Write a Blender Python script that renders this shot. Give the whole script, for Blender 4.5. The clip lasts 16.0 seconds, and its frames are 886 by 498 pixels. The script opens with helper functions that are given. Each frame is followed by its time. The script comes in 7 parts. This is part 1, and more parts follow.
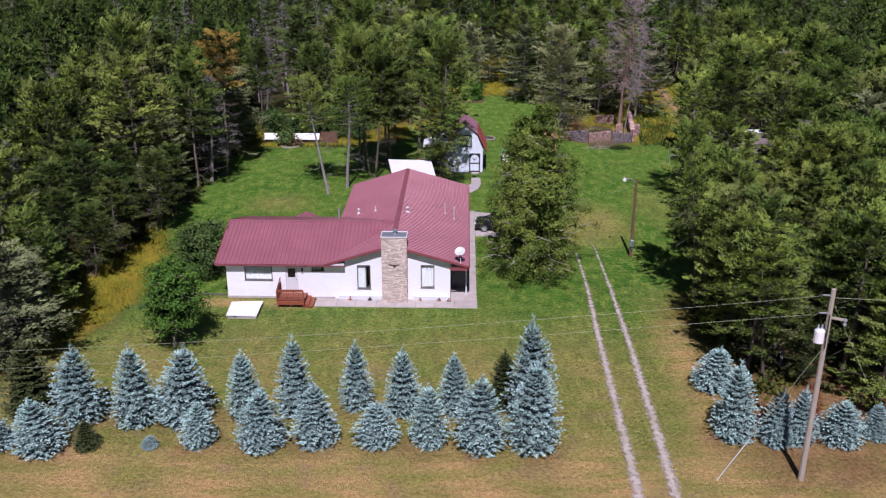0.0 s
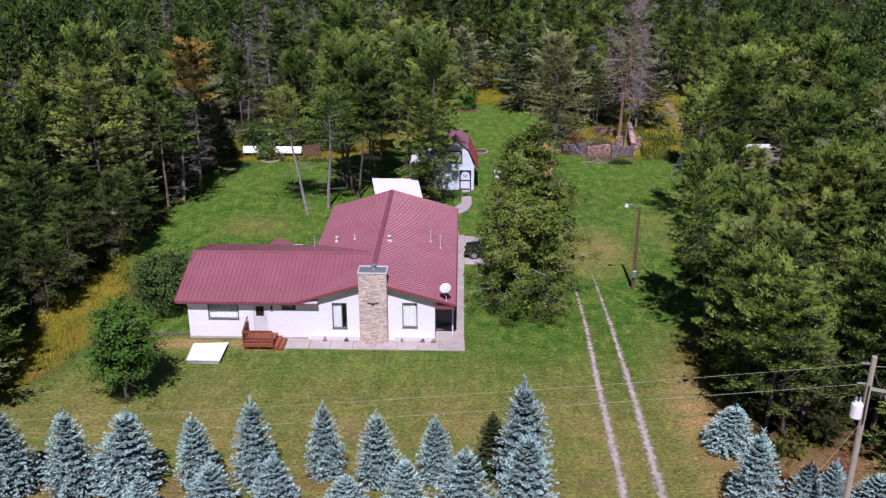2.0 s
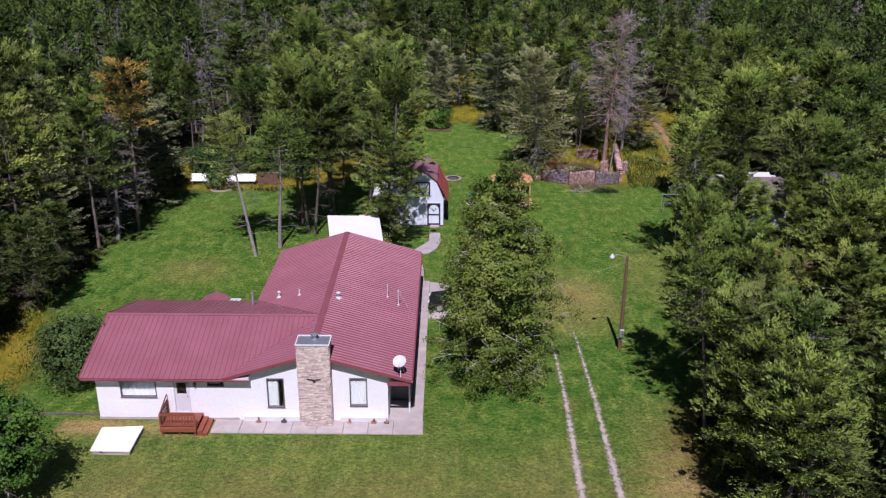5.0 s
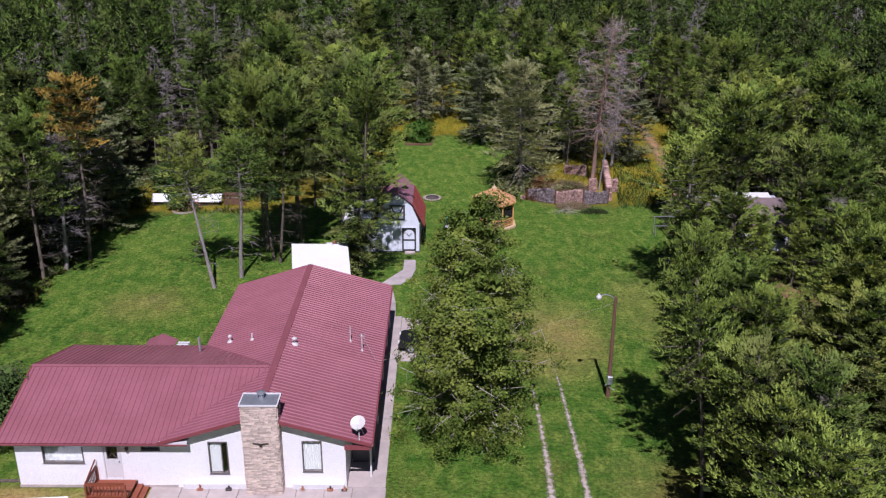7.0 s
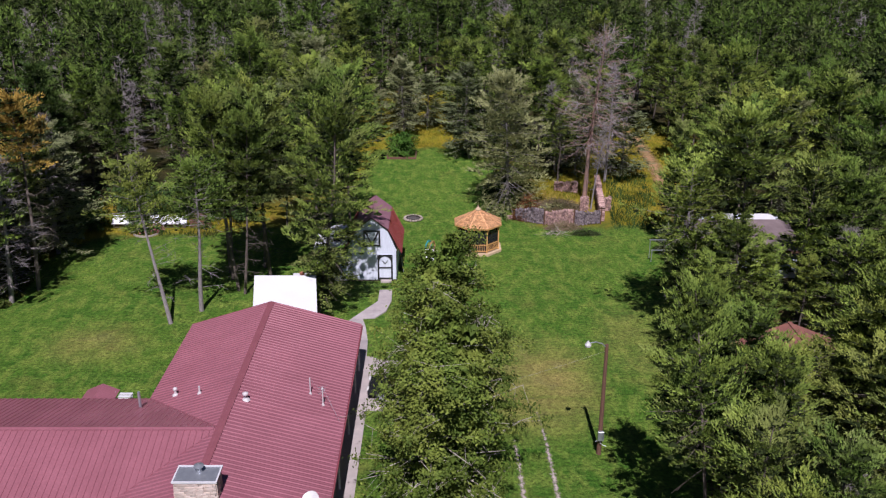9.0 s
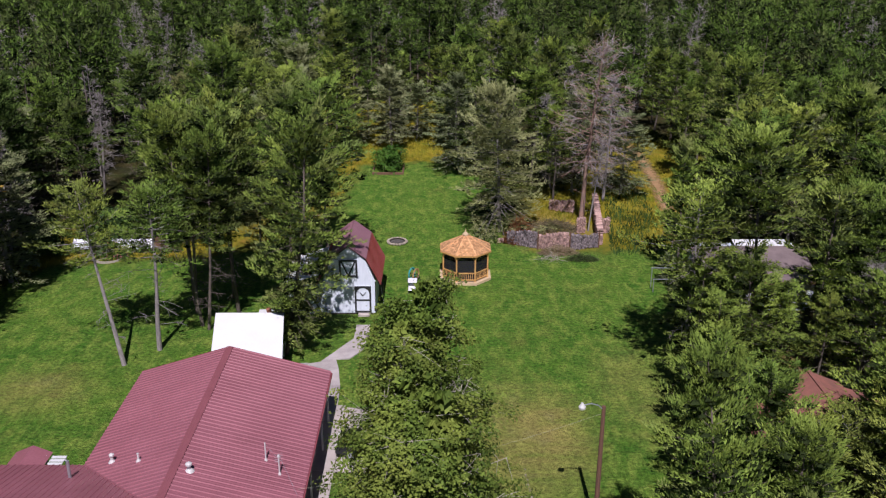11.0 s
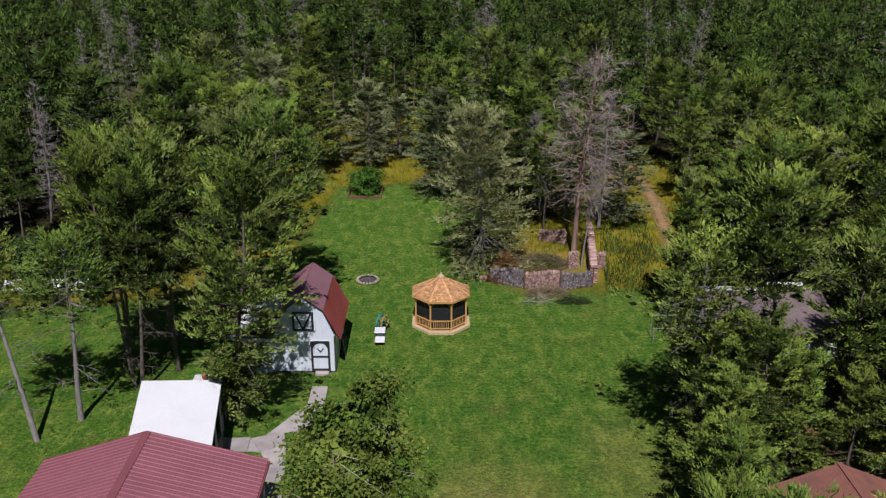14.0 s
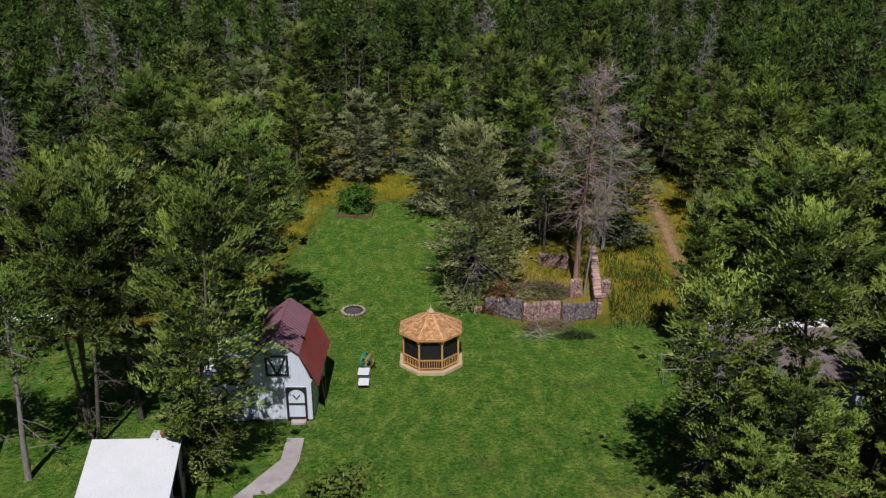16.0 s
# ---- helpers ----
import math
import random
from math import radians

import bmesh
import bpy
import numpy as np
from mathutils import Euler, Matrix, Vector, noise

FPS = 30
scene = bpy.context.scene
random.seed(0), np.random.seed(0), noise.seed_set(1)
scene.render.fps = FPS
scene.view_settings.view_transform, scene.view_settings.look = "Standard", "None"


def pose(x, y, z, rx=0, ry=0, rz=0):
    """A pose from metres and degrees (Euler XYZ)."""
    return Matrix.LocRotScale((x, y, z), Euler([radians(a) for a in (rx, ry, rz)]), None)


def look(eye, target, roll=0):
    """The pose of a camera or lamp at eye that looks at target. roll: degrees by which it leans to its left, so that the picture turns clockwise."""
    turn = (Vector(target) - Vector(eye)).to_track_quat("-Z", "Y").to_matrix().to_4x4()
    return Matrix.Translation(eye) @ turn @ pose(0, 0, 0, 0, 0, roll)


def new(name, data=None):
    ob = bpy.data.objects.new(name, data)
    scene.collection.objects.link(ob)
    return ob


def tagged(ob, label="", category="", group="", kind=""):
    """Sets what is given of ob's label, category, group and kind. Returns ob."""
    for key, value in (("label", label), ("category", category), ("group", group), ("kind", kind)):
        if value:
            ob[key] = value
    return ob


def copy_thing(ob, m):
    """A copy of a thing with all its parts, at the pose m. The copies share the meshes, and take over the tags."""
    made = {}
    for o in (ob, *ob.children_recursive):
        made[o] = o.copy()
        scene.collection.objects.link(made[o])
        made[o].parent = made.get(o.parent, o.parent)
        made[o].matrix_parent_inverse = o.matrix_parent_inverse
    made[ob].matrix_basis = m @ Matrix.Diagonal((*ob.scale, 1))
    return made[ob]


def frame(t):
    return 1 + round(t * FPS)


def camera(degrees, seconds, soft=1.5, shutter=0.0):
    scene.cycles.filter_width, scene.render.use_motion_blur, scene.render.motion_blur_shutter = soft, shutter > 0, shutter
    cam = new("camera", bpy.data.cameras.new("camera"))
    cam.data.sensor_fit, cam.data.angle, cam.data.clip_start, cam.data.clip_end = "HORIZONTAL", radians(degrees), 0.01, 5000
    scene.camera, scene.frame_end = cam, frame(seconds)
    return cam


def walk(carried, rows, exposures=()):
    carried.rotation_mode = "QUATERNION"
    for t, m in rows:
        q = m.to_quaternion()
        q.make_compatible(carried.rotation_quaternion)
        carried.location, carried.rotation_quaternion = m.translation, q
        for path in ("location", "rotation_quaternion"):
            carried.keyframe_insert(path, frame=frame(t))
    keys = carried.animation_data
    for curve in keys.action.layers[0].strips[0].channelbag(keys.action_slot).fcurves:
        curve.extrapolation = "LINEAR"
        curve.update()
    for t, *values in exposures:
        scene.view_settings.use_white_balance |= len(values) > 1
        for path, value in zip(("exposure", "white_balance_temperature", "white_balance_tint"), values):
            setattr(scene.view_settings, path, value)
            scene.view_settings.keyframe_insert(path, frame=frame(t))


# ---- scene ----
cam = camera(52.3, 16.0, 1.25)
EXPOSURES = [(0.0, 0.08, 5800, 26), (5.0, 0.07, 5800, 27), (9.0, 0.10, 5980, 22), (12.5, 0.01, 6100, 16), (16.0, -0.32, 6180, 9)]
PATH = [
    (0, (0.696, -0.497, 27.893), (0.652, 1.363, 27.161), 0.1),
    (0.5, (0.825, 1.121, 27.914), (0.784, 2.981, 27.182), 0.2),
    (1, (0.99, 2.779, 27.938), (0.95, 4.64, 27.206), 0.2),
    (1.5, (1.204, 4.474, 27.96), (1.166, 6.334, 27.225), 0.2),
    (2, (1.42, 6.165, 27.978), (1.382, 8.024, 27.242), 0.2),
    (2.5, (1.608, 7.832, 27.993), (1.577, 9.692, 27.259), 0.3),
    (3, (1.786, 9.483, 28.006), (1.763, 11.343, 27.271), 0.2),
    (3.5, (2.013, 11.125, 28.008), (1.996, 12.985, 27.273), 0.3),
    (4, (2.308, 12.709, 28.001), (2.295, 14.57, 27.267), 0.3),
    (4.5, (2.672, 14.248, 27.982), (2.661, 16.109, 27.25), 0.4),
    (5, (3.072, 15.76, 27.954), (3.063, 17.622, 27.224), 0.3),
    (7.5, (4.829, 23.422, 27.838), (4.837, 25.286, 27.114), 0.3),
    (8, (5.18, 24.911, 27.82), (5.19, 26.776, 27.097), 0.3),
    (8.5, (5.52, 26.419, 27.801), (5.533, 28.285, 27.079), 0.4),
    (9, (5.846, 27.952, 27.779), (5.86, 29.817, 27.056), 0.2),
    (11.5, (7.406, 35.642, 27.574), (7.42, 37.508, 26.855), 0.2),
    (12, (7.745, 37.133, 27.562), (7.759, 38.999, 26.842), 0.2),
    (12.5, (8.115, 38.583, 27.554), (8.129, 40.449, 26.834), 0.2),
    (13, (8.528, 39.997, 27.544), (8.539, 41.863, 26.825), 0.2),
    (13.5, (8.912, 41.405, 27.535), (8.922, 43.271, 26.816), 0.1),
    (14, (9.233, 42.808, 27.526), (9.241, 44.674, 26.806), 0.0),
    (14.5, (9.488, 44.218, 27.521), (9.493, 46.084, 26.802), -0.0),
    (15, (9.712, 45.623, 27.523), (9.716, 47.488, 26.803), -0.2),
    (15.5, (9.915, 46.998, 27.53), (9.916, 48.864, 26.81), -0.3),
    (16, (10.118, 48.366, 27.539), (10.118, 50.232, 26.82), -0.2),
]
walk(cam, [(t, look(eye, target, roll)) for t, eye, target, roll in PATH], EXPOSURES)

# ---- world and sun ----
SUN_ELEVATION, SUN_AZIMUTH = 54.0, 180.0   # the sun stands behind the first camera
world = bpy.data.worlds.new("world")
scene.world = world
world.use_nodes = True
wn = world.node_tree
sky = wn.nodes.new("ShaderNodeTexSky")
sky.sky_type = "NISHITA"
sky.sun_disc = False
sky.sun_elevation = radians(SUN_ELEVATION)
sky.sun_rotation = radians(SUN_AZIMUTH)
sky.altitude, sky.air_density, sky.dust_density = 1200, 0.5, 0.2
wn.nodes["Background"].inputs["Strength"].default_value = 0.05
wn.links.new(sky.outputs[0], wn.nodes["Background"].inputs["Color"])
sun = new("sun", bpy.data.lights.new("sun", "SUN"))
sun.data.energy, sun.data.angle, sun.data.color = 5.0, radians(0.53), (1.0, 0.955, 0.9)
sun.matrix_world = look((0, -60, 82.6), (0, 0, 0))


# ---- materials ----
def node_mat(name):
    m = bpy.data.materials.new(name)
    m.use_nodes = True
    return m, m.node_tree.nodes, m.node_tree.links, m.node_tree.nodes["Principled BSDF"]


def mix_col(nd, ln, fac, a, b, mode="MIX"):
    """A colour mix; fac, a and b are sockets or values."""
    n = nd.new("ShaderNodeMix")
    n.data_type, n.blend_type = "RGBA", mode
    for sock, v in ((n.inputs[0], fac), (n.inputs[6], a), (n.inputs[7], b)):
        if isinstance(v, bpy.types.NodeSocket):
            ln.new(v, sock)
        elif isinstance(v, (int, float)):
            sock.default_value = v
        else:
            sock.default_value = (*v, 1)
    return n.outputs[2]


def noise_fac(nd, ln, scale, detail=4, lo=0.35, hi=0.65, coord="Object", stretch=None, rough=0.6):
    """Noise at a real-world size, spread between lo and hi."""
    if coord == "Position":
        src = nd.new("ShaderNodeNewGeometry").outputs["Position"]
    else:
        src = nd.new("ShaderNodeTexCoord").outputs[coord]
    if stretch:
        mp = nd.new("ShaderNodeMapping")
        mp.inputs["Scale"].default_value = stretch
        ln.new(src, mp.inputs["Vector"])
        src = mp.outputs[0]
    n = nd.new("ShaderNodeTexNoise")
    n.inputs["Scale"].default_value, n.inputs["Detail"].default_value = scale, detail
    n.inputs["Roughness"].default_value = rough
    ln.new(src, n.inputs["Vector"])
    r = nd.new("ShaderNodeMapRange")
    r.inputs[1].default_value, r.inputs[2].default_value = lo, hi
    ln.new(n.outputs[0], r.inputs[0])
    return r.outputs[0]


def bump(nd, ln, bsdf, height, strength=0.3, dist=0.02):
    b = nd.new("ShaderNodeBump")
    b.inputs["Strength"].default_value, b.inputs["Distance"].default_value = strength, dist
    ln.new(height, b.inputs["Height"])
    ln.new(b.outputs[0], bsdf.inputs["Normal"])


def surface(name, a, b, scale=3.0, rough=0.7, metal=0.0, fine=40.0, vary="", vary_amount=0.25, relief=0.25, stretch=None, stain=None, spec=0.5):
    """Two-tone surface: broad variation a to b, fine grain, optional stains, variation by piece."""
    m, nd, ln, p = node_mat(name)
    f1 = noise_fac(nd, ln, scale, 3, stretch=stretch)
    f2 = noise_fac(nd, ln, fine, 3, 0.3, 0.7, stretch=stretch)
    col = mix_col(nd, ln, f1, a, b)
    g = nd.new("ShaderNodeMapRange")
    g.inputs[3].default_value, g.inputs[4].default_value = 0.86, 1.1
    ln.new(f2, g.inputs[0])
    col = mix_col(nd, ln, 1.0, col, g.outputs[0], "MULTIPLY")
    if stain:
        col = mix_col(nd, ln, noise_fac(nd, ln, scale * 0.4, 6, 0.52, 0.75), col, stain)
    if vary:
        src = nd.new("ShaderNodeObjectInfo").outputs["Random"] if vary == "object" else nd.new("ShaderNodeNewGeometry").outputs["Random Per Island"]
        r = nd.new("ShaderNodeMapRange")
        r.inputs[3].default_value, r.inputs[4].default_value = 1 - vary_amount, 1 + vary_amount
        ln.new(src, r.inputs[0])
        col = mix_col(nd, ln, 1.0, col, r.outputs[0], "MULTIPLY")
    ln.new(col, p.inputs["Base Color"])
    p.inputs["Roughness"].default_value, p.inputs["Metallic"].default_value = rough, metal
    p.inputs["Specular IOR Level"].default_value = spec
    if relief:
        bump(nd, ln, p, f2, relief, 0.01)
    return m


def foliage(name, dark, light, tip, patch=0.25, through_light=0.06, rough=0.6, between=(0.75, 1.3), weathered=None):
    """Leaves and needles: each blade, each clump and each tree differ; some light passes through."""
    m, nd, ln, p = node_mat(name)
    isl = nd.new("ShaderNodeNewGeometry").outputs["Random Per Island"]
    col = mix_col(nd, ln, isl, dark, light)
    col = mix_col(nd, ln, noise_fac(nd, ln, 0.55, 2, 0.45, 0.7, "Position"), col, tip)
    if weathered:
        col = mix_col(nd, ln, noise_fac(nd, ln, 0.11, 3, 0.52, 0.74, "Position"), col, weathered)
    big = noise_fac(nd, ln, patch, 1, 0.3, 0.7, "Position")
    r = nd.new("ShaderNodeMapRange")
    r.inputs[3].default_value, r.inputs[4].default_value = 0.66, 1.35
    ln.new(big, r.inputs[0])
    col = mix_col(nd, ln, 1.0, col, r.outputs[0], "MULTIPLY")
    oi = nd.new("ShaderNodeObjectInfo").outputs["Random"]
    r2 = nd.new("ShaderNodeMapRange")
    r2.inputs[3].default_value, r2.inputs[4].default_value = between
    ln.new(oi, r2.inputs[0])
    col = mix_col(nd, ln, 1.0, col, r2.outputs[0], "MULTIPLY")
    hue = nd.new("ShaderNodeHueSaturation")
    r3 = nd.new("ShaderNodeMapRange")
    r3.inputs[3].default_value, r3.inputs[4].default_value = 0.520, 0.484
    ln.new(oi, r3.inputs[0])
    ln.new(r3.outputs[0], hue.inputs["Hue"])
    ln.new(col, hue.inputs["Color"])
    col = hue.outputs[0]
    ln.new(col, p.inputs["Base Color"])
    p.inputs["Roughness"].default_value = rough
    p.inputs["Specular IOR Level"].default_value = 0.08
    tr = nd.new("ShaderNodeBsdfTranslucent")
    ln.new(col, tr.inputs["Color"])
    mx = nd.new("ShaderNodeMixShader")
    mx.inputs[0].default_value = through_light
    out = nd["Material Output"]
    ln.new(p.outputs[0], mx.inputs[1])
    ln.new(tr.outputs[0], mx.inputs[2])
    ln.new(mx.outputs[0], out.inputs["Surface"])
    return m


def ground_material():
    """Forest floor, lawn, meadow and dry verge, blended by the cover that grows there."""
    m, nd, ln, p = node_mat("ground_cover")
    at = nd.new("ShaderNodeAttribute")
    at.attribute_name = "cover"
    sp = nd.new("ShaderNodeSeparateColor")
    ln.new(at.outputs["Color"], sp.inputs[0])
    big = noise_fac(nd, ln, 0.12, 4, 0.35, 0.65, "Position")
    mid = noise_fac(nd, ln, 0.7, 5, 0.35, 0.68, "Position", (1, 0.6, 1))
    fine = noise_fac(nd, ln, 4.5, 6, 0.32, 0.68, "Position", rough=0.75)
    streak = noise_fac(nd, ln, 1.1, 3, 0.4, 0.65, "Position", (0.25, 1.0, 1))
    lawn = mix_col(nd, ln, big, (0.060, 0.160, 0.015), (0.142, 0.228, 0.027))
    lawn = mix_col(nd, ln, mid, lawn, (0.038, 0.122, 0.011))
    mow = noise_fac(nd, ln, 1.4, 3, 0.42, 0.62, "Position", (0.22, 1.5, 1))
    lawn = mix_col(nd, ln, mow, lawn, (0.096, 0.182, 0.024))
    lawn = mix_col(nd, ln, noise_fac(nd, ln, 1.3, 5, 0.45, 0.68, "Position", (1, 0.5, 1)), lawn, (0.190, 0.262, 0.044))
    lawn = mix_col(nd, ln, noise_fac(nd, ln, 0.23, 5, 0.58, 0.80, "Position"), lawn, (0.140, 0.150, 0.034))
    g = nd.new("ShaderNodeMapRange")
    g.inputs[3].default_value, g.inputs[4].default_value = 0.38, 1.76
    ln.new(fine, g.inputs[0])
    lawn = mix_col(nd, ln, 1.0, lawn, g.outputs[0], "MULTIPLY")
    dry = mix_col(nd, ln, streak, (0.56, 0.345, 0.15), (0.36, 0.29, 0.085))
    dry = mix_col(nd, ln, noise_fac(nd, ln, 0.5, 5, 0.55, 0.72, "Position"), dry, (0.46, 0.27, 0.165))
    dry = mix_col(nd, ln, 0.6, dry, mix_col(nd, ln, 1.0, dry, g.outputs[0], "MULTIPLY"))
    mead = mix_col(nd, ln, mid, (0.37, 0.285, 0.028), (0.17, 0.185, 0.020))
    mead = mix_col(nd, ln, noise_fac(nd, ln, 0.35, 4, 0.54, 0.72, "Position"), mead, (0.34, 0.20, 0.035))
    # forest floor, darkened in colour to stand in for shade under the trees
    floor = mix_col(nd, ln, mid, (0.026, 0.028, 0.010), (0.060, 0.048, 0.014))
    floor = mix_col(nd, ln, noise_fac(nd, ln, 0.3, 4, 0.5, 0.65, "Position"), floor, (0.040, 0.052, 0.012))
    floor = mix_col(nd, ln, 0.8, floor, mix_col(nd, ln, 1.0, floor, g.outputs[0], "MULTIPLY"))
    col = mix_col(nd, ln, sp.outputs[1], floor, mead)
    col = mix_col(nd, ln, sp.outputs[0], col, lawn)
    col = mix_col(nd, ln, sp.outputs[2], col, dry)
    earth = mix_col(nd, ln, mid, (0.245, 0.125, 0.062), (0.17, 0.105, 0.042))
    earth = mix_col(nd, ln, 0.7, earth, mix_col(nd, ln, 1.0, earth, g.outputs[0], "MULTIPLY"))
    col = mix_col(nd, ln, at.outputs["Alpha"], col, earth)
    ln.new(col, p.inputs["Base Color"])
    p.inputs["Roughness"].default_value = 0.9
    p.inputs["Specular IOR Level"].default_value = 0.15
    bump(nd, ln, p, fine, 0.9, 0.12)
    return m


def faded_edge(m):
    """Lets the ground show through towards the strip's ragged edges."""
    nd, ln = m.node_tree.nodes, m.node_tree.links
    at = nd.new("ShaderNodeAttribute")
    at.attribute_name = "edge"
    n = noise_fac(nd, ln, 3.5, 5, 0.25, 0.75, "Position")
    add = nd.new("ShaderNodeMath")
    add.operation = "ADD"
    ln.new(at.outputs["Fac"], add.inputs[0])
    ln.new(n, add.inputs[1])
    r = nd.new("ShaderNodeMapRange")
    r.inputs[1].default_value, r.inputs[2].default_value = 0.76, 1.3
    ln.new(add.outputs[0], r.inputs[0])
    clear = nd.new("ShaderNodeBsdfTransparent")
    mx = nd.new("ShaderNodeMixShader")
    ln.new(r.outputs[0], mx.inputs[0])
    ln.new(clear.outputs[0], mx.inputs[1])
    ln.new(nd["Principled BSDF"].outputs[0], mx.inputs[2])
    ln.new(mx.outputs[0], nd["Material Output"].inputs["Surface"])
    return m


def glass_material():
    m, nd, ln, p = node_mat("window_glass")
    clear = nd.new("ShaderNodeBsdfTransparent")
    clear.inputs[0].default_value = (0.95, 0.97, 0.97, 1)
    gloss = nd.new("ShaderNodeBsdfGlossy")
    gloss.inputs["Roughness"].default_value = 0.02
    fr = nd.new("ShaderNodeFresnel")
    fr.inputs[0].default_value = 1.5
    mx = nd.new("ShaderNodeMixShader")
    ln.new(fr.outputs[0], mx.inputs[0])
    ln.new(clear.outputs[0], mx.inputs[1])
    ln.new(gloss.outputs[0], mx.inputs[2])
    ln.new(mx.outputs[0], nd["Material Output"].inputs["Surface"])
    return m


def screen_material():
    """Insect screen: a dark mesh that lets a part of the light through."""
    m, nd, ln, p = node_mat("insect_screen")
    p.inputs["Base Color"].default_value = (0.02, 0.02, 0.024, 1)
    p.inputs["Roughness"].default_value = 0.6
    clear = nd.new("ShaderNodeBsdfTransparent")
    mx = nd.new("ShaderNodeMixShader")
    mx.inputs[0].default_value = 0.72
    ln.new(clear.outputs[0], mx.inputs[1])
    ln.new(p.outputs[0], mx.inputs[2])
    ln.new(mx.outputs[0], nd["Material Output"].inputs["Surface"])
    return m


M_GROUND = ground_material()
M_GLASS = glass_material()
M_SCREEN = screen_material()
M_ROOF = surface("red_roof_metal", (0.335, 0.125, 0.158), (0.298, 0.108, 0.137), 0.5, 0.38, 0.12, 12, "object", 0.035, 0.03, spec=0.5)
M_REDSHINGLE = surface("faded_red_shingle", (0.27, 0.105, 0.08), (0.21, 0.085, 0.068), 1.5, 0.9, 0, 20, relief=0.3, stain=(0.15, 0.075, 0.06))
M_ROOF_TRIM = surface("dark_red_trim", (0.26, 0.065, 0.08), (0.22, 0.055, 0.07), 1.0, 0.45, 0.0, 20, relief=0.03)
M_SHED_ROOF = surface("rusty_red_roof", (0.21, 0.045, 0.04), (0.25, 0.065, 0.065), 0.8, 0.33, 0.0, 15, relief=0.05, stain=(0.19, 0.04, 0.03))
M_WHITE = surface("white_siding", (0.83, 0.82, 0.86), (0.79, 0.78, 0.82), 0.6, 0.6, 0.0, 25, relief=0.08)
M_TRIMWHITE = surface("white_trim", (0.68, 0.67, 0.70), (0.62, 0.61, 0.64), 2.0, 0.5, 0.0, 30, relief=0.03)
M_WHITE_METAL = surface("white_sheet_metal", (0.82, 0.805, 0.86), (0.78, 0.77, 0.82), 0.7, 0.4, 0.0, 20, relief=0.03)
M_SHEDWALL = surface("pale_grey_boards", (0.72, 0.755, 0.86), (0.63, 0.665, 0.77), 1.5, 0.75, 0.0, 30, relief=0.15, stretch=(6, 6, 0.8))
M_BLACK = surface("black_paint", (0.018, 0.018, 0.02), (0.028, 0.028, 0.03), 3, 0.55, relief=0.05)
M_FRAME = surface("brown_grey_frame", (0.10, 0.085, 0.085), (0.13, 0.11, 0.11), 4, 0.5, relief=0.05)
M_CURTAIN = surface("pale_curtain", (0.86, 0.86, 0.87), (0.78, 0.78, 0.80), 2, 0.9, stretch=(8, 8, 0.5), relief=0.1)
M_ROOM = surface("dim_interior", (0.12, 0.11, 0.10), (0.09, 0.085, 0.08), 1, 0.9)
M_STONE = surface("chimney_stone", (0.50, 0.38, 0.33), (0.62, 0.52, 0.47), 6, 0.85, 0, 60, "object", 0.32, 0.5)
M_MORTAR = surface("mortar", (0.30, 0.26, 0.23), (0.24, 0.21, 0.19), 8, 0.95, 0, 80, relief=0.4)
M_CONCRETE = surface("concrete", (0.47, 0.40, 0.385), (0.38, 0.33, 0.32), 1.2, 0.85, 0, 35, "object", 0.06, 0.3, stain=(0.30, 0.26, 0.24))
M_PATH = surface("worn_concrete", (0.42, 0.365, 0.365), (0.32, 0.28, 0.285), 1.0, 0.9, 0, 30, "object", 0.12, 0.4, stain=(0.50, 0.45, 0.46))
# upper shed pitches: reflected sky painted as a pinkish purple
M_SHED_SKY_SHEEN = surface("sky_sheen_roof_metal", (0.25, 0.125, 0.155), (0.21, 0.10, 0.13), 0.9, 0.35, 0.0, 15, relief=0.05)
M_LEAD = surface("galvanised_metal", (0.42, 0.44, 0.47), (0.34, 0.36, 0.40), 3, 0.4, 0.6, 30, relief=0.05)
M_PIPE = surface("white_vent_pipe", (0.60, 0.56, 0.57), (0.50, 0.47, 0.48), 5, 0.5, relief=0.05)
M_DECK = surface("redwood_deck", (0.27, 0.072, 0.035), (0.21, 0.055, 0.028), 3, 0.6, 0, 40, "object", 0.15, 0.2, stretch=(1, 6, 6))
M_CEDAR = surface("honey_cedar", (0.60, 0.33, 0.115), (0.51, 0.265, 0.09), 3, 0.6, 0, 30, "object", 0.1, 0.2)
M_SHINGLE = surface("cedar_shingle", (0.60, 0.335, 0.165), (0.45, 0.23, 0.105), 4, 0.75, 0, 30, "island", 0.34, 0.3)
M_PALEWOOD = surface("pale_deck_wood", (0.58, 0.43, 0.28), (0.50, 0.36, 0.23), 3, 0.7, 0, 30, "object", 0.06, 0.2)
M_POLE = surface("weathered_pole", (0.40, 0.35, 0.30), (0.31, 0.265, 0.22), 3, 0.9, 0, 30, relief=0.4, stretch=(8, 8, 0.6))
M_BROWNPOLE = surface("brown_creosote_pole", (0.17, 0.085, 0.055), (0.12, 0.06, 0.042), 3, 0.9, 0, 30, relief=0.4, stretch=(8, 8, 0.6))
M_BARK = surface("pine_bark", (0.17, 0.135, 0.115), (0.10, 0.08, 0.068), 2.5, 0.95, 0, 14, "object", 0.2, 0.7, stretch=(3, 3, 0.7))
M_GREYBARK = surface("dead_grey_wood", (0.31, 0.275, 0.27), (0.20, 0.175, 0.172), 2.5, 0.95, 0, 14, "object", 0.15, 0.5, stretch=(3, 3, 0.7))
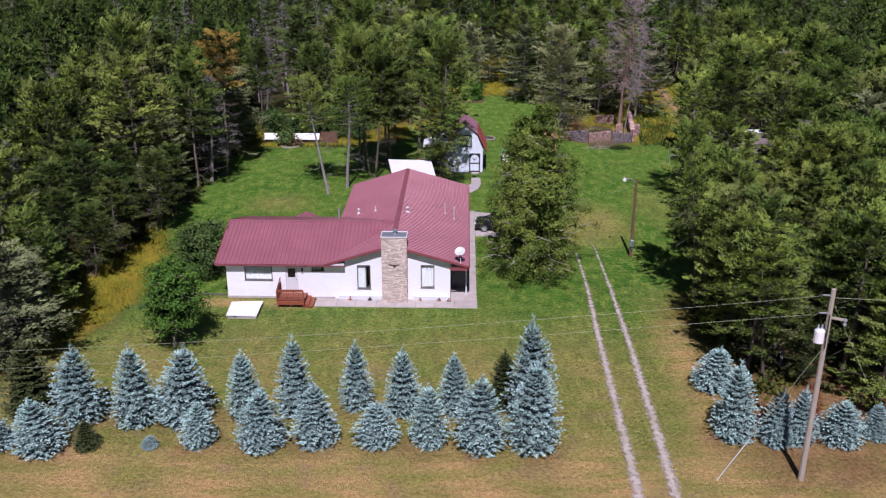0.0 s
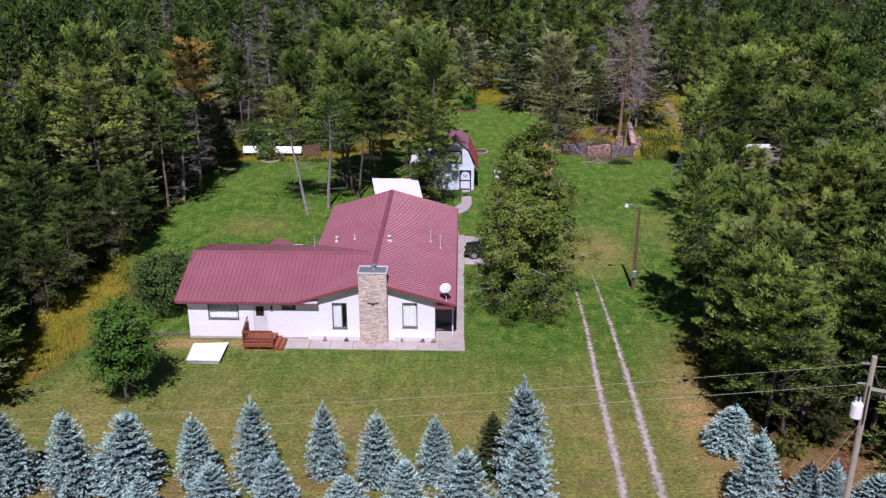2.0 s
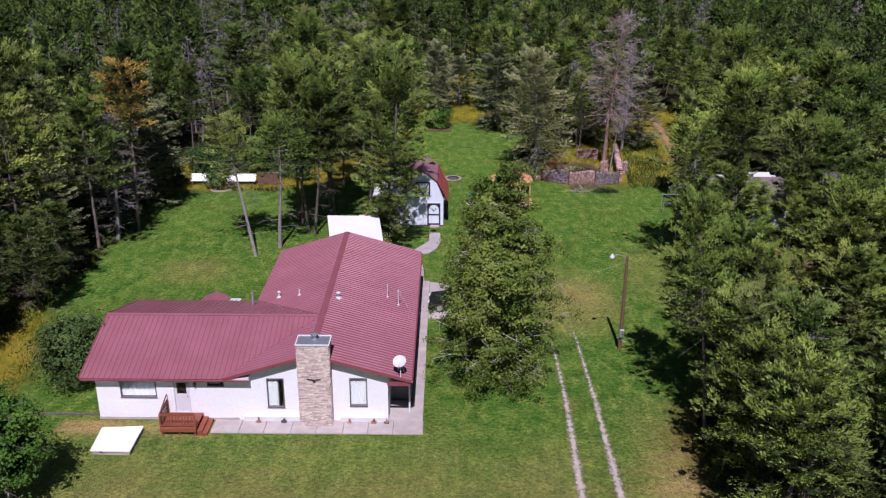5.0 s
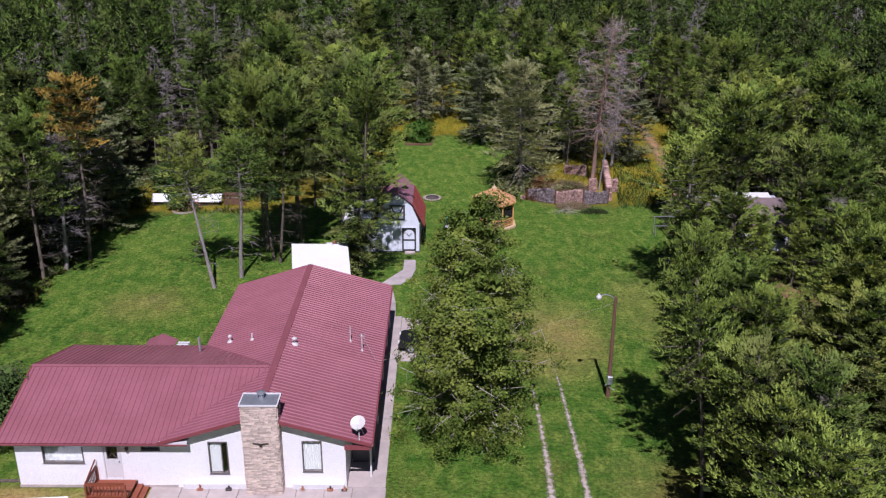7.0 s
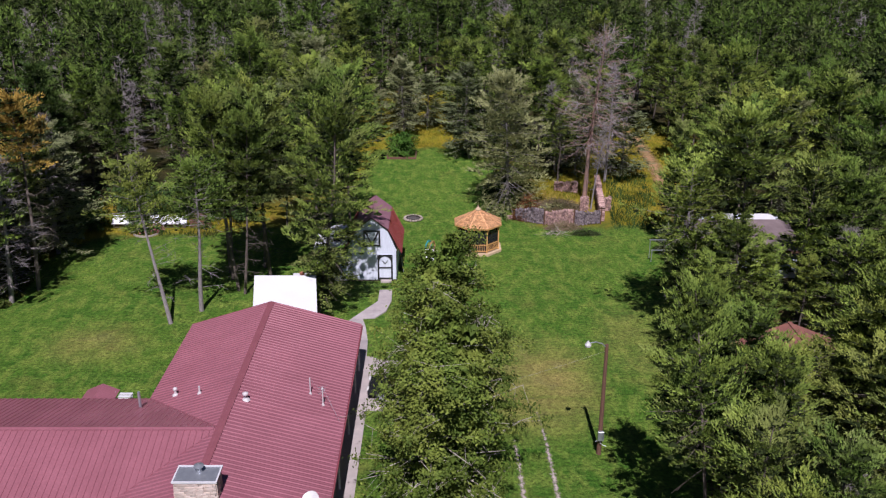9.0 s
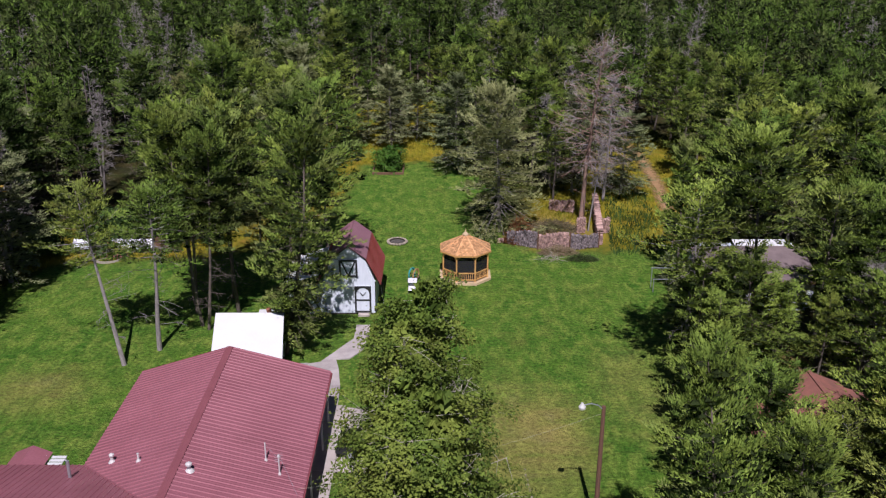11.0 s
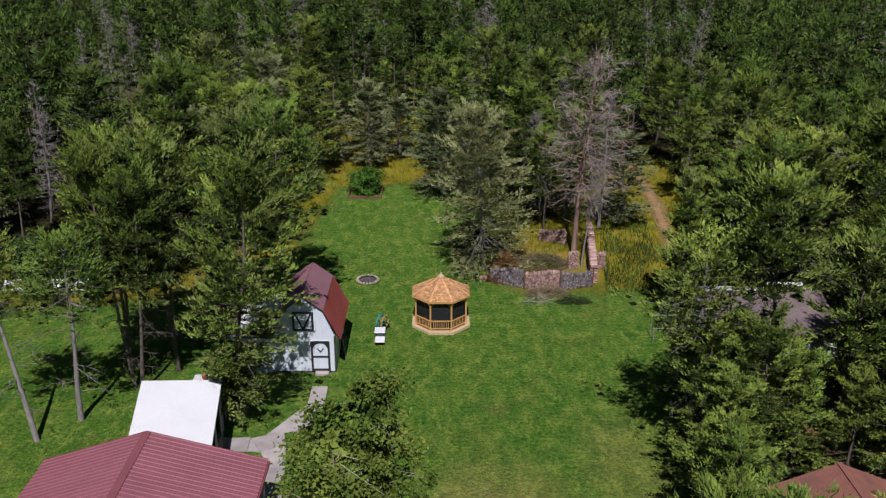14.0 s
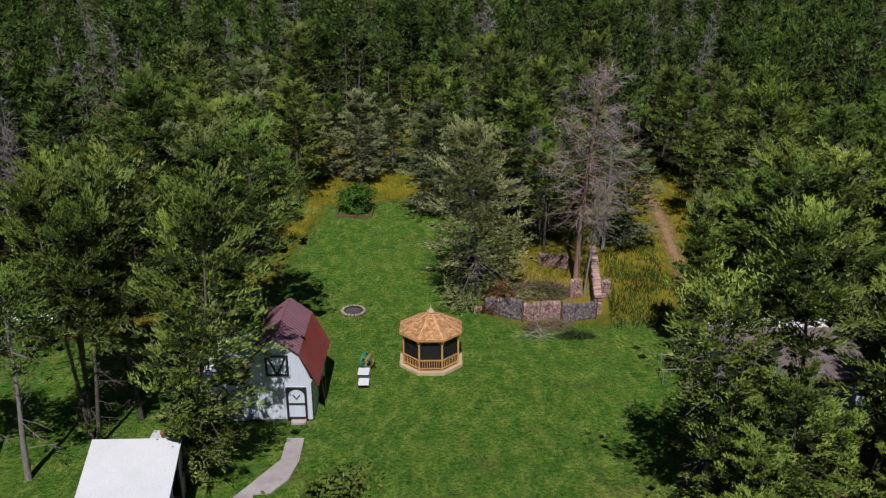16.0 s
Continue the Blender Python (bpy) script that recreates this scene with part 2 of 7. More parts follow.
M_RUSTBARK = surface("rusty_pine_bark", (0.36, 0.215, 0.165), (0.26, 0.18, 0.155), 1.5, 0.95, 0, 14, relief=0.5)
M_BIRCHBARK = surface("birch_bark", (0.48, 0.44, 0.38), (0.34, 0.30, 0.25), 4, 0.8, 0, 14, relief=0.3, stain=(0.1, 0.08, 0.07))
M_LOG = surface("split_firewood", (0.30, 0.245, 0.255), (0.17, 0.14, 0.155), 3, 0.9, 0, 25, "island", 0.5, 0.3)
M_LOGPALE = surface("fresh_firewood", (0.52, 0.34, 0.30), (0.33, 0.205, 0.19), 3, 0.9, 0, 25, "island", 0.4, 0.3)
M_GRAVEL = faded_edge(surface("pale_gravel", (0.48, 0.41, 0.37), (0.38, 0.32, 0.27), 1.5, 0.95, 0, 25, "", 0, 0.6, stain=(0.22, 0.21, 0.09)))
M_SAND = faded_edge(surface("sandy_path", (0.36, 0.215, 0.105), (0.27, 0.16, 0.075), 0.8, 0.95, 0, 20, relief=0.4, stain=(0.15, 0.13, 0.03)))
M_WIRE = surface("pale_cable", (0.34, 0.35, 0.24), (0.30, 0.31, 0.21), 2, 0.5, relief=0)
M_BROWNROOF = surface("brown_shingle_roof", (0.20, 0.15, 0.155), (0.15, 0.112, 0.118), 1.5, 0.9, 0, 20, relief=0.3)
M_DISH = surface("white_dish", (0.60, 0.58, 0.57), (0.54, 0.53, 0.52), 2, 0.4, relief=0)
M_CAR = surface("dark_car_paint", (0.02, 0.022, 0.025), (0.024, 0.026, 0.03), 1, 0.2, 0.3, 30, relief=0)
M_RUBBER = surface("tyre_rubber", (0.02, 0.02, 0.02), (0.025, 0.025, 0.025), 6, 0.85)
M_TEAL = surface("teal_hose", (0.03, 0.28, 0.28), (0.05, 0.34, 0.33), 5, 0.45, relief=0)
M_YELLOWHOSE = surface("tan_hose", (0.45, 0.30, 0.12), (0.38, 0.24, 0.09), 5, 0.45, relief=0)
M_ASH = surface("fire_ash", (0.04, 0.036, 0.034), (0.13, 0.115, 0.11), 3, 0.95)
M_RING = surface("ring_stone", (0.40, 0.34, 0.28), (0.30, 0.25, 0.21), 5, 0.9, 0, 30, "object", 0.2, 0.4)
M_CLAY = surface("terracotta_ornament", (0.35, 0.14, 0.08), (0.27, 0.11, 0.07), 8, 0.8)
M_IRON = surface("dark_ironwork", (0.03, 0.025, 0.022), (0.05, 0.04, 0.035), 8, 0.6)
# near-black green for the lumps inside pine crowns: shade put into colour
M_CROWN_SHADE = surface("crown_shade", (0.024, 0.034, 0.011), (0.016, 0.024, 0.008), 2.0, 0.95, 0, 12, "island", 0.3, 0.0, spec=0.05)
M_PINE = foliage("pine_needles", (0.080, 0.124, 0.025), (0.225, 0.298, 0.054), (0.255, 0.318, 0.058), between=(0.85, 1.2), weathered=(0.215, 0.215, 0.085))
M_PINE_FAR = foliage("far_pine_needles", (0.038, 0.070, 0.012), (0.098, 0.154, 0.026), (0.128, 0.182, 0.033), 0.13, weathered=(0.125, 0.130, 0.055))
M_PINE_OLD = foliage("grey_green_needles", (0.140, 0.165, 0.078), (0.240, 0.265, 0.125), (0.255, 0.272, 0.136), 0.4, between=(0.92, 1.12))
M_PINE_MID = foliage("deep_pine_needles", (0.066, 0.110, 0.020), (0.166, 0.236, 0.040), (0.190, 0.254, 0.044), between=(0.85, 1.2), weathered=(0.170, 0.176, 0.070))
M_PINE_DOME = foliage("pale_drooping_needles", (0.190, 0.210, 0.090), (0.370, 0.385, 0.170), (0.380, 0.390, 0.180), 0.4, 0.16, between=(0.95, 1.1))
# dark green needles, lowered in colour to imitate trees in shade
M_SHADED_FIR = foliage("shaded_fir_needles", (0.040, 0.070, 0.016), (0.092, 0.132, 0.030), (0.120, 0.160, 0.034), weathered=(0.105, 0.098, 0.042))
M_YELLOWING = foliage("yellowing_needles", (0.22, 0.14, 0.03), (0.40, 0.27, 0.06), (0.34, 0.25, 0.06))
# duller blue-green inside the spruces, painted in place of crown shade
M_SPRUCE_INNER = surface("spruce_crown_shade", (0.14, 0.195, 0.185), (0.11, 0.155, 0.145), 3.0, 0.95, 0, 14, "island", 0.3, 0.0, spec=0.05)
M_SPRUCE = foliage("blue_spruce_needles", (0.275, 0.405, 0.385), (0.455, 0.615, 0.585), (0.435, 0.59, 0.59), 1.6, 0.12, between=(0.86, 1.10))
M_SPRUCE_GREEN = foliage("green_spruce_needles", (0.06, 0.085, 0.03), (0.12, 0.14, 0.055), (0.13, 0.15, 0.06), 0.3, 0.15)
M_MAPLE = foliage("maple_leaves", (0.045, 0.098, 0.016), (0.105, 0.188, 0.028), (0.125, 0.205, 0.032), 0.3, 0.12)
M_BIRCH = foliage("birch_leaves", (0.044, 0.076, 0.014), (0.126, 0.182, 0.031), (0.205, 0.248, 0.048), 0.5, 0.12)
M_SHRUB = foliage("shrub_leaves", (0.035, 0.07, 0.02), (0.08, 0.13, 0.034), (0.09, 0.14, 0.04), 0.3, 0.15)
M_MEADOW = foliage("meadow_grass", (0.17, 0.17, 0.018), (0.42, 0.325, 0.032), (0.17, 0.20, 0.020), 0.2, 0.15)
M_UNDER = foliage("undergrowth", (0.030, 0.050, 0.012), (0.075, 0.095, 0.020), (0.12, 0.10, 0.020), 0.2, 0.1)
M_RUSTLEAF = foliage("rust_brown_needles", (0.16, 0.065, 0.03), (0.26, 0.11, 0.05), (0.2, 0.09, 0.045), 0.3, 0.3)
M_BRUSH = foliage("dry_brush", (0.13, 0.105, 0.06), (0.24, 0.19, 0.115), (0.13, 0.145, 0.055), 0.3, 0.1)
M_FLOWER = foliage("garden_flowers", (0.35, 0.09, 0.10), (0.50, 0.22, 0.22), (0.30, 0.28, 0.06), 0.8, 0.3)


# ---- building helpers ----
def thing(name, label, category, group="", kind="", at=(0, 0, 0)):
    ob = new(name)
    ob.empty_display_size = 0.2
    ob.location = at
    return tagged(ob, label, category, group, kind)


def part(name, bm, material, parent=None, label="", smooth=False):
    me = bpy.data.meshes.new(name)
    bm.normal_update()
    bm.to_mesh(me)
    bm.free()
    me.materials.append(material)
    if smooth:
        me.polygons.foreach_set("use_smooth", [True] * len(me.polygons))
    ob = new(name, me)
    if parent:
        ob.parent = parent
    return tagged(ob, label)


def share(name, ob, m, parent):
    """One more piece on the same mesh."""
    o = new(name, ob.data)
    o.parent = parent
    o.matrix_basis = m
    return o


def box(bm, x0, x1, y0, y1, z0, z1, bev=0.0):
    r = bmesh.ops.create_cube(bm, size=1, matrix=Matrix.Translation(((x0 + x1) / 2, (y0 + y1) / 2, (z0 + z1) / 2)) @ Matrix.Diagonal((x1 - x0, y1 - y0, z1 - z0, 1)))
    if bev:
        es = list({e for v in r["verts"] for e in v.link_edges})
        bmesh.ops.bevel(bm, geom=es, offset=bev, segments=1, affect="EDGES", clamp_overlap=True)
    return bm


def bx(x0, x1, y0, y1, z0, z1, bev=0.0):
    return box(bmesh.new(), x0, x1, y0, y1, z0, z1, bev)


def beam(bm, a, b, w, d=None, sides=4, taper=1.0):
    """A straight member from a to b; w across."""
    a, b = Vector(a), Vector(b)
    q = (b - a).to_track_quat("Z", "Y").to_matrix().to_4x4()
    m = Matrix.Translation((a + b) / 2) @ q
    if sides == 4:
        m = m @ Matrix.Diagonal((w, d or w, (b - a).length, 1))
        bmesh.ops.create_cube(bm, size=1, matrix=m)
    else:
        bmesh.ops.create_cone(bm, cap_ends=True, segments=sides, radius1=w / 2, radius2=w / 2 * taper, depth=(b - a).length, matrix=m)
    return bm


def prism(bm, pts, h0, h1, axis="z"):
    """A polygon drawn out from h0 to h1 along an axis. pts: pairs in the other two axes."""
    def p3(p, h):
        return {"z": (p[0], p[1], h), "y": (p[0], h, p[1]), "x": (h, p[0], p[1])}[axis]
    lo = [bm.verts.new(p3(p, h0)) for p in pts]
    hi = [bm.verts.new(p3(p, h1)) for p in pts]
    n = len(pts)
    bm.faces.new(lo[::-1])
    bm.faces.new(hi)
    for i in range(n):
        bm.faces.new((lo[i], lo[(i + 1) % n], hi[(i + 1) % n], hi[i]))
    bmesh.ops.recalc_face_normals(bm, faces=bm.faces[:])
    return bm


def lathe(bm, profile, sides=12, at=(0, 0, 0)):
    """A turned shape from pairs of radius and height."""
    rings = []
    for r, z in profile:
        rings.append([bm.verts.new((at[0] + r * math.cos(2 * math.pi * i / sides), at[1] + r * math.sin(2 * math.pi * i / sides), at[2] + z)) for i in range(sides)])
    for a, b in zip(rings, rings[1:]):
        for i in range(sides):
            bm.faces.new((a[i], a[(i + 1) % sides], b[(i + 1) % sides], b[i]))
    bm.faces.new(rings[0][::-1])
    bm.faces.new(rings[-1])
    return bm


def hoop(bm, profile, sides=24, at=(0, 0, 0)):
    """A ring whose cross-section is the closed profile of radius and height."""
    rings = []
    for k in range(sides):
        c, s = math.cos(2 * math.pi * k / sides), math.sin(2 * math.pi * k / sides)
        rings.append([bm.verts.new((at[0] + r * c, at[1] + r * s, at[2] + z)) for r, z in profile])
    n = len(profile)
    for a, b in zip(rings, rings[1:] + rings[:1]):
        for i in range(n):
            bm.faces.new((a[i], b[i], b[(i + 1) % n], a[(i + 1) % n]))
    bmesh.ops.recalc_face_normals(bm, faces=bm.faces[:])
    return bm


def tube(bm, pts, radii, sides=6):
    """A bent tapered tube along points."""
    rings = []
    for i, p in enumerate(pts):
        p = Vector(p)
        d = Vector(pts[min(i + 1, len(pts) - 1)]) - Vector(pts[max(i - 1, 0)])
        q = d.to_track_quat("Z", "Y")
        rings.append([bm.verts.new(p + q @ Vector((radii[i] * math.cos(2 * math.pi * k / sides), radii[i] * math.sin(2 * math.pi * k / sides), 0))) for k in range(sides)])
    for a, b in zip(rings, rings[1:]):
        for k in range(sides):
            bm.faces.new((a[k], a[(k + 1) % sides], b[(k + 1) % sides], b[k]))
    bm.faces.new(rings[0][::-1])
    bm.faces.new(rings[-1])
    return bm


def raw_mesh(name, verts, faces, material, smooth=False):
    """A mesh from numpy arrays; all faces have the same number of corners."""
    me = bpy.data.meshes.new(name)
    verts = np.asarray(verts, dtype=np.float32).reshape(-1, 3)
    faces = np.asarray(faces, dtype=np.int32)
    n, k = faces.shape
    me.vertices.add(len(verts))
    me.vertices.foreach_set("co", verts.ravel())
    me.loops.add(n * k)
    me.loops.foreach_set("vertex_index", faces.ravel())
    me.polygons.add(n)
    me.polygons.foreach_set("loop_start", np.arange(0, n * k, k, dtype=np.int32))
    me.update(calc_edges=True)
    me.materials.append(material)
    if smooth:
        me.polygons.foreach_set("use_smooth", np.ones(n, dtype=bool))
    return me


def unit(a):
    return a / np.maximum(np.linalg.norm(a, axis=-1, keepdims=True), 1e-6)


def blades(P, D, length, width, rng, face=None, loose=0.5):
    """Pointed blades from the points P along D: three corners each. face: the way their flat sides turn, more or less."""
    n = len(P)
    D = unit(D)
    side = unit(np.cross(D, rng.normal(size=(n, 3)) if face is None else unit(face) + rng.normal(0, loose, (n, 3))))
    L = (length * rng.uniform(0.7, 1.25, n))[:, None]
    W = (width * rng.uniform(0.7, 1.3, n))[:, None]
    v = np.stack([P - side * W / 2, P + side * W / 2, P + D * L], axis=1)
    return v.reshape(-1, 3)


def leaves(P, size, rng, up=0.5, face=None, loose=0.6):
    """Small pointed leaves (four corners) round the points P."""
    n = len(P)
    nrm = unit(rng.normal(size=(n, 3)) + np.array([0, 0, up]))
    if face is not None:
        nrm = unit(unit(face) + rng.normal(0, loose, (n, 3)))
    a = unit(np.cross(nrm, rng.normal(size=(n, 3))))
    b = np.cross(nrm, a)
    s = (size * rng.uniform(0.6, 1.3, n))[:, None]
    v = np.stack([P - a * s * 0.6, P + b * s * 0.34, P + a * s * 0.6, P - b * s * 0.34], axis=1)
    return v.reshape(-1, 3)


def tri_index(v):
    return np.arange(len(v), dtype=np.int32).reshape(-1, 3)


def quad_index(v):
    return np.arange(len(v), dtype=np.int32).reshape(-1, 4)


# ---- ground ----
LAWN = [(-90, 20), (-90, 39), (-27.5, 41), (-27.3, 50), (-24.3, 54.5), (-23.2, 60), (-22.6, 66), (-25, 72), (-27.5, 79), (-28.5, 90), (-27, 98), (-23.5, 102.5), (-13, 103.5),
        (-7, 106), (-3, 112), (-2.2, 122), (-1.2, 131.5), (3.5, 133.2), (9.2, 132.6), (13, 125), (14.5, 114), (13.2, 108.2), (15.5, 105.6), (22, 105.2), (26, 105.8), (28, 107),
        (29.5, 100), (28, 92), (27, 84), (25, 75), (22.4, 68), (19.4, 64.5), (16.6, 61.5), (15.4, 58.5), (15.5, 56), (16.6, 53.5), (15.8, 48), (30, 43.5), (90, 43), (90, 20)]
MEADOWS = [[(-31, 50), (-26.5, 49), (-23.8, 54), (-22.4, 60), (-22, 66), (-23.2, 73), (-27, 78), (-32, 75), (-32, 60)],
           [(-10, 124), (-2, 121), (-1.2, 132), (3.5, 133.6), (9.2, 133), (12, 134), (12, 160), (6, 168), (-8, 164), (-13, 148)],
           [(22.5, 105.5), (28, 106.5), (33, 104), (36, 118), (38, 140), (32, 150), (26, 146), (22.5, 130), (17, 121), (15, 113), (22, 112)],
           [(-28, 98), (-24, 101), (-13, 103.5), (-9, 109), (-26, 112)]]
CLEAR = [(-90, 5), (-90, 37), (-28.5, 40), (-28.5, 50), (-29, 57), (-26.6, 68), (-24.8, 77), (-24.6, 88), (-24.8, 98), (-25.0, 109), (-13, 109.5), (-9, 113),
         (-5.0, 119), (-4.5, 126), (-8, 138), (-7, 147), (0, 153), (8, 151), (11, 140), (11.5, 126), (12.5, 116), (13, 112), (17, 118), (23, 121), (27, 142), (33, 143),
         (33.5, 118), (31, 108), (27.8, 101), (25.8, 94), (23.6, 87), (22.0, 79), (20.8, 71), (18.2, 63), (16.6, 60), (16.3, 56), (17.1, 53), (17.3, 46.5), (26, 45), (90, 45), (90, 5)]


# spruces of the planted rows: x, y, spread, height
ROW_BACK = [(-20.9, 43.3, 1.42, 4.8), (-17.7, 43.2, 1.27, 4.95), (-15.1, 43.6, 1.6, 4.7), (-11.6, 44.0, 1.05, 4.3), (-8.85, 44.45, 1.1, 4.9),
            (-5.4, 45.1, 1.08, 4.2), (-2.66, 44.6, 0.95, 4.4), (0.3, 44.8, 1.3, 4.2), (4.6, 44.3, 1.4, 6.3)]
ROW_FRONT = [(-24.4, 40.4, 1.1, 2.3), (-21.9, 40.3, 1.22, 3.2), (-13.6, 41.15, 1.28, 2.9), (-10.1, 41.05, 1.32, 3.5), (-7.2, 41.4, 1.35, 3.6), (-3.9, 41.5, 1.08, 2.5),
             (-1.05, 41.45, 1.42, 4.2), (1.8, 41.3, 1.4, 4.35), (4.6, 41.25, 1.55, 5.2)]
ROW_EAST = [(15.96, 48.0, 1.16, 2.8), (15.75, 42.5, 1.63, 5.3), (17.95, 42.0, 0.95, 3.4), (19.2, 42.2, 0.95, 3.3), (21.5, 42.4, 1.1, 2.7), (23.6, 42.7, 1.05, 2.4), (26.0, 42.5, 1.1, 3.0)]


def inside(poly, x, y):
    x, y = np.asarray(x, float), np.asarray(y, float)
    c = np.zeros(x.shape, bool)
    for (ax, ay), (bx_, by) in zip(poly, poly[1:] + poly[:1]):
        if ay != by:
            c ^= ((ay > y) != (by > y)) & (x < (bx_ - ax) * (y - ay) / (by - ay) + ax)
    return c


def edge_distance(poly, x, y):
    x, y = np.asarray(x, float), np.asarray(y, float)
    d = np.full(x.shape, 1e9)
    for (ax, ay), (bx_, by) in zip(poly, poly[1:] + poly[:1]):
        ex, ey = bx_ - ax, by - ay
        t = np.clip(((x - ax) * ex + (y - ay) * ey) / (ex * ex + ey * ey), 0, 1)
        d = np.minimum(d, np.hypot(x - ax - t * ex, y - ay - t * ey))
    return d


def soft_mask(poly, x, y, soft):
    d = edge_distance(poly, x, y) * np.where(inside(poly, x, y), 1, -1)
    wob = 0.5 * np.sin(x * 1.7 + y * 0.6) * np.sin(y * 1.3 - x * 0.4) + 0.35 * np.sin(x * 3.9 + 1) * np.sin(y * 3.1)
    return np.clip(0.5 + (d + wob) / soft, 0, 1)


def build_ground():
    xs = np.concatenate([[-3000, -900, -300, -150, -90], np.arange(-62, 66, 0.65), [90, 150, 300, 900, 3000]])
    ys = np.concatenate([[-3000, -900, -200, -40, 5], np.arange(24, 176, 0.65), [200, 240, 300, 500, 1200, 3000]])
    X, Y = np.meshgrid(xs, ys)
    Z = 0.03 * np.sin(X * 0.35 + 0.5) * np.sin(Y * 0.27) + 0.015 * np.sin(X * 1.3) * np.sin(Y * 1.1 + 2)
    hut = (np.abs(X + 7) < 13) & (np.abs(Y - 70) < 13)
    Z = np.where(hut, -0.03, Z - 0.03)
    nx, ny = len(xs), len(ys)
    idx = np.arange(nx * ny).reshape(ny, nx)
    F = np.stack([idx[:-1, :-1], idx[:-1, 1:], idx[1:, 1:], idx[1:, :-1]], -1).reshape(-1, 4)
    me = raw_mesh("ground", np.stack([X, Y, Z], -1).reshape(-1, 3), F, M_GROUND, True)
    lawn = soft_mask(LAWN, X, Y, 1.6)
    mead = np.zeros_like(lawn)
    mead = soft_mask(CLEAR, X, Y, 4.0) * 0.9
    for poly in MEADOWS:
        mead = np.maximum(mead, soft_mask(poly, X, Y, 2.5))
    # dry ground: the roadside strip, the drive's verges, a worn patch at its head, bare earth under the spruces
    dry = np.clip((45.0 - Y) / 5.5, 0, 1) * 0.92
    dry = np.maximum(dry, np.clip((60.0 - Y) / 10, 0, 1) * 0.48)
    dry = np.maximum(dry, np.clip((62.0 - Y) / 10, 0, 1) * np.clip((X - 12.2) / 2.6, 0, 1) * 0.88)
    dry = np.maximum(dry, np.clip((39.0 - Y) / 2.0, 0, 1))
    drive = np.clip(1.6 - np.abs(X - 15.5) / 2.2, 0, 1) * np.clip((64 - Y) / 14, 0, 1) * 0.85
    worn = np.clip(1.5 - np.hypot((X - 12.0) / 3.2, (Y - 77) / 5.0), 0, 1) * 0.5
    worn2 = np.clip(1.4 - np.hypot((X - 19.5) / 2.5, (Y - 82) / 6.0), 0, 1) * 0.22
    worn3 = np.clip(1.4 - np.hypot((X + 17.0) / 3.0, (Y - 82) / 2.5), 0, 1) * 0.32
    wall = np.clip(1.3 - np.abs(Y - 59.3) / 0.9, 0, 1) * ((X < -9.5) & (X > -19)) * 0.8
    dry = np.maximum.reduce([dry, drive, worn, worn2, worn3, wall]) * (0.84 + 0.16 * np.sin(X * 0.9 + 1.3 * np.sin(Y * 0.5)))
    dry *= np.clip(lawn + 0.3, 0, 1)
    dry = np.maximum(dry, np.clip((50.0 - Y) / 2.5, 0, 1) * np.clip((X - 15.5) / 2, 0, 1) * 0.75)
    dry = np.maximum(dry, np.clip(1.5 - np.hypot((X - 17.2) / 3.4, (Y - 110.8) / 4.2), 0, 1) * 0.5)
    dry = np.maximum(dry, np.clip(1.3 - np.hypot((X - 31) / 5.0, (Y - 84) / 5.5), 0, 1) * 0.45)
    bare = np.clip((51.5 - Y) / 3.0, 0, 1) * np.clip((X - 14.6) / 2.4, 0, 1) * np.clip((Y - 36.5) / 3.0, 0, 1) * 0.8
    for sx, sy, sr, _ in ROW_BACK + ROW_FRONT + ROW_EAST:
        bare = np.maximum(bare, np.clip(1.9 - np.hypot(X - sx, Y - sy) / (sr * 0.85), 0, 1) * 0.6)
    bare = bare * (0.8 + 0.2 * np.sin(X * 1.9 + 2 * np.sin(Y * 0.9)))
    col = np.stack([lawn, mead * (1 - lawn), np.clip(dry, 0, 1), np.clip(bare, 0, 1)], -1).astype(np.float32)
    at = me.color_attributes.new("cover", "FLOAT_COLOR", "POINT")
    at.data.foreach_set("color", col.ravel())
    return tagged(new("ground", me), "mown green lawn, dry verge, meadow and forest floor", "ground", kind="structure")


ground = build_ground()


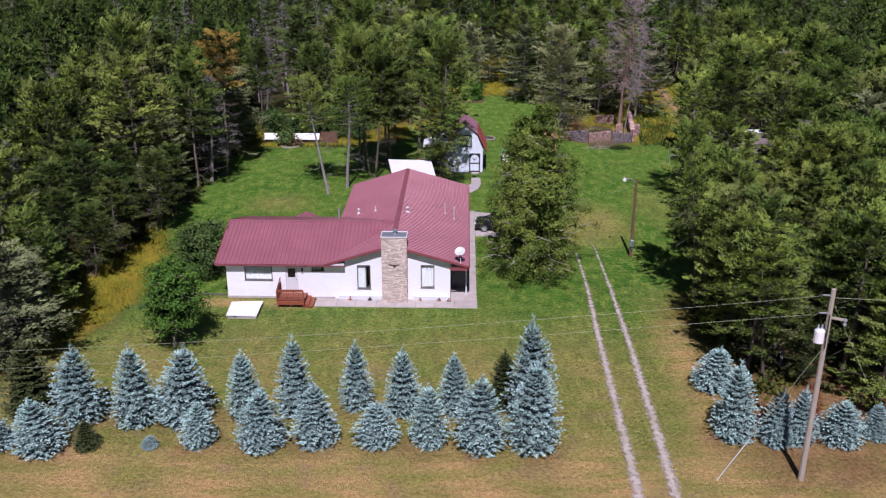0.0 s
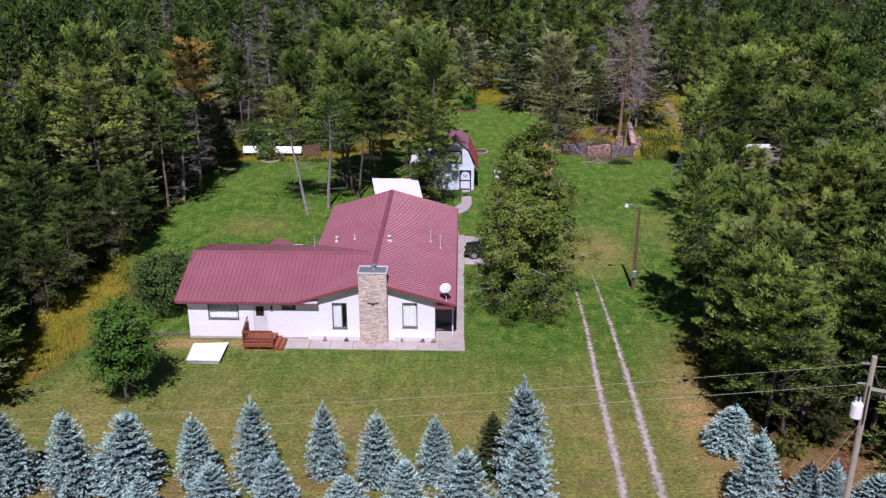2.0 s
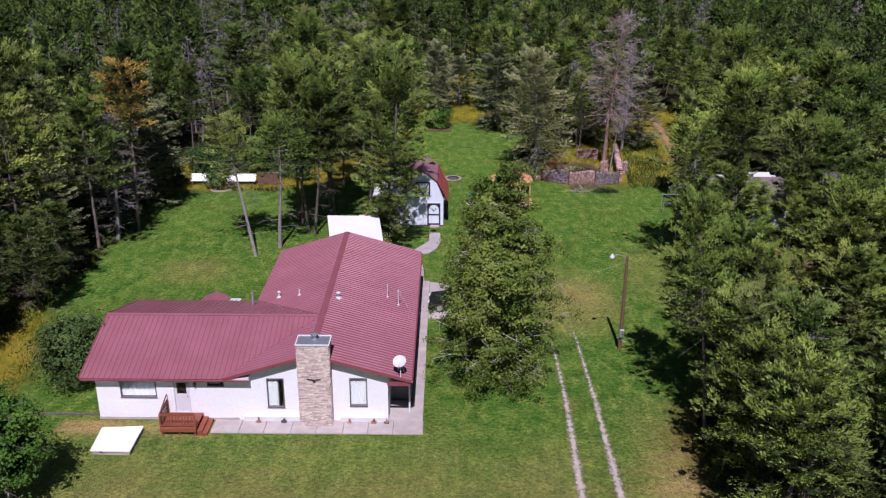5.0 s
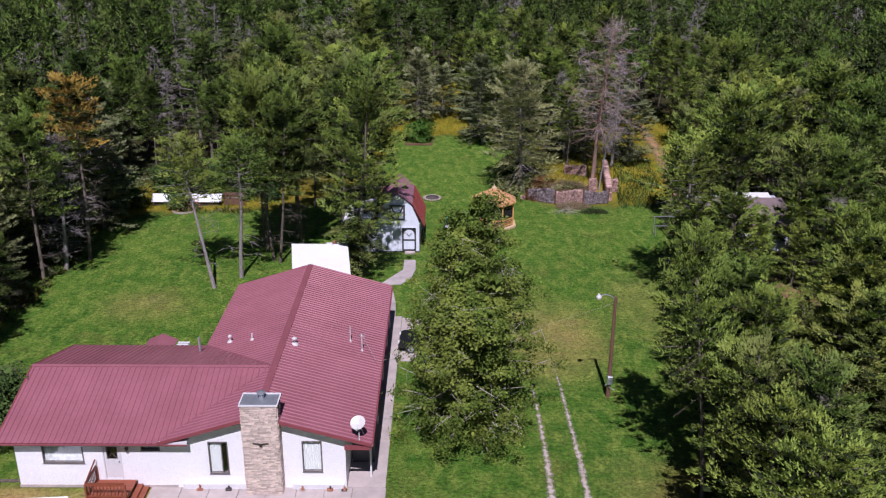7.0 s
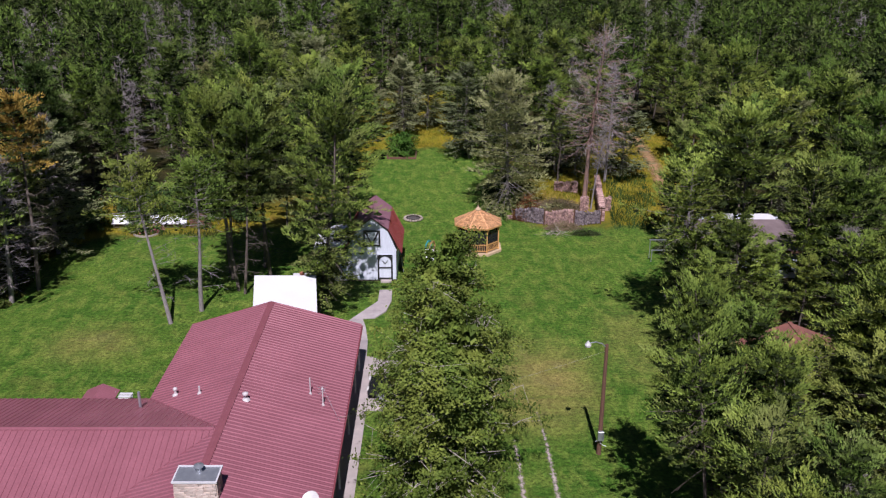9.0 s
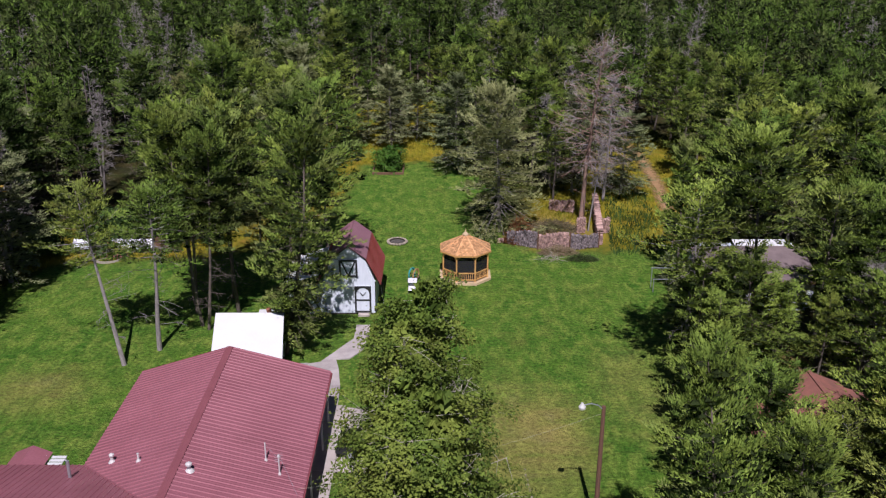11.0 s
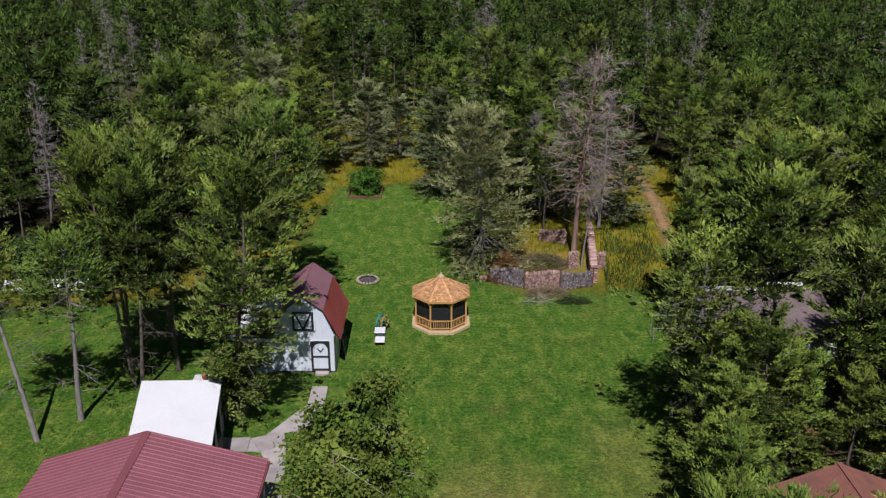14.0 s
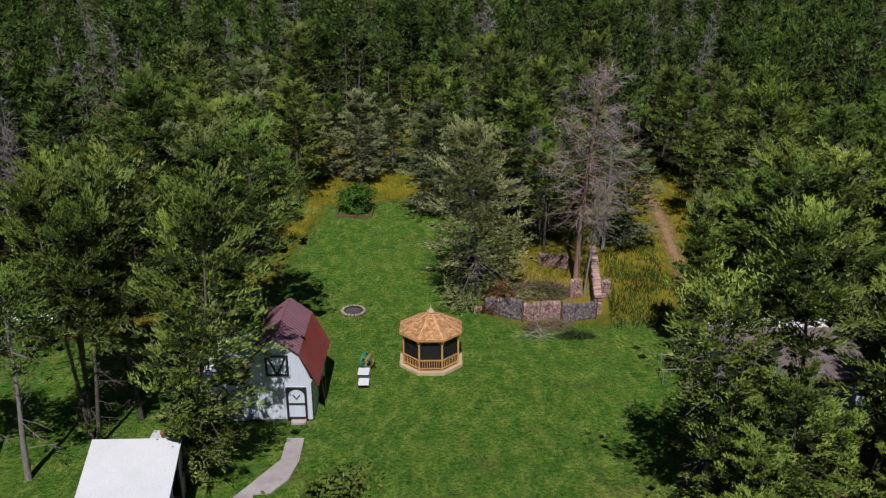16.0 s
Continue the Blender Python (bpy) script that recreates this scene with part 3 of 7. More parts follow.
def ribbon(name, centre, widths, z, material, label, seed, category="track", step=0.5, ragged=0.05):
    """A strip with ragged edges along a smooth centre line."""
    rng = np.random.default_rng(seed)
    c = np.array(centre, float)
    t = np.concatenate([[0], np.cumsum(np.hypot(*np.diff(c, axis=0).T))])
    s = np.arange(0, t[-1], step)
    x, y, w = np.interp(s, t, c[:, 0]), np.interp(s, t, c[:, 1]), np.interp(s, t, widths)
    for _ in range(6):
        x[1:-1], y[1:-1] = (x[:-2] + 2 * x[1:-1] + x[2:]) / 4, (y[:-2] + 2 * y[1:-1] + y[2:]) / 4
    dx, dy = np.gradient(x), np.gradient(y)
    l = np.hypot(dx, dy)
    nx, ny = -dy / l, dx / l
    k = 7
    w = w * 1.6
    off = np.linspace(-0.5, 0.5, k)
    rag = rng.uniform(1 - ragged, 1 + ragged, (len(s), 2))
    rag[1:-1] = (rag[:-2] + 2 * rag[1:-1] + rag[2:]) / 4
    V = []
    for j, o in enumerate(off):
        r = rag[:, 0] if o < 0 else rag[:, 1]
        V.append(np.stack([x + nx * w * o * r, y + ny * w * o * r, np.full(len(s), z) + (0.004 if 0 < j < k - 1 else -0.02)], -1))
    V = np.stack(V, 1)
    idx = np.arange(len(s) * k).reshape(len(s), k)
    F = np.stack([idx[:-1, :-1], idx[:-1, 1:], idx[1:, 1:], idx[1:, :-1]], -1).reshape(-1, 4)
    me = raw_mesh(name, V.reshape(-1, 3), F[:, ::-1], material, True)
    fade = np.tile(1 - np.abs(off) * 2, (len(s), 1)) * np.minimum(1, w / w.max() * 1.6)[:, None]
    at = me.color_attributes.new("edge", "FLOAT_COLOR", "POINT")
    at.data.foreach_set("color", np.repeat(fade.reshape(-1, 1), 4, 1).astype(np.float32).ravel())
    return tagged(new(name, me), label, category, kind="structure")


ribbon("road", [(9.3, 12), (9.6, 37), (9.93, 54), (10.22, 63), (10.18, 69), (10.05, 72)], [0.66, 0.60, 0.45, 0.34, 0.26, 0.1], 0.014, M_GRAVEL, "pale gravel wheel track worn through the lawn", 3)
ribbon("road", [(11.2, 12), (11.45, 37), (11.85, 52), (11.95, 63), (11.85, 71), (11.6, 75)], [0.70, 0.64, 0.47, 0.34, 0.24, 0.1], 0.014, M_GRAVEL, "pale gravel wheel track worn through the lawn", 4)
ribbon("road", [(27.7, 107), (28.4, 111), (29.2, 116), (30.2, 125.5), (30.6, 136), (30, 148)], [0.6, 1.0, 1.3, 1.5, 1.5, 1.3], 0.03, M_SAND, "sandy path leading into the pine woods", 5, "path")


# ---- trees ----
def prisms(A, B, ra, rb, sides=3):
    """Tapered limbs from A to B, open at the ends; as corners and four-sided faces."""
    A, B = np.asarray(A, float), np.asarray(B, float)
    d = unit(B - A)
    ref = np.where(np.abs(d[:, 2:3]) > 0.9, np.array([[1.0, 0, 0]]), np.array([[0, 0, 1.0]]))
    u = unit(np.cross(d, ref))
    w = np.cross(d, u)
    an = np.arange(sides) * 2 * np.pi / sides
    ring = u[:, None, :] * np.cos(an)[None, :, None] + w[:, None, :] * np.sin(an)[None, :, None]
    lo = A[:, None, :] + ring * np.asarray(ra, float).reshape(-1, 1, 1)
    hi = B[:, None, :] + ring * np.asarray(rb, float).reshape(-1, 1, 1)
    V = np.concatenate([lo, hi], 1)
    base = (np.arange(len(A)) * 2 * sides)[:, None]
    k = np.arange(sides)
    F = np.stack([base + k, base + (k + 1) % sides, base + sides + (k + 1) % sides, base + sides + k], -1).reshape(-1, 4)
    return V.reshape(-1, 3), F


def stem_points(rng, H, bend, n=7):
    z = np.linspace(0, H, n)
    a = rng.uniform(0, 2 * np.pi)
    off = bend * np.sin(z / H * rng.uniform(1.5, 3.2)) + np.concatenate([[0], np.cumsum(rng.normal(0, 0.05, n - 1))])
    return np.stack([off * np.cos(a), off * np.sin(a), z], -1)


def on_stem(S, z):
    return np.stack([np.interp(z, S[:, 2], S[:, 0]), np.interp(z, S[:, 2], S[:, 1]), z], -1)


OCTA = np.array([[(sx, 0, 0), (0, sx * sy * sz, 0), (0, 0, sz)] if sy > 0 else [(0, 0, sz), (0, -sx * sz, 0), (sx, 0, 0)] for sx in (1, -1) for sy in (1, -1) for sz in (1, -1)], float)


def clump_hearts(C, radius, rng):
    """The dense inside of each cushion: a rough faceted lump."""
    a = rng.uniform(0, np.pi, len(C))
    turn = np.zeros((len(C), 3, 3))
    turn[:, 0, 0], turn[:, 0, 1], turn[:, 1, 0], turn[:, 1, 1], turn[:, 2, 2] = np.cos(a), -np.sin(a), np.sin(a), np.cos(a), 1
    T = np.einsum("nij,fkj->nfki", turn, OCTA[::2])
    T = T * radius[:, None, None, None] * np.array([1, 1, 0.6]) * rng.uniform(0.85, 1.15, (len(C), 4, 1, 1))
    return (T + C[:, None, None, :]).reshape(-1, 3)


def pad_blades(C, radius, k, blen, bwid, rng, out):
    """Cushions of needles at the ends of boughs: blades over a flattened dome, lying along its skin. out: the way each bough grows."""
    n = len(C)
    j = np.repeat(np.arange(n), k)
    q = unit(rng.normal(0, 1, (n * k, 3)))
    q[:, 2] = np.where(rng.uniform(0, 1, n * k) < 0.82, np.abs(q[:, 2]), q[:, 2])
    o = out[j]
    r = radius[j][:, None]
    u = rng.uniform(-1.15, 1.15, (n * k, 1))
    P = C[j] + q * r * rng.uniform(0.35, 1.0, (n * k, 1)) * (0.95 - 0.5 * np.abs(u)) * np.array([0.8, 0.8, 0.5]) + o * r * u
    BD = o * 0.95 + q * 0.45 + np.array([0, 0, 0.30]) + rng.normal(0, 0.28, (n * k, 3))
    return blades(P, BD, blen, bwid, rng, q * np.array([0.8, 0.8, 1.4]) + np.array([0, -0.35, 0.75]), 0.32)


def pine_arrays(rng, H=14.0, R=2.4, base=0.32, n_branch=40, clumps=4, k=52, clump_r=0.56, blen=0.22, bwid=0.062, heart=0.5, limbs=True, bend=0.4, dead=10, full=0.7, trunk_r=0.15, sides=6, twigs=0, wild=9.0, droop=0.0, limb_r=0.04, fuzz=0, tail=0.55, swell=2.5, spray=0):
    """A pine: wood as corners and faces, needles as three-cornered blades."""
    S = stem_points(rng, H, bend)
    rad = trunk_r * (1 - 0.85 * S[:, 2] / H)
    wood = [prisms(S[:-1], S[1:], rad[:-1], rad[1:], sides)]
    u = (np.arange(n_branch) + rng.uniform(0, 1, n_branch)) / n_branch
    z = H * (base + (0.975 - base) * u ** 0.92)
    t = (z / H - base) / (1 - base)
    az = np.arange(n_branch) * 2.4 + rng.uniform(-0.6, 0.6, n_branch)
    L = (R * (1 - t) ** full * np.minimum(1, tail + t * swell) * rng.uniform(0.55, 1.18, n_branch) + 0.3)
    pitch = np.radians(-6 - droop + (50 + droop) * t + rng.normal(0, wild, n_branch))
    D = np.stack([np.cos(az) * np.cos(pitch), np.sin(az) * np.cos(pitch), np.sin(pitch)], -1)
    A = on_stem(S, z)
    B = A + D * L[:, None]
    if limbs:
        wood.append(prisms(A, B, limb_r * (1.2 - t), np.full(n_branch, 0.25 * limb_r)))
    if twigs:
        q = np.repeat(np.arange(n_branch), twigs)
        tp = A[q] + D[q] * (L[q] * rng.uniform(0.25, 1.0, len(q)))[:, None]
        td = unit(D[q] * 0.7 + rng.normal(0, 0.6, (len(q), 3))) * rng.uniform(0.3, 0.8, (len(q), 1))
        wood.append(prisms(tp, tp + td, np.full(len(q), 0.012), np.full(len(q), 0.005)))
    if dead:
        zd = H * rng.uniform(0.12, base + 0.12, dead)
        ad = rng.uniform(0, 2 * np.pi, dead)
        Ld = rng.uniform(0.5, 1.0, dead) * R * 0.75
        Dd = np.stack([np.cos(ad), np.sin(ad), rng.uniform(-0.3, 0.25, dead)], -1)
        Ad = on_stem(S, zd)
        wood.append(prisms(Ad, Ad + Dd * Ld[:, None], np.full(dead, 0.022), np.full(dead, 0.006)))
        if spray:
            q = np.repeat(np.arange(dead), spray)
            ta = Ad[q] + Dd[q] * (Ld[q] * rng.uniform(0.25, 1.0, len(q)))[:, None]
            td = unit(Dd[q] * 0.6 + rng.normal(0, 0.6, (len(q), 3)) - np.array([0, 0, 0.2])) * rng.uniform(0.35, 0.9, (len(q), 1))
            wood.append(prisms(ta, ta + td, np.full(len(q), 0.016), np.full(len(q), 0.006)))
    i = np.repeat(np.arange(n_branch), clumps)
    n = len(i)
    s = np.clip(rng.uniform(0.35, 1.08, n), 0, 1.02)
    side = np.cross(D[i], np.array([0, 0, 1.0]))
    C = A[i] + D[i] * (L[i] * s)[:, None] + side * (rng.normal(0, 0.28, n) * L[i] * (1.1 - 0.5 * s))[:, None]
    C[:, 2] += rng.normal(0.02, 0.10, n)
    cr = clump_r * rng.uniform(0.65, 1.3, n) * (0.75 + 0.35 * L[i] / R)
    needles = pad_blades(C, cr, k, blen, bwid, rng, unit(D[i] + side * rng.normal(0, 0.5, n)[:, None] + np.array([0, 0, 0.25])))
    if fuzz:
        q = np.repeat(np.arange(n_branch), fuzz)
        needles = blades(A[q] + D[q] * (L[q] * rng.uniform(0.2, 1.0, len(q)))[:, None], D[q] * 0.7 + rng.normal(0, 0.6, (len(q), 3)) - np.array([0, 0, 0.15]), 0.62, 0.034, rng)
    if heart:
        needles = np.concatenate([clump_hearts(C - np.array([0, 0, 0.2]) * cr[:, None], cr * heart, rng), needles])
    V, F, o = [], [], 0
    for v, f in wood:
        V.append(v), F.append(f + o)
        o += len(v)
    return np.concatenate(V), np.concatenate(F), needles, (n * 4 if heart else 0)


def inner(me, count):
    """The first faces of a crown are its inner lumps, coloured dark to stand in for shade."""
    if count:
        me.materials.append(M_SPRUCE_INNER if me.materials[0] == M_SPRUCE else M_CROWN_SHADE)
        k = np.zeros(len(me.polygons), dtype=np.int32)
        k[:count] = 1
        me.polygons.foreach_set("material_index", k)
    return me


def tree_things(name, label, category, group, wood_name, crown_name, wood, crown, wood_mat, crown_mat, quads=False, crown_label="", hearts=0):
    """One tree: a trunk with its limbs, and a crown."""
    t = thing(name, label, category, group)
    tr = new(wood_name, raw_mesh(wood_name, wood[0], wood[1], wood_mat))
    tr.parent = t
    if crown is not None:
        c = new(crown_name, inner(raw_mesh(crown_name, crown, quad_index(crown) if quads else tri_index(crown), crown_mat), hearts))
        c.parent = t
        tagged(c, crown_label)
    return t


def put_tree(model, used, x, y, turn, sx, sz, lean=0.0, lean_to=0.0, label=""):
    """Places the model itself first, and copies after that."""
    m = pose(x, y, -0.06, 0, 0, lean_to) @ pose(0, 0, 0, lean, 0, 0) @ pose(0, 0, 0, 0, 0, turn - lean_to) @ Matrix.Diagonal((sx, sx, sz, 1))
    if used:
        ob = copy_thing(model, m)
    else:
        model.matrix_basis = m
        ob = model
    return tagged(ob, label)


PINE_LABELS = ["tall green jack pine with an uneven open crown", "slender green pine with bare grey lower branches", "dense dark green pine at the wood's edge",
               "broad green pine with a ragged sunlit crown", "tall narrow pine with a thin top", "sparse grey-green pine, half its branches bare", "dead grey pine without needles", "tall dead pine with rust-brown trunk and bare branches"]


PINE_SPECS = [dict(H=14, R=3.2, base=0.34, full=0.42), dict(H=14, R=2.9, base=0.46, n_branch=54, full=0.42, dead=20, spray=3), dict(H=14, R=3.5, base=0.06, n_branch=52, full=0.55, droop=14), dict(H=14, R=3.7, base=0.40, full=0.36, n_branch=46),
              dict(H=14, R=2.7, base=0.26, n_branch=42, full=0.8, dead=22, spray=4), dict(H=14, R=2.6, base=0.12, n_branch=84, dead=24, clump_r=0.55, droop=30, wild=16, full=0.42, tail=0.75, heart=0.30), dict(H=14, R=2.0, base=0.2, dead=40, n_branch=80, clumps=1, k=1, heart=0, twigs=4, wild=22, fuzz=16)]
PINE_SPECS.append(dict(PINE_SPECS[6], R=2.3, base=0.36, dead=14, n_branch=84, droop=16, twigs=7, limb_r=0.036, trunk_r=0.15, wild=26, fuzz=15, full=0.35))
PINE_SPECS.append(dict(H=14, R=3.8, base=0.10, n_branch=104, full=0.40, droop=30, tail=0.22, swell=1.45, wild=13))
PINE_LABELS.append("tall broad pine with drooping lower branches")
# kind 9: dead lower twigs, and needles whose dark colour stands for shade
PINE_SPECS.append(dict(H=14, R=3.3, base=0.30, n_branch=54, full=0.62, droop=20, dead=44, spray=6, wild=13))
PINE_LABELS.append("dark fir, needles coloured darker for shade, with a skirt of dead brown twigs")
PINE_SPECS.append(dict(PINE_SPECS[6], base=0.52, dead=9, n_branch=56, R=1.7, droop=20))
PINE_LABELS.append("slender dead grey pine, bare but for its top")
PINE_SPECS.append(dict(H=14, R=3.9, base=0.12, n_branch=130, dead=10, clump_r=0.55, droop=30, wild=16, full=0.30, tail=1.0, heart=0.28))
PINE_LABELS.append("drooping grey-green pine with a rounded crown")
PINE_SPECS.append(dict(H=14, R=1.9, base=0.66, n_branch=26, full=0.5, dead=30, spray=5))
PINE_LABELS.append("thin pine with a yellowing top and dead twigs below")
PINE_SPECS.append(dict(H=14, R=2.2, base=0.64, n_branch=36, full=0.42, dead=6))
PINE_LABELS.append("tall pine with a high green crown and long bare trunk")
PINE_SPECS.append(dict(H=14, R=2.7, base=0.60, n_branch=44, clumps=4, k=34, heart=0.25, full=0.40, dead=14, spray=6, trunk_r=0.17))
PINE_LABELS.append("half-dead grey pine with a thin grey-green top")
NEARER = [(-36, 44), (-26, 48), (-22, 98), (-14, 108), (-4, 108), (14, 106), (24, 103), (29, 103), (22, 82), (15, 58), (15, 44), (26, 44), (27, 66), (29, 80), (36, 100), (30, 118), (14, 118), (12, 134), (-2, 136), (-6, 136), (-6.5, 116), (-26, 112), (-33, 95)]
PINES = {}
PLACED = []


def pine_model(kind, fine):
    """The habits of pine; those along the clearing carry finer needles than those behind."""
    rng = np.random.default_rng(100 + kind + (0 if fine else 40))
    sp = PINE_SPECS[kind]
    if kind not in (6, 7, 10):
        sp = dict(dict(clumps=5, k=46, clump_r=0.62, blen=0.23, bwid=0.078, twigs=1, heart=0.42) if fine else dict(clumps=4, k=30, clump_r=0.76, blen=0.33, bwid=0.100, heart=0.42), **sp)
    V, F, N, hn = pine_arrays(rng, **sp)
    bare = kind in (6, 7, 10)
    mat = M_GREYBARK if bare else M_PINE_DOME if kind == 11 else M_PINE_OLD if kind == 5 else M_SHADED_FIR if kind == 9 else M_YELLOWING if kind == 12 else M_PINE if fine else M_PINE_MID
    bark = M_RUSTBARK if kind == 7 else M_GREYBARK if kind in (5, 6, 10, 11, 14) else M_BARK
    return tree_things("pine_tree", PINE_LABELS[kind], "pine tree", "pines round the clearing", "trunk", "bare_crown" if bare else "crown", (V, F), N, bark, mat, hearts=hn)


def pine(kind, x, y, h, turn=0.0, spread=1.0, lean=0.0, lean_to=0.0, label=""):
    key = (kind, h > 6.5 and (kind in (6, 7, 8, 10, 11, 12, 13, 14) or bool(inside(NEARER, x, y)) or (-14 < x < 3 and 84 < y < 103)))
    used = key in PINES
    if not used:
        PINES[key] = pine_model(*key)
    PLACED.append((x, y))
    return put_tree(PINES[key], used, x, y, turn, h / 14.0 * spread, h / 14.0, lean, lean_to, label or PINE_LABELS[kind])


# trees that stand singly on the lawn and beside the huts
pine(14, -12.8, 85.2, 11.4, 20, 1.25, 17, -135, "leaning half-dead grey pine on the back lawn")
pine(14, -11.15, 87.3, 13.4, 80, 1.15, 0, 0, "slender half-dead grey pine with a thin green top")
pine(1, -10.1, 93.0, 14.2, 80, 0.95)
pine(1, -8.6, 90.3, 13.6, 10, 0.95, 3, 70)
pine(1, -9.2, 90.9, 14.2, 140, 0.95, 4, -60)
pine(1, -7.1, 93.0, 14.4, 260, 1.1)
pine(3, -8.0, 95.6, 14.4, 200, 1.0)
pine(1, -10.6, 94.5, 14.5, 300, 0.9)
pine(8, -2.7, 86.7, 15.0, 40, 0.97, 8, 135, "tall broad pine with drooping branches in front of the shed")
pine(3, -1.6, 101.6, 14.0, 10, 1.1)
pine(0, -4.6, 100.6, 14.2, 100, 1.1)
pine(11, 12.7, 110.0, 12.5, 160, 1.2, 0, 0, "drooping grey-green pine beside the firewood")
pine(7, 20.3, 112.3, 16.4, 0, 1.5, 5, 90, "tall dead pine with rust-brown trunk and bare branches")
pine(10, 20.7, 110.4, 8.5, 130, 0.9, 7, 80, "leaning dead pine behind the firewood stack")
pine(6, 23.5, 119.0, 12.5, 50, 1.2)
for k, (tx, ty, th, kd) in enumerate(((1.7, 139.2, 9.5, 5), (-2.6, 141, 10, 5), (4.6, 144, 10, 5), (7.4, 146.5, 10.5, 0), (1.2, 148, 11, 5), (-4.2, 136.5, 8.0, 2), (-4.3, 127.5, 6.0, 2), (-4.6, 119.4, 5.6, 2), (-4.4, 123.4, 5.0, 2), (-3.9, 131.8, 6.4, 2), (-6.4, 116.0, 9.0, 0), (-1.4, 144.5, 11, 0), (8.6, 141, 11, 5), (9.6, 128.6, 10.5, 5), (-4.4, 134, 11.5, 0), (9.8, 137, 12, 3), (11.6, 129, 12.5, 2), (25.6, 121, 12, 5), (33.2, 126, 12.5, 0), (24.4, 129, 13, 0), (27.2, 135, 12, 1),
                                   (-6.2, 113.5, 13, 3), (-7.0, 120.5, 12.5, 2), (-8.6, 127, 12, 0), (-7.6, 104.5, 14, 0), (-6.4, 141.5, 11, 3))):
    pine(kd, tx, ty, th, k * 53, 1.4 if kd == 5 else 1.05)
for k, (tx, ty, th, kd) in enumerate(((20.9, 52.2, 7.4, 2), (23.8, 48.6, 10.2, 0), (27.4, 49.4, 11.2, 2), (22.6, 57.0, 7.0, 2), (25.8, 54.6, 10.6, 9), (30.6, 54.4, 11.0, 2), (30.8, 48.2, 10.6, 2), (18.9, 54.4, 7.6, 2), (23.2, 53.6, 8.8, 9), (22.8, 51.0, 8.8, 1), (21.4, 48.4, 7.0, 2), (25.6, 51.4, 10.8, 3), (26.4, 47.2, 9.6, 1), (28.2, 54.0, 11.2, 0), (28.8, 64.6, 9.6, 0), (33.6, 73.6, 10.5, 3), (33.6, 69.0, 12.5, 0), (20.4, 71.4, 7.6, 2), (22.4, 79.0, 7.8, 2), (24.6, 81.2, 7.8, 3), (27.0, 81.0, 7.8, 0), (21.4, 75.4, 7.8, 2),
                                   (36.8, 90.2, 13.0, 3), (30.2, 103.8, 9.0, 0), (23.9, 85.6, 7.0, 2), (25.2, 95.4, 3.4, 5), (24.9, 98.4, 3.4, 5), (26.2, 100.2, 10.0, 4), (33.8, 88.0, 13.6, 0), (30.6, 84.2, 12.8, 3), (19.0, 55.9, 7.6, 2), (19.3, 51.4, 6.2, 2),
                                   (21.3, 74.2, 7.5, 4),  (31.2, 66.8, 11.0, 0), (33.4, 77.8, 11.0, 0), (22.8, 82.6, 8.4, 2),
                                   (21.0, 66.6, 8.2, 3), (23.9, 62.4, 5.6, 2), (26.6, 62.8, 9.8, 2), (29.8, 62.2, 10.6, 2))):
    # kind 9 puts shade into the colour of the lower front trees
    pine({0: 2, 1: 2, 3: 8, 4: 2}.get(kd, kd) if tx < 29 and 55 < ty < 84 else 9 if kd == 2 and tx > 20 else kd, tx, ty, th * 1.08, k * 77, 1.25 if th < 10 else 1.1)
pine(1, 17.5, 58.9, 13.0, 30, 0.85, 15, -157, "leaning green pine beside the gravel drive")
pine(5, -28.2, 50.6, 10.4, 60, 1.7, 0, 0, "half-dead grey-green pine with drooping bare twigs")
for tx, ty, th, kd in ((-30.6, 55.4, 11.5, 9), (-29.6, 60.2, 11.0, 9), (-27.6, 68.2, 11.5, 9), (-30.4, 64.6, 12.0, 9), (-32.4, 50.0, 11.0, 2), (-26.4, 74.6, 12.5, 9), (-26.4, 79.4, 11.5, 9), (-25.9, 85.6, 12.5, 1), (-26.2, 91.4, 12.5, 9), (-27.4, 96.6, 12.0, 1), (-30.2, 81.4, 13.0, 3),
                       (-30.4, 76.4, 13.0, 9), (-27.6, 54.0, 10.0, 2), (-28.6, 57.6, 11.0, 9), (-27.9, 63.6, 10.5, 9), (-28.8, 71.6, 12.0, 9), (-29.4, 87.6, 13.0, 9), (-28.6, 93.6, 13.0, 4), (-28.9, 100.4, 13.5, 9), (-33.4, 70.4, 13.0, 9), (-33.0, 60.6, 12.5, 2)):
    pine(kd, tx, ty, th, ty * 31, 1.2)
pine(6, 31.6, 80.4, 10.0, 60, 1.3)
pine(6, -25.4, 88.6, 12.4, 40, 1.4)
pine(12, -24.4, 91.0, 14.8, 10, 1.1)
pine(6, 20.9, 50.6, 8.6, 60, 1.1)
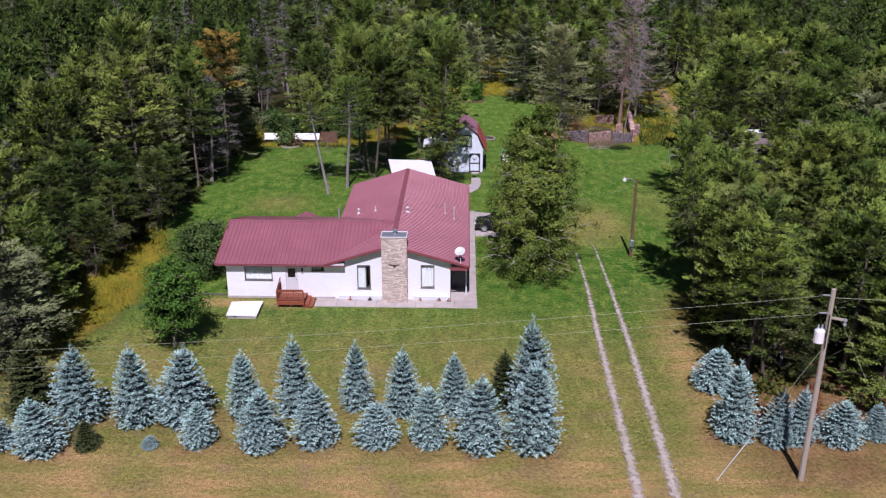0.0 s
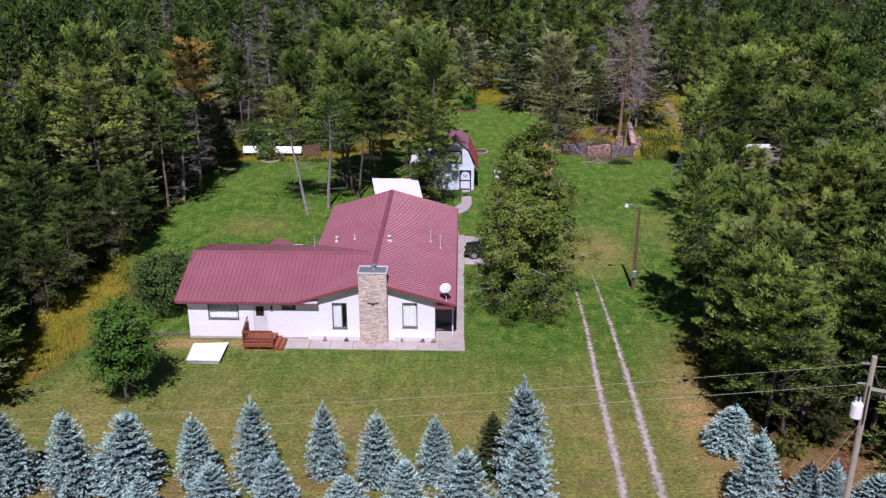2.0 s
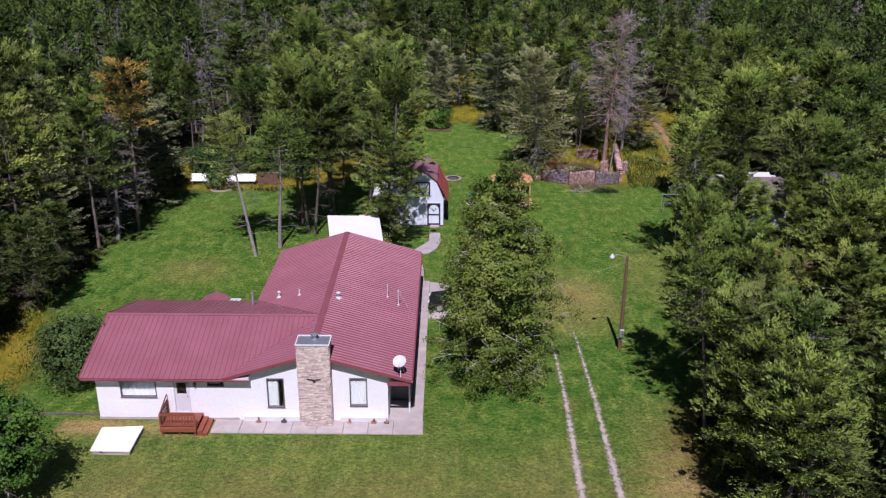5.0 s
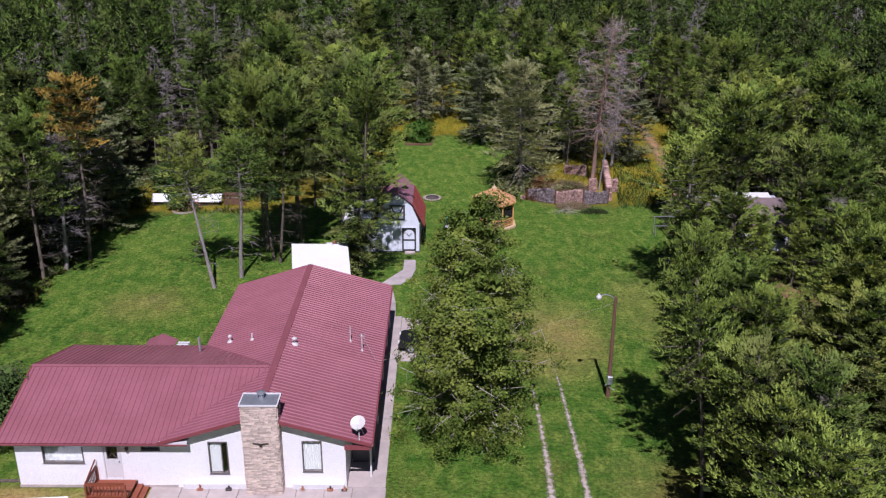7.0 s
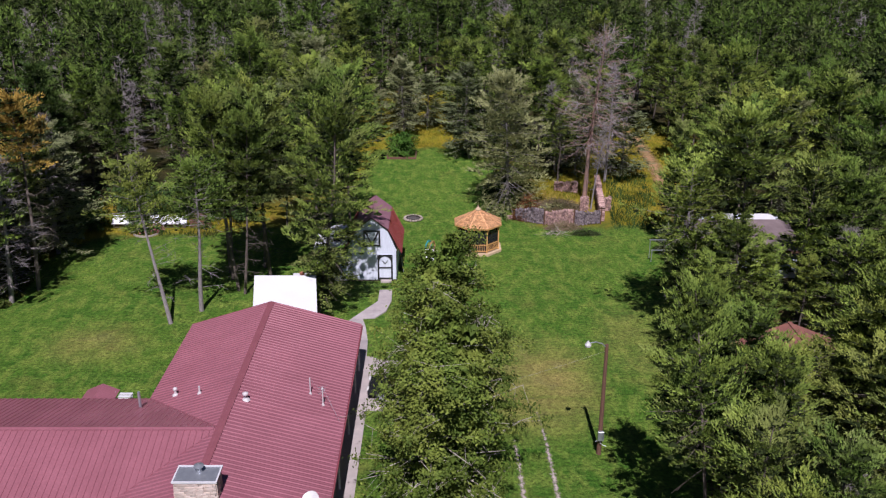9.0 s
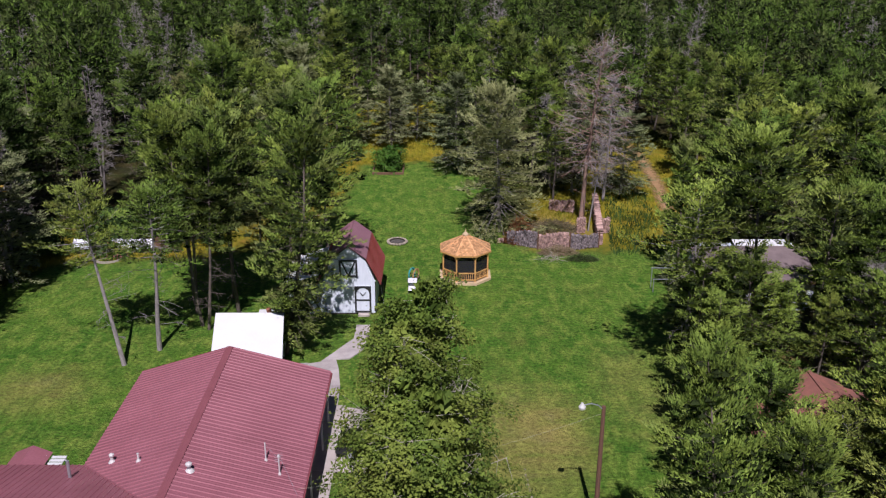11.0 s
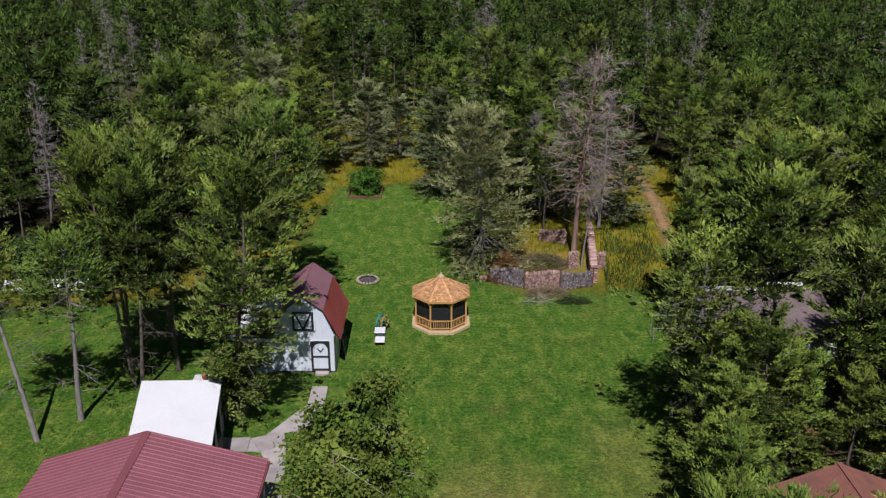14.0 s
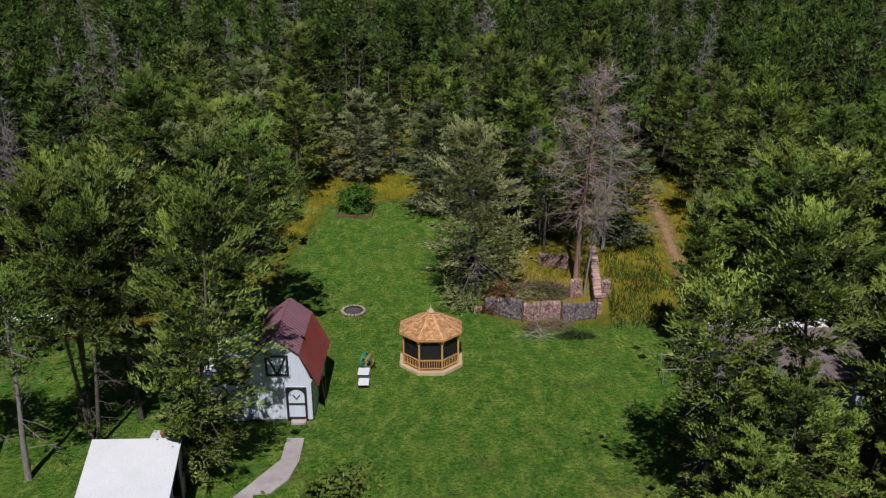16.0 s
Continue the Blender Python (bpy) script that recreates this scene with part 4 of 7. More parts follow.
for k, (tx, ty, th) in enumerate(((23.2, 59.4, 4.4), (25.4, 58.4, 5.4), (27.6, 59.6, 6.6), (29.8, 58.0, 7.6), (27.4, 56.6, 6.4),
                                  (19.4, 49.2, 4.2), (28.6, 51.6, 7.0), (25.0, 45.9, 4.2), (28.6, 46.4, 5.2), (25.8, 65.2, 5.6), (28.2, 63.8, 8.6), (28.1, 66.8, 10.4), (26.8, 65.4, 7.8), (27.4, 63.2, 7.4), (30.6, 68.0, 9.4), (24.8, 67.2, 5.8), (32.4, 71.0, 9.0), (26.6, 86.0, 5.4), (28.8, 88.4, 5.6), (24.8, 91.6, 3.8), (25.3, 96.8, 4.2), (26.9, 91.4, 4.4), (21.4, 68.6, 5.6), (21.6, 72.6, 6.4), (29.4, 65.8, 10.4), (26.4, 61.2, 5.4))):
    # every second low tree takes kind 9, darkened as if shaded
    pine((9, 0, 9, 2)[k % 4] if ty < 60 else (2, 0, 8)[k % 3] if th > 8 else 2, tx, ty, max(th, min(8.2, 1 + 0.34 * (71.2 - ty))), k * 49, 1.45, label="low bushy green pine at the wood's edge")
pine(6, 22.4, 57.6, 8.4, 200, 1.1)
for k, (tx, ty, th, kd) in enumerate(((18.5, 56.6, 9.2, 3), (17.9, 53.2, 9.0, 0), (18.6, 49.8, 9.4, 3), (20.6, 54.6, 10.0, 1), (20.2, 61.8, 10.0, 1), (19.0, 62.4, 7.6, 3), (17.2, 56.2, 3.2, 2), (16.9, 54.4, 2.6, 2), (17.4, 51.4, 3.0, 2), (17.9, 58.0, 2.6, 2),
                                      (22.4, 66.2, 9.6, 14), (24.2, 67.6, 9.0, 14), (26.0, 66.4, 9.4, 14), (27.2, 66.2, 9.2, 8), (29.5, 66.8, 9.5, 3), (25.9, 63.6, 8.6, 3), (29.4, 70.6, 9.6, 3))):
    pine(kd, tx, ty, th, k * 67 + 20, 1.2)
pine(13, 25.7, 81.6, 15.6, 70, 1.0, 3, -150, "tall green pine before the grey hut, bare below")
# kind 9 here: shade before the hut given by needle colour
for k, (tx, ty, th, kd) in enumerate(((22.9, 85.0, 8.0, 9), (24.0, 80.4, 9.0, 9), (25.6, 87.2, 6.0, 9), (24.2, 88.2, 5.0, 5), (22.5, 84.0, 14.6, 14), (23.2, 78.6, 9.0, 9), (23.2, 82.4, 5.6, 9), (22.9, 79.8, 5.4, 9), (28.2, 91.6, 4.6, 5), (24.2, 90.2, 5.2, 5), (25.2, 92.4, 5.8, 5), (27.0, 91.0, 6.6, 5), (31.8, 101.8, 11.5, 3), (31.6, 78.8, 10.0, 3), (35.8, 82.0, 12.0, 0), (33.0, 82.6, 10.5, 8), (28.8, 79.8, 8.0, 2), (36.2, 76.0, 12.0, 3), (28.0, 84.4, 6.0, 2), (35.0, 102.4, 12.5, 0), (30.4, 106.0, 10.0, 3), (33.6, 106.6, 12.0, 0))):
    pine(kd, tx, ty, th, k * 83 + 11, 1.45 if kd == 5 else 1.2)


def scatter_pines():
    """Forest round the clearing: the trees at its edge stand singly, the far woods are one mass."""
    rng = np.random.default_rng(7)
    pts = []
    for sp, y0, y1 in ((4.3, 40.0, 190.0), (4.8, 190.0, 240.0)):
        for gy in np.arange(y0, y1, sp):
            half = 16 + gy * 0.5
            for gx in np.arange(-half, half + 8, sp):
                pts.append((gx + rng.uniform(-0.42, 0.42) * sp, gy + rng.uniform(-0.42, 0.42) * sp))
    P = np.array(pts)
    P = P[~inside(CLEAR, P[:, 0], P[:, 1])]
    d = edge_distance(CLEAR, P[:, 0], P[:, 1])
    huts = (P[:, 0] > 18.5) & (P[:, 0] < 35.2) & (P[:, 1] > 60.5) & (P[:, 1] < 101.5)
    gap = np.hypot((P[:, 0] - 6) / 4, (P[:, 1] - 155) / 6) < 1
    thin = (rng.uniform(0, 1, len(P)) < 0.12) & (d < 60)
    taken = np.array(PLACED)
    close = np.min(np.hypot(P[:, None, 0] - taken[:, 0], P[:, None, 1] - taken[:, 1]), axis=1) < 1.7
    keep = ~(huts | gap | thin | close)
    P, d = P[keep], d[keep]
    near = np.argsort(d + np.maximum(0, np.abs(P[:, 0] - 5) - 45) * 0.5 + np.maximum(0, P[:, 1] - 120) * 0.25)[:165]
    mask = np.zeros(len(P), bool)
    mask[near] = True
    for x, y in P[near]:
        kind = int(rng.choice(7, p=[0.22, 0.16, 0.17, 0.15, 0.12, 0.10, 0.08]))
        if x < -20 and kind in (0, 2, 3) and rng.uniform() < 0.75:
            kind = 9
        h = rng.uniform(11.5, 16.5) if kind != 6 else rng.uniform(9, 13)
        if (x < -20 and y < 66 or x > 14 and y < 64) and kind in (1, 3, 4):
            kind = 2
        if 16 < x < 34 and y < 64:
            h = (h - 11.5) * 0.5 + 9.5
        pine(kind, x, y, h, rng.uniform(0, 360), rng.uniform(0.85, 1.2), rng.uniform(0, 3.5), rng.uniform(0, 360))
    WV, WF, NV, HV, DV, DF, TV, o, od = [], [], [], [], [], [], [], 0, 0
    kinds = []
    for i in range(10):
        r2 = np.random.default_rng(300 + i)
        far = dict(H=14, R=r2.uniform(2.6, 3.5), base=r2.uniform(0.2, 0.4), n_branch=26, clumps=2, k=15, clump_r=1.0, blen=0.48, bwid=0.16, heart=0.46, limbs=False, dead=0, sides=3)
        kinds.append(pine_arrays(r2, **far))
    dry = [pine_arrays(np.random.default_rng(330 + i), H=14, R=1.8, base=0.2, n_branch=44, clumps=1, k=1, heart=0, dead=10, sides=3, wild=24, fuzz=14) for i in range(3)]
    for x, y in P[~mask]:
        a, h = rng.uniform(0, 2 * np.pi), rng.uniform(10.5, 16.5) / 14.0
        c, s = np.cos(a), np.sin(a)
        w = h * rng.uniform(0.9, 1.2)
        rot = np.array([[c * w, -s * w, 0], [s * w, c * w, 0], [0, 0, h]])
        at = np.array([x, y, -0.05])
        if rng.uniform() < 0.17:
            V, F, N, hn = dry[rng.integers(3)]
            DV.append(V @ rot.T * np.array([1, 1, 0.9]) + at), DF.append(F + od)
            TV.append(N @ rot.T * np.array([1, 1, 0.9]) + at)
            od += len(V)
            continue
        V, F, N, hn = kinds[rng.integers(10)]
        WV.append(V @ rot.T + at), WF.append(F + o)
        o += len(V)
        NV.append(N[hn * 3:] @ rot.T + at)
        HV.append(N[:hn * 3] @ rot.T + at)
    far = thing("far_woods", "dense green pine forest stretching to the horizon", "forest", kind="stuff")
    hv = np.concatenate(HV)
    nv = np.concatenate([hv, *NV])
    tv = np.concatenate(TV)
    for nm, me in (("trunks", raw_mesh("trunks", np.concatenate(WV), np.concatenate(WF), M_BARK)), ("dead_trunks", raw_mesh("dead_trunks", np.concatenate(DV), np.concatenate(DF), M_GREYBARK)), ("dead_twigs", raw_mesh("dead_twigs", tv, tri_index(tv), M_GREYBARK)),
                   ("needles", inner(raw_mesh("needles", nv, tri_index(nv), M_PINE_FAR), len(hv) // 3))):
        ob = new(nm, me)
        ob.parent = far
        ob["kind"] = "stuff"


scatter_pines()


def grass_mass(name, label, polys, density, height, width, material, seed, avoid=None, category="grass"):
    """Tall grass or undergrowth as a mass of pointed blades."""
    rng = np.random.default_rng(seed)
    out = []
    for poly in polys:
        q = np.array(poly)
        lo, hi = q.min(0), q.max(0)
        n = int((hi - lo).prod() * density)
        P = rng.uniform(lo, hi, (n, 2))
        keep = inside(poly, P[:, 0], P[:, 1]) & (np.sin(P[:, 0] * 1.1 + 2 * np.sin(P[:, 1] * 0.6)) + np.sin(P[:, 1] * 0.9) > rng.uniform(-2.2, 0.9, n))
        if avoid:
            for a in avoid:
                keep &= ~inside(a, P[:, 0], P[:, 1])
        out.append(P[keep])
    P = np.concatenate(out)
    P3 = np.concatenate([P, np.full((len(P), 1), -0.02)], 1)
    D = np.array([0, 0, 1.0]) + rng.normal(0, 0.35, (len(P), 3))
    V = blades(P3, D, height, width, rng)
    return tagged(new(name, raw_mesh(name, V, tri_index(V), material)), label, category, kind="stuff")


PATH_STRIP = [(26.8, 105), (28.4, 105), (29.6, 112), (31.2, 125), (31.5, 140), (29.4, 140), (29.2, 125), (28.2, 115)]
grass_mass("meadow_grass", "tall yellow meadow grass between lawn and pines", MEADOWS, 60, 0.3, 0.06, M_MEADOW, 11, [LAWN, PATH_STRIP])

grass_mass("meadow_herbs", "dark green herbs and seedlings in the meadow beside the firewood", [[(21.8, 104.2), (26.6, 104.6), (27.4, 113), (28.2, 122), (24.0, 121), (22.6, 112)]], 26, 0.5, 0.10, M_SHRUB, 12, [PATH_STRIP])


def undergrowth():
    """Low bushes and ferns on the forest floor along the clearing."""
    rng = np.random.default_rng(21)
    C = np.stack([rng.uniform(-50, 50, 9000), rng.uniform(42, 160, 9000)], -1)
    d = edge_distance(CLEAR, C[:, 0], C[:, 1])
    ok = ~inside(CLEAR, C[:, 0], C[:, 1]) & (d < 26) & (d > 1.0)
    ok &= ~((C[:, 0] > 21.5) & (C[:, 0] < 32) & (C[:, 1] > 67) & (C[:, 1] < 79)) & ~((C[:, 0] > 25.5) & (C[:, 0] < 36) & (C[:, 1] > 91.5) & (C[:, 1] < 100))
    C = C[ok][np.argsort(d[ok])[:850]]
    i = np.repeat(np.arange(len(C)), 60)
    r = rng.uniform(0.3, 1.1, len(C))[i]
    h = rng.uniform(0.2, 1.1, len(C))[i]
    a, q = rng.uniform(0, 2 * np.pi, len(i)), np.sqrt(rng.uniform(0, 1, len(i)))
    P = np.stack([C[i, 0] + r * q * np.cos(a), C[i, 1] + r * q * np.sin(a), h * rng.uniform(0.05, 1, len(i)) * (1 - 0.6 * q)], -1)
    V = leaves(P, 0.28, rng, 0.8)
    return tagged(new("undergrowth", raw_mesh("undergrowth", V, quad_index(V), M_UNDER)), "low green and yellow bushes on the forest floor", "undergrowth", kind="stuff")


undergrowth()


# blue spruces
def spruce_arrays(rng, H=4.5, R=1.35, n_tier=13, k=5):
    S = stem_points(rng, H, 0.04)
    rad = 0.09 * (1 - 0.93 * S[:, 2] / H)
    wood = [prisms(S[:-1], S[1:], rad[:-1], rad[1:], 6)]
    A, D, L, T = [], [], [], []
    for i in range(n_tier):
        t = (i / n_tier) ** 0.92
        nb = int(26 * (1 - t) ** 0.7 + 7)
        az = np.arange(nb) * 2 * np.pi / nb + rng.uniform(-0.16, 0.16, nb) + i * 0.7
        z = H * (0.055 + 0.90 * t) + rng.normal(0, 0.022, nb)
        l = (R * 1.36 * (1 - t ** 1.15) ** 0.70 * min(1, 0.66 + 1.7 * t) + 0.05) * rng.uniform(0.88, 1.06, nb)
        pitch = np.radians(-9 + 50 * t ** 1.4 + rng.normal(0, 4, nb))
        A.append(on_stem(S, np.maximum(z, 0.06)))
        D.append(np.stack([np.cos(az) * np.cos(pitch), np.sin(az) * np.cos(pitch), np.sin(pitch)], -1))
        L.append(l), T.append(np.full(nb, t))
    A, D, L, T = map(np.concatenate, (A, D, L, T))
    wood.append(prisms(A, A + D * L[:, None], np.full(len(A), 0.016), np.full(len(A), 0.004)))
    tufts = 10
    i = np.repeat(np.arange(len(A)), tufts)
    n = len(i)
    s = rng.uniform(0.22, 1.0, n) ** 0.7
    side = np.cross(D[i], np.array([0, 0, 1.0]))
    P = A[i] + D[i] * (L[i] * s)[:, None] + side * (rng.normal(0, 0.13, n) * (1.2 - s) * L[i] ** 0.7)[:, None]
    P[:, 2] += 0.13 * s ** 2 - 0.05 + rng.normal(0, 0.018, n)
    j = np.repeat(np.arange(n), k)
    BD = D[i][j] * 1.0 + np.array([0, 0, 0.12]) + rng.normal(0, 0.42, (n * k, 3)) * np.array([1, 1, 0.6])
    N = blades(P[j], BD, 0.125, 0.066, rng, D[i][j] * 0.45 + np.array([0, 0, 0.9]), 0.3)
    # lumps within each tier, darker than the needles to imitate shade
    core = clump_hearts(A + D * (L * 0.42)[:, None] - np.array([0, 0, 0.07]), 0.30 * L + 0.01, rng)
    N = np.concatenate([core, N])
    top = on_stem(S, np.linspace(H * 0.9, H * 1.04, 9))
    jt = np.repeat(np.arange(9), 6)
    N = np.concatenate([N, blades(top[jt], rng.normal(0, 0.5, (54, 3)) + np.array([0, 0, 0.9]), 0.26, 0.05, rng)])
    V, F, o = [], [], 0
    for v, f in wood:
        V.append(v), F.append(f + o)
        o += len(v)
    V = np.concatenate(V)
    V[:, 2] = np.maximum(V[:, 2], 0.0)
    N[:, 2] = np.maximum(N[:, 2], 0.03)
    return V, np.concatenate(F), N, len(core) // 3


SPRUCES = []
for i in range(4):
    V, F, N, hn = spruce_arrays(np.random.default_rng(500 + i), n_tier=(12, 13, 11, 12)[i])
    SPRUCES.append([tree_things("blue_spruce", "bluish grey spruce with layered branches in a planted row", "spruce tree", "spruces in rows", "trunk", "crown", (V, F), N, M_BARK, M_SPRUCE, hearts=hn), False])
V, F, N, hn = spruce_arrays(np.random.default_rng(510))
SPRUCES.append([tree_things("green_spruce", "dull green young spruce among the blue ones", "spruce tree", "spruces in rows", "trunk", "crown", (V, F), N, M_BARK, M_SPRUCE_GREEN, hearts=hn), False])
for n, (x, y, r, h) in enumerate(ROW_BACK + ROW_FRONT + ROW_EAST):
    mod = SPRUCES[n * 7 % 4]
    put_tree(mod[0], mod[1], x, y, n * 67, r / 1.42, h / 4.5 * 0.95, label="tall slender bluish spruce above its neighbours" if h > 6 else "small squat bluish spruce in the front row" if h < 2.8 else "bluish grey spruce with layered branches in a planted row")
    mod[1] = True
for x, y, r, h, lab in ((-24.0, 44.0, 1.55, 4.6, "dark grey-green spruce at the row's end"), (3.2, 45.4, 0.9, 3.5, "dull green young spruce among the blue ones"), (-19.5, 40.5, 0.62, 1.7, "small scrubby green spruce in the front row")):
    put_tree(SPRUCES[4][0], SPRUCES[4][1], x, y, x * 31, r / 1.42, h / 4.5, label=lab)
    SPRUCES[4][1] = True
put_tree(SPRUCES[1][0], True, -16.15, 40.7, 15, 0.6 / 1.42, 0.8 / 4.5, label="knee-high blue spruce seedling on the dry lawn")


def broadleaf(seed, H, R, low, n_limb, n_leaf, size, trunk_r, stems=1, clump=0.55, droop=0.0, cone=False):
    """A broad tree: stems and limbs, and leaves in clumps round the twigs."""
    rng = np.random.default_rng(seed)
    WV, WF, o, tips = [], [], 0, []
    for q in range(stems):
        S = stem_points(rng, H * (0.92 if q == 0 else rng.uniform(0.7, 0.9)), 0.25)
        if stems > 1:
            a = q * 2 * np.pi / stems + 0.4
            S[:, :2] += np.outer(S[:, 2] / H * R * 0.45 + 0.1, [np.cos(a), np.sin(a)])
        rad = trunk_r * (1 - 0.9 * S[:, 2] / S[-1, 2])
        items = [prisms(S[:-1], S[1:], rad[:-1], rad[1:], 6)]
        m = n_limb // stems
        z = S[-1, 2] * (low + (0.97 - low) * (np.arange(m) + rng.uniform(0, 1, m)) / m)
        t = (z / S[-1, 2] - low) / (1 - low)
        az = np.arange(m) * 2.4 + rng.uniform(-0.5, 0.5, m)
        L = R * (np.sin(np.pi * (0.22 + 0.78 * t)) ** 0.8 if not cone else (1 - t) ** 0.7 * np.minimum(1, 0.6 + 2 * t)) * rng.uniform(0.65, 1.0, m) + 0.2
        pit = np.radians(10 + 45 * t + rng.normal(0, 8, m) - droop * 30 * (1 - t))
        D = np.stack([np.cos(az) * np.cos(pit), np.sin(az) * np.cos(pit), np.sin(pit)], -1)
        A = on_stem(S, z)
        B = A + D * L[:, None]
        items.append(prisms(A, B, trunk_r * 0.42 * (1.1 - t), np.full(m, 0.014)))
        s = rng.uniform(0.3, 1.0, (m, 5))
        tip = (A[:, None] + D[:, None] * (L[:, None] * s)[..., None]).reshape(-1, 3)
        twig = rng.normal(0, 1, tip.shape) * 0.16 * R
        twig[:, 2] = twig[:, 2] * 0.6 - droop * 0.25
        items.append(prisms(tip, tip + twig, np.full(len(tip), 0.014), np.full(len(tip), 0.004)))
        tips.append(tip + twig)
        for v, f in items:
            WV.append(v), WF.append(f + o)
            o += len(v)
    C = np.concatenate(tips)
    q = rng.integers(0, len(C), n_leaf // 12)
    mid = C[q] * np.array([1, 1, 0]) * rng.uniform(0.25, 0.72, (len(q), 1)) + np.stack([0 * C[q, 0], 0 * C[q, 0], C[q, 2]], -1)
    i = rng.integers(0, len(C), n_leaf)
    P = C[i] + rng.normal(0, clump, (n_leaf, 3)) * np.array([1, 1, 0.7])
    core = leaves(mid[mid[:, 2] > 0.6], size * 3.2, rng, 0.2)
    skin = leaves(P[P[:, 2] > 0.15], size, rng, 0.6, (P - np.array([0, 0, H * 0.45]))[P[:, 2] > 0.15] / np.array([R, R, H * 0.5]) + np.array([0, 0, 0.5]), 0.55)
    return np.concatenate(WV), np.concatenate(WF), np.concatenate([core, skin])


def leaf_tree(name, label, category, x, y, arrays, bark, leaf, turn=0):
    V, F, N = arrays
    t = tree_things(name, label, category, "", "trunk", "crown", (V, F), N, bark, leaf, True)
    t.matrix_basis = pose(x, y, -0.04, 0, 0, turn)
    return t


leaf_tree("maple_tree", "young round maple with bright green leaves on the front lawn", "maple tree", -18.3, 52.4, broadleaf(41, 6.2, 2.3, 0.25, 80, 12000, 0.16, 0.10, clump=0.20), M_BARK, M_MAPLE)
part("trunk_wrap", lathe(bmesh.new(), [(0.12, 0.0), (0.12, 0.75), (0.10, 0.78)], 10), M_TRIMWHITE, bpy.data.objects["maple_tree"], "white plastic guard round the stem")
leaf_tree("birch_tree", "large yellow-green birch with pale bare limbs beside the house", "birch tree", 5.9, 69.4, broadleaf(43, 13.6, 3.6, 0.10, 130, 44000, 0.145, 0.17, 3, 0.21, 0.3, True), M_BIRCHBARK, M_BIRCH)
leaf_tree("birch_tree", "broad olive-green birch with drooping lower branches", "birch tree", 6.2, 65.6, broadleaf(47, 10.2, 4.9, 0.03, 130, 52000, 0.145, 0.17, 3, 0.23, 0.5, True), M_BIRCHBARK, M_BIRCH)
leaf_tree("lilac_bush", "large rounded dark green shrub at the house's end", "bush", -19.5, 64.0, broadleaf(51, 4.5, 2.3, 0.05, 80, 11000, 0.15, 0.06, 4, 0.26), M_BARK, M_SHRUB)
leaf_tree("round_shrub", "clipped round green shrub on the far lawn", "bush", 1.8, 129.8, broadleaf(53, 2.3, 1.7, 0.05, 60, 5200, 0.2, 0.04, 4, 0.22), M_BARK, M_MAPLE)
edging = thing("garden_edging", "dark square timber edging round the clipped shrub", "edging")
for ex0, ex1, ey0, ey1 in ((0.1, 3.5, 128.1, 128.25), (0.1, 3.5, 131.35, 131.5), (0.1, 0.25, 128.25, 131.35), (3.35, 3.5, 128.25, 131.35)):
    part("timber", bx(ex0, ex1, ey0, ey1, -0.05, 0.22, 0.02), M_BROWNPOLE, edging)
for bxx, byy, bh, sd in ((11.9, 113.5, 2.6, 61), (-20, 107, 3.2, 62), (-15, 107.8, 3.4, 63), (-17.6, 108.2, 3.6, 64), (-22.8, 107.6, 3.4, 65), (-12.2, 106.8, 2.2, 66), (-25.2, 104.2, 2.6, 67), (-20.6, 103.9, 1.7, 68)):
    leaf_tree("shrub", "loose dark green shrub by the trees", "bush", bxx, byy, broadleaf(sd, bh, bh * 0.55, 0.05, 36, 2200, 0.2, 0.04, 4, 0.3), M_BARK, M_SHRUB)


# ---- house ----
EAVE, RIDGE = 2.9, 4.45
RX, WEST_EAVE, EAST_EAVE = -4.4, -9.4, 1.12      # ridge and eaves of the main block
Y0, Y1 = 59.65, 79.0                              # its gable ends
WY, WYN, WX = 64.7, 70.0, -17.3                  # wing: ridge, north eave, west end
house = thing("house", "low white house with dark red metal roofs and a stone chimney", "house")


def wall_run(name, x0, x1, z0, z1, y, thick, openings, label="", material=M_WHITE):
    """A wall along x with its openings cut through."""
    bm = bmesh.new()
    xs = sorted({x0, x1, *(o[0] for o in openings), *(o[1] for o in openings)})
    for a, b in zip(xs, xs[1:]):
        cuts = sorted((o[2], o[3]) for o in openings if o[0] <= a + 1e-6 and o[1] >= b - 1e-6)
        z = z0
        for c, d in cuts:
            if c > z:
                box(bm, a, b, y, y + thick, z, c)
            z = d
        if z < z1:
            box(bm, a, b, y, y + thick, z, z1)
    bmesh.ops.remove_doubles(bm, verts=bm.verts[:], dist=0.0005)
    return part(name, bm, material, house, label)


FRONT_Y = 60.1
WINDOWS = [(-15.3, -13.25, 1.45, 2.55), (-10.35, -9.42, 2.22, 2.62), (-7.02, -6.04, 0.85, 2.72), (-2.36, -1.36, 0.98, 2.78)]
DOOR = (-12.3, -11.38, 0.56, 2.55)
wall_run("wall", -16.65, -0.2, 0.0, 2.80, FRONT_Y, 0.2, WINDOWS + [DOOR], "white painted front wall")
gable = bmesh.new()
prism(gable, [(-8.9, 2.80), (-0.2, 2.80), (-0.2, 2.95), (RX, 4.30), (-8.6, 2.98)], FRONT_Y, FRONT_Y + 0.2, "y")
part("gable_wall", gable, M_WHITE, house)
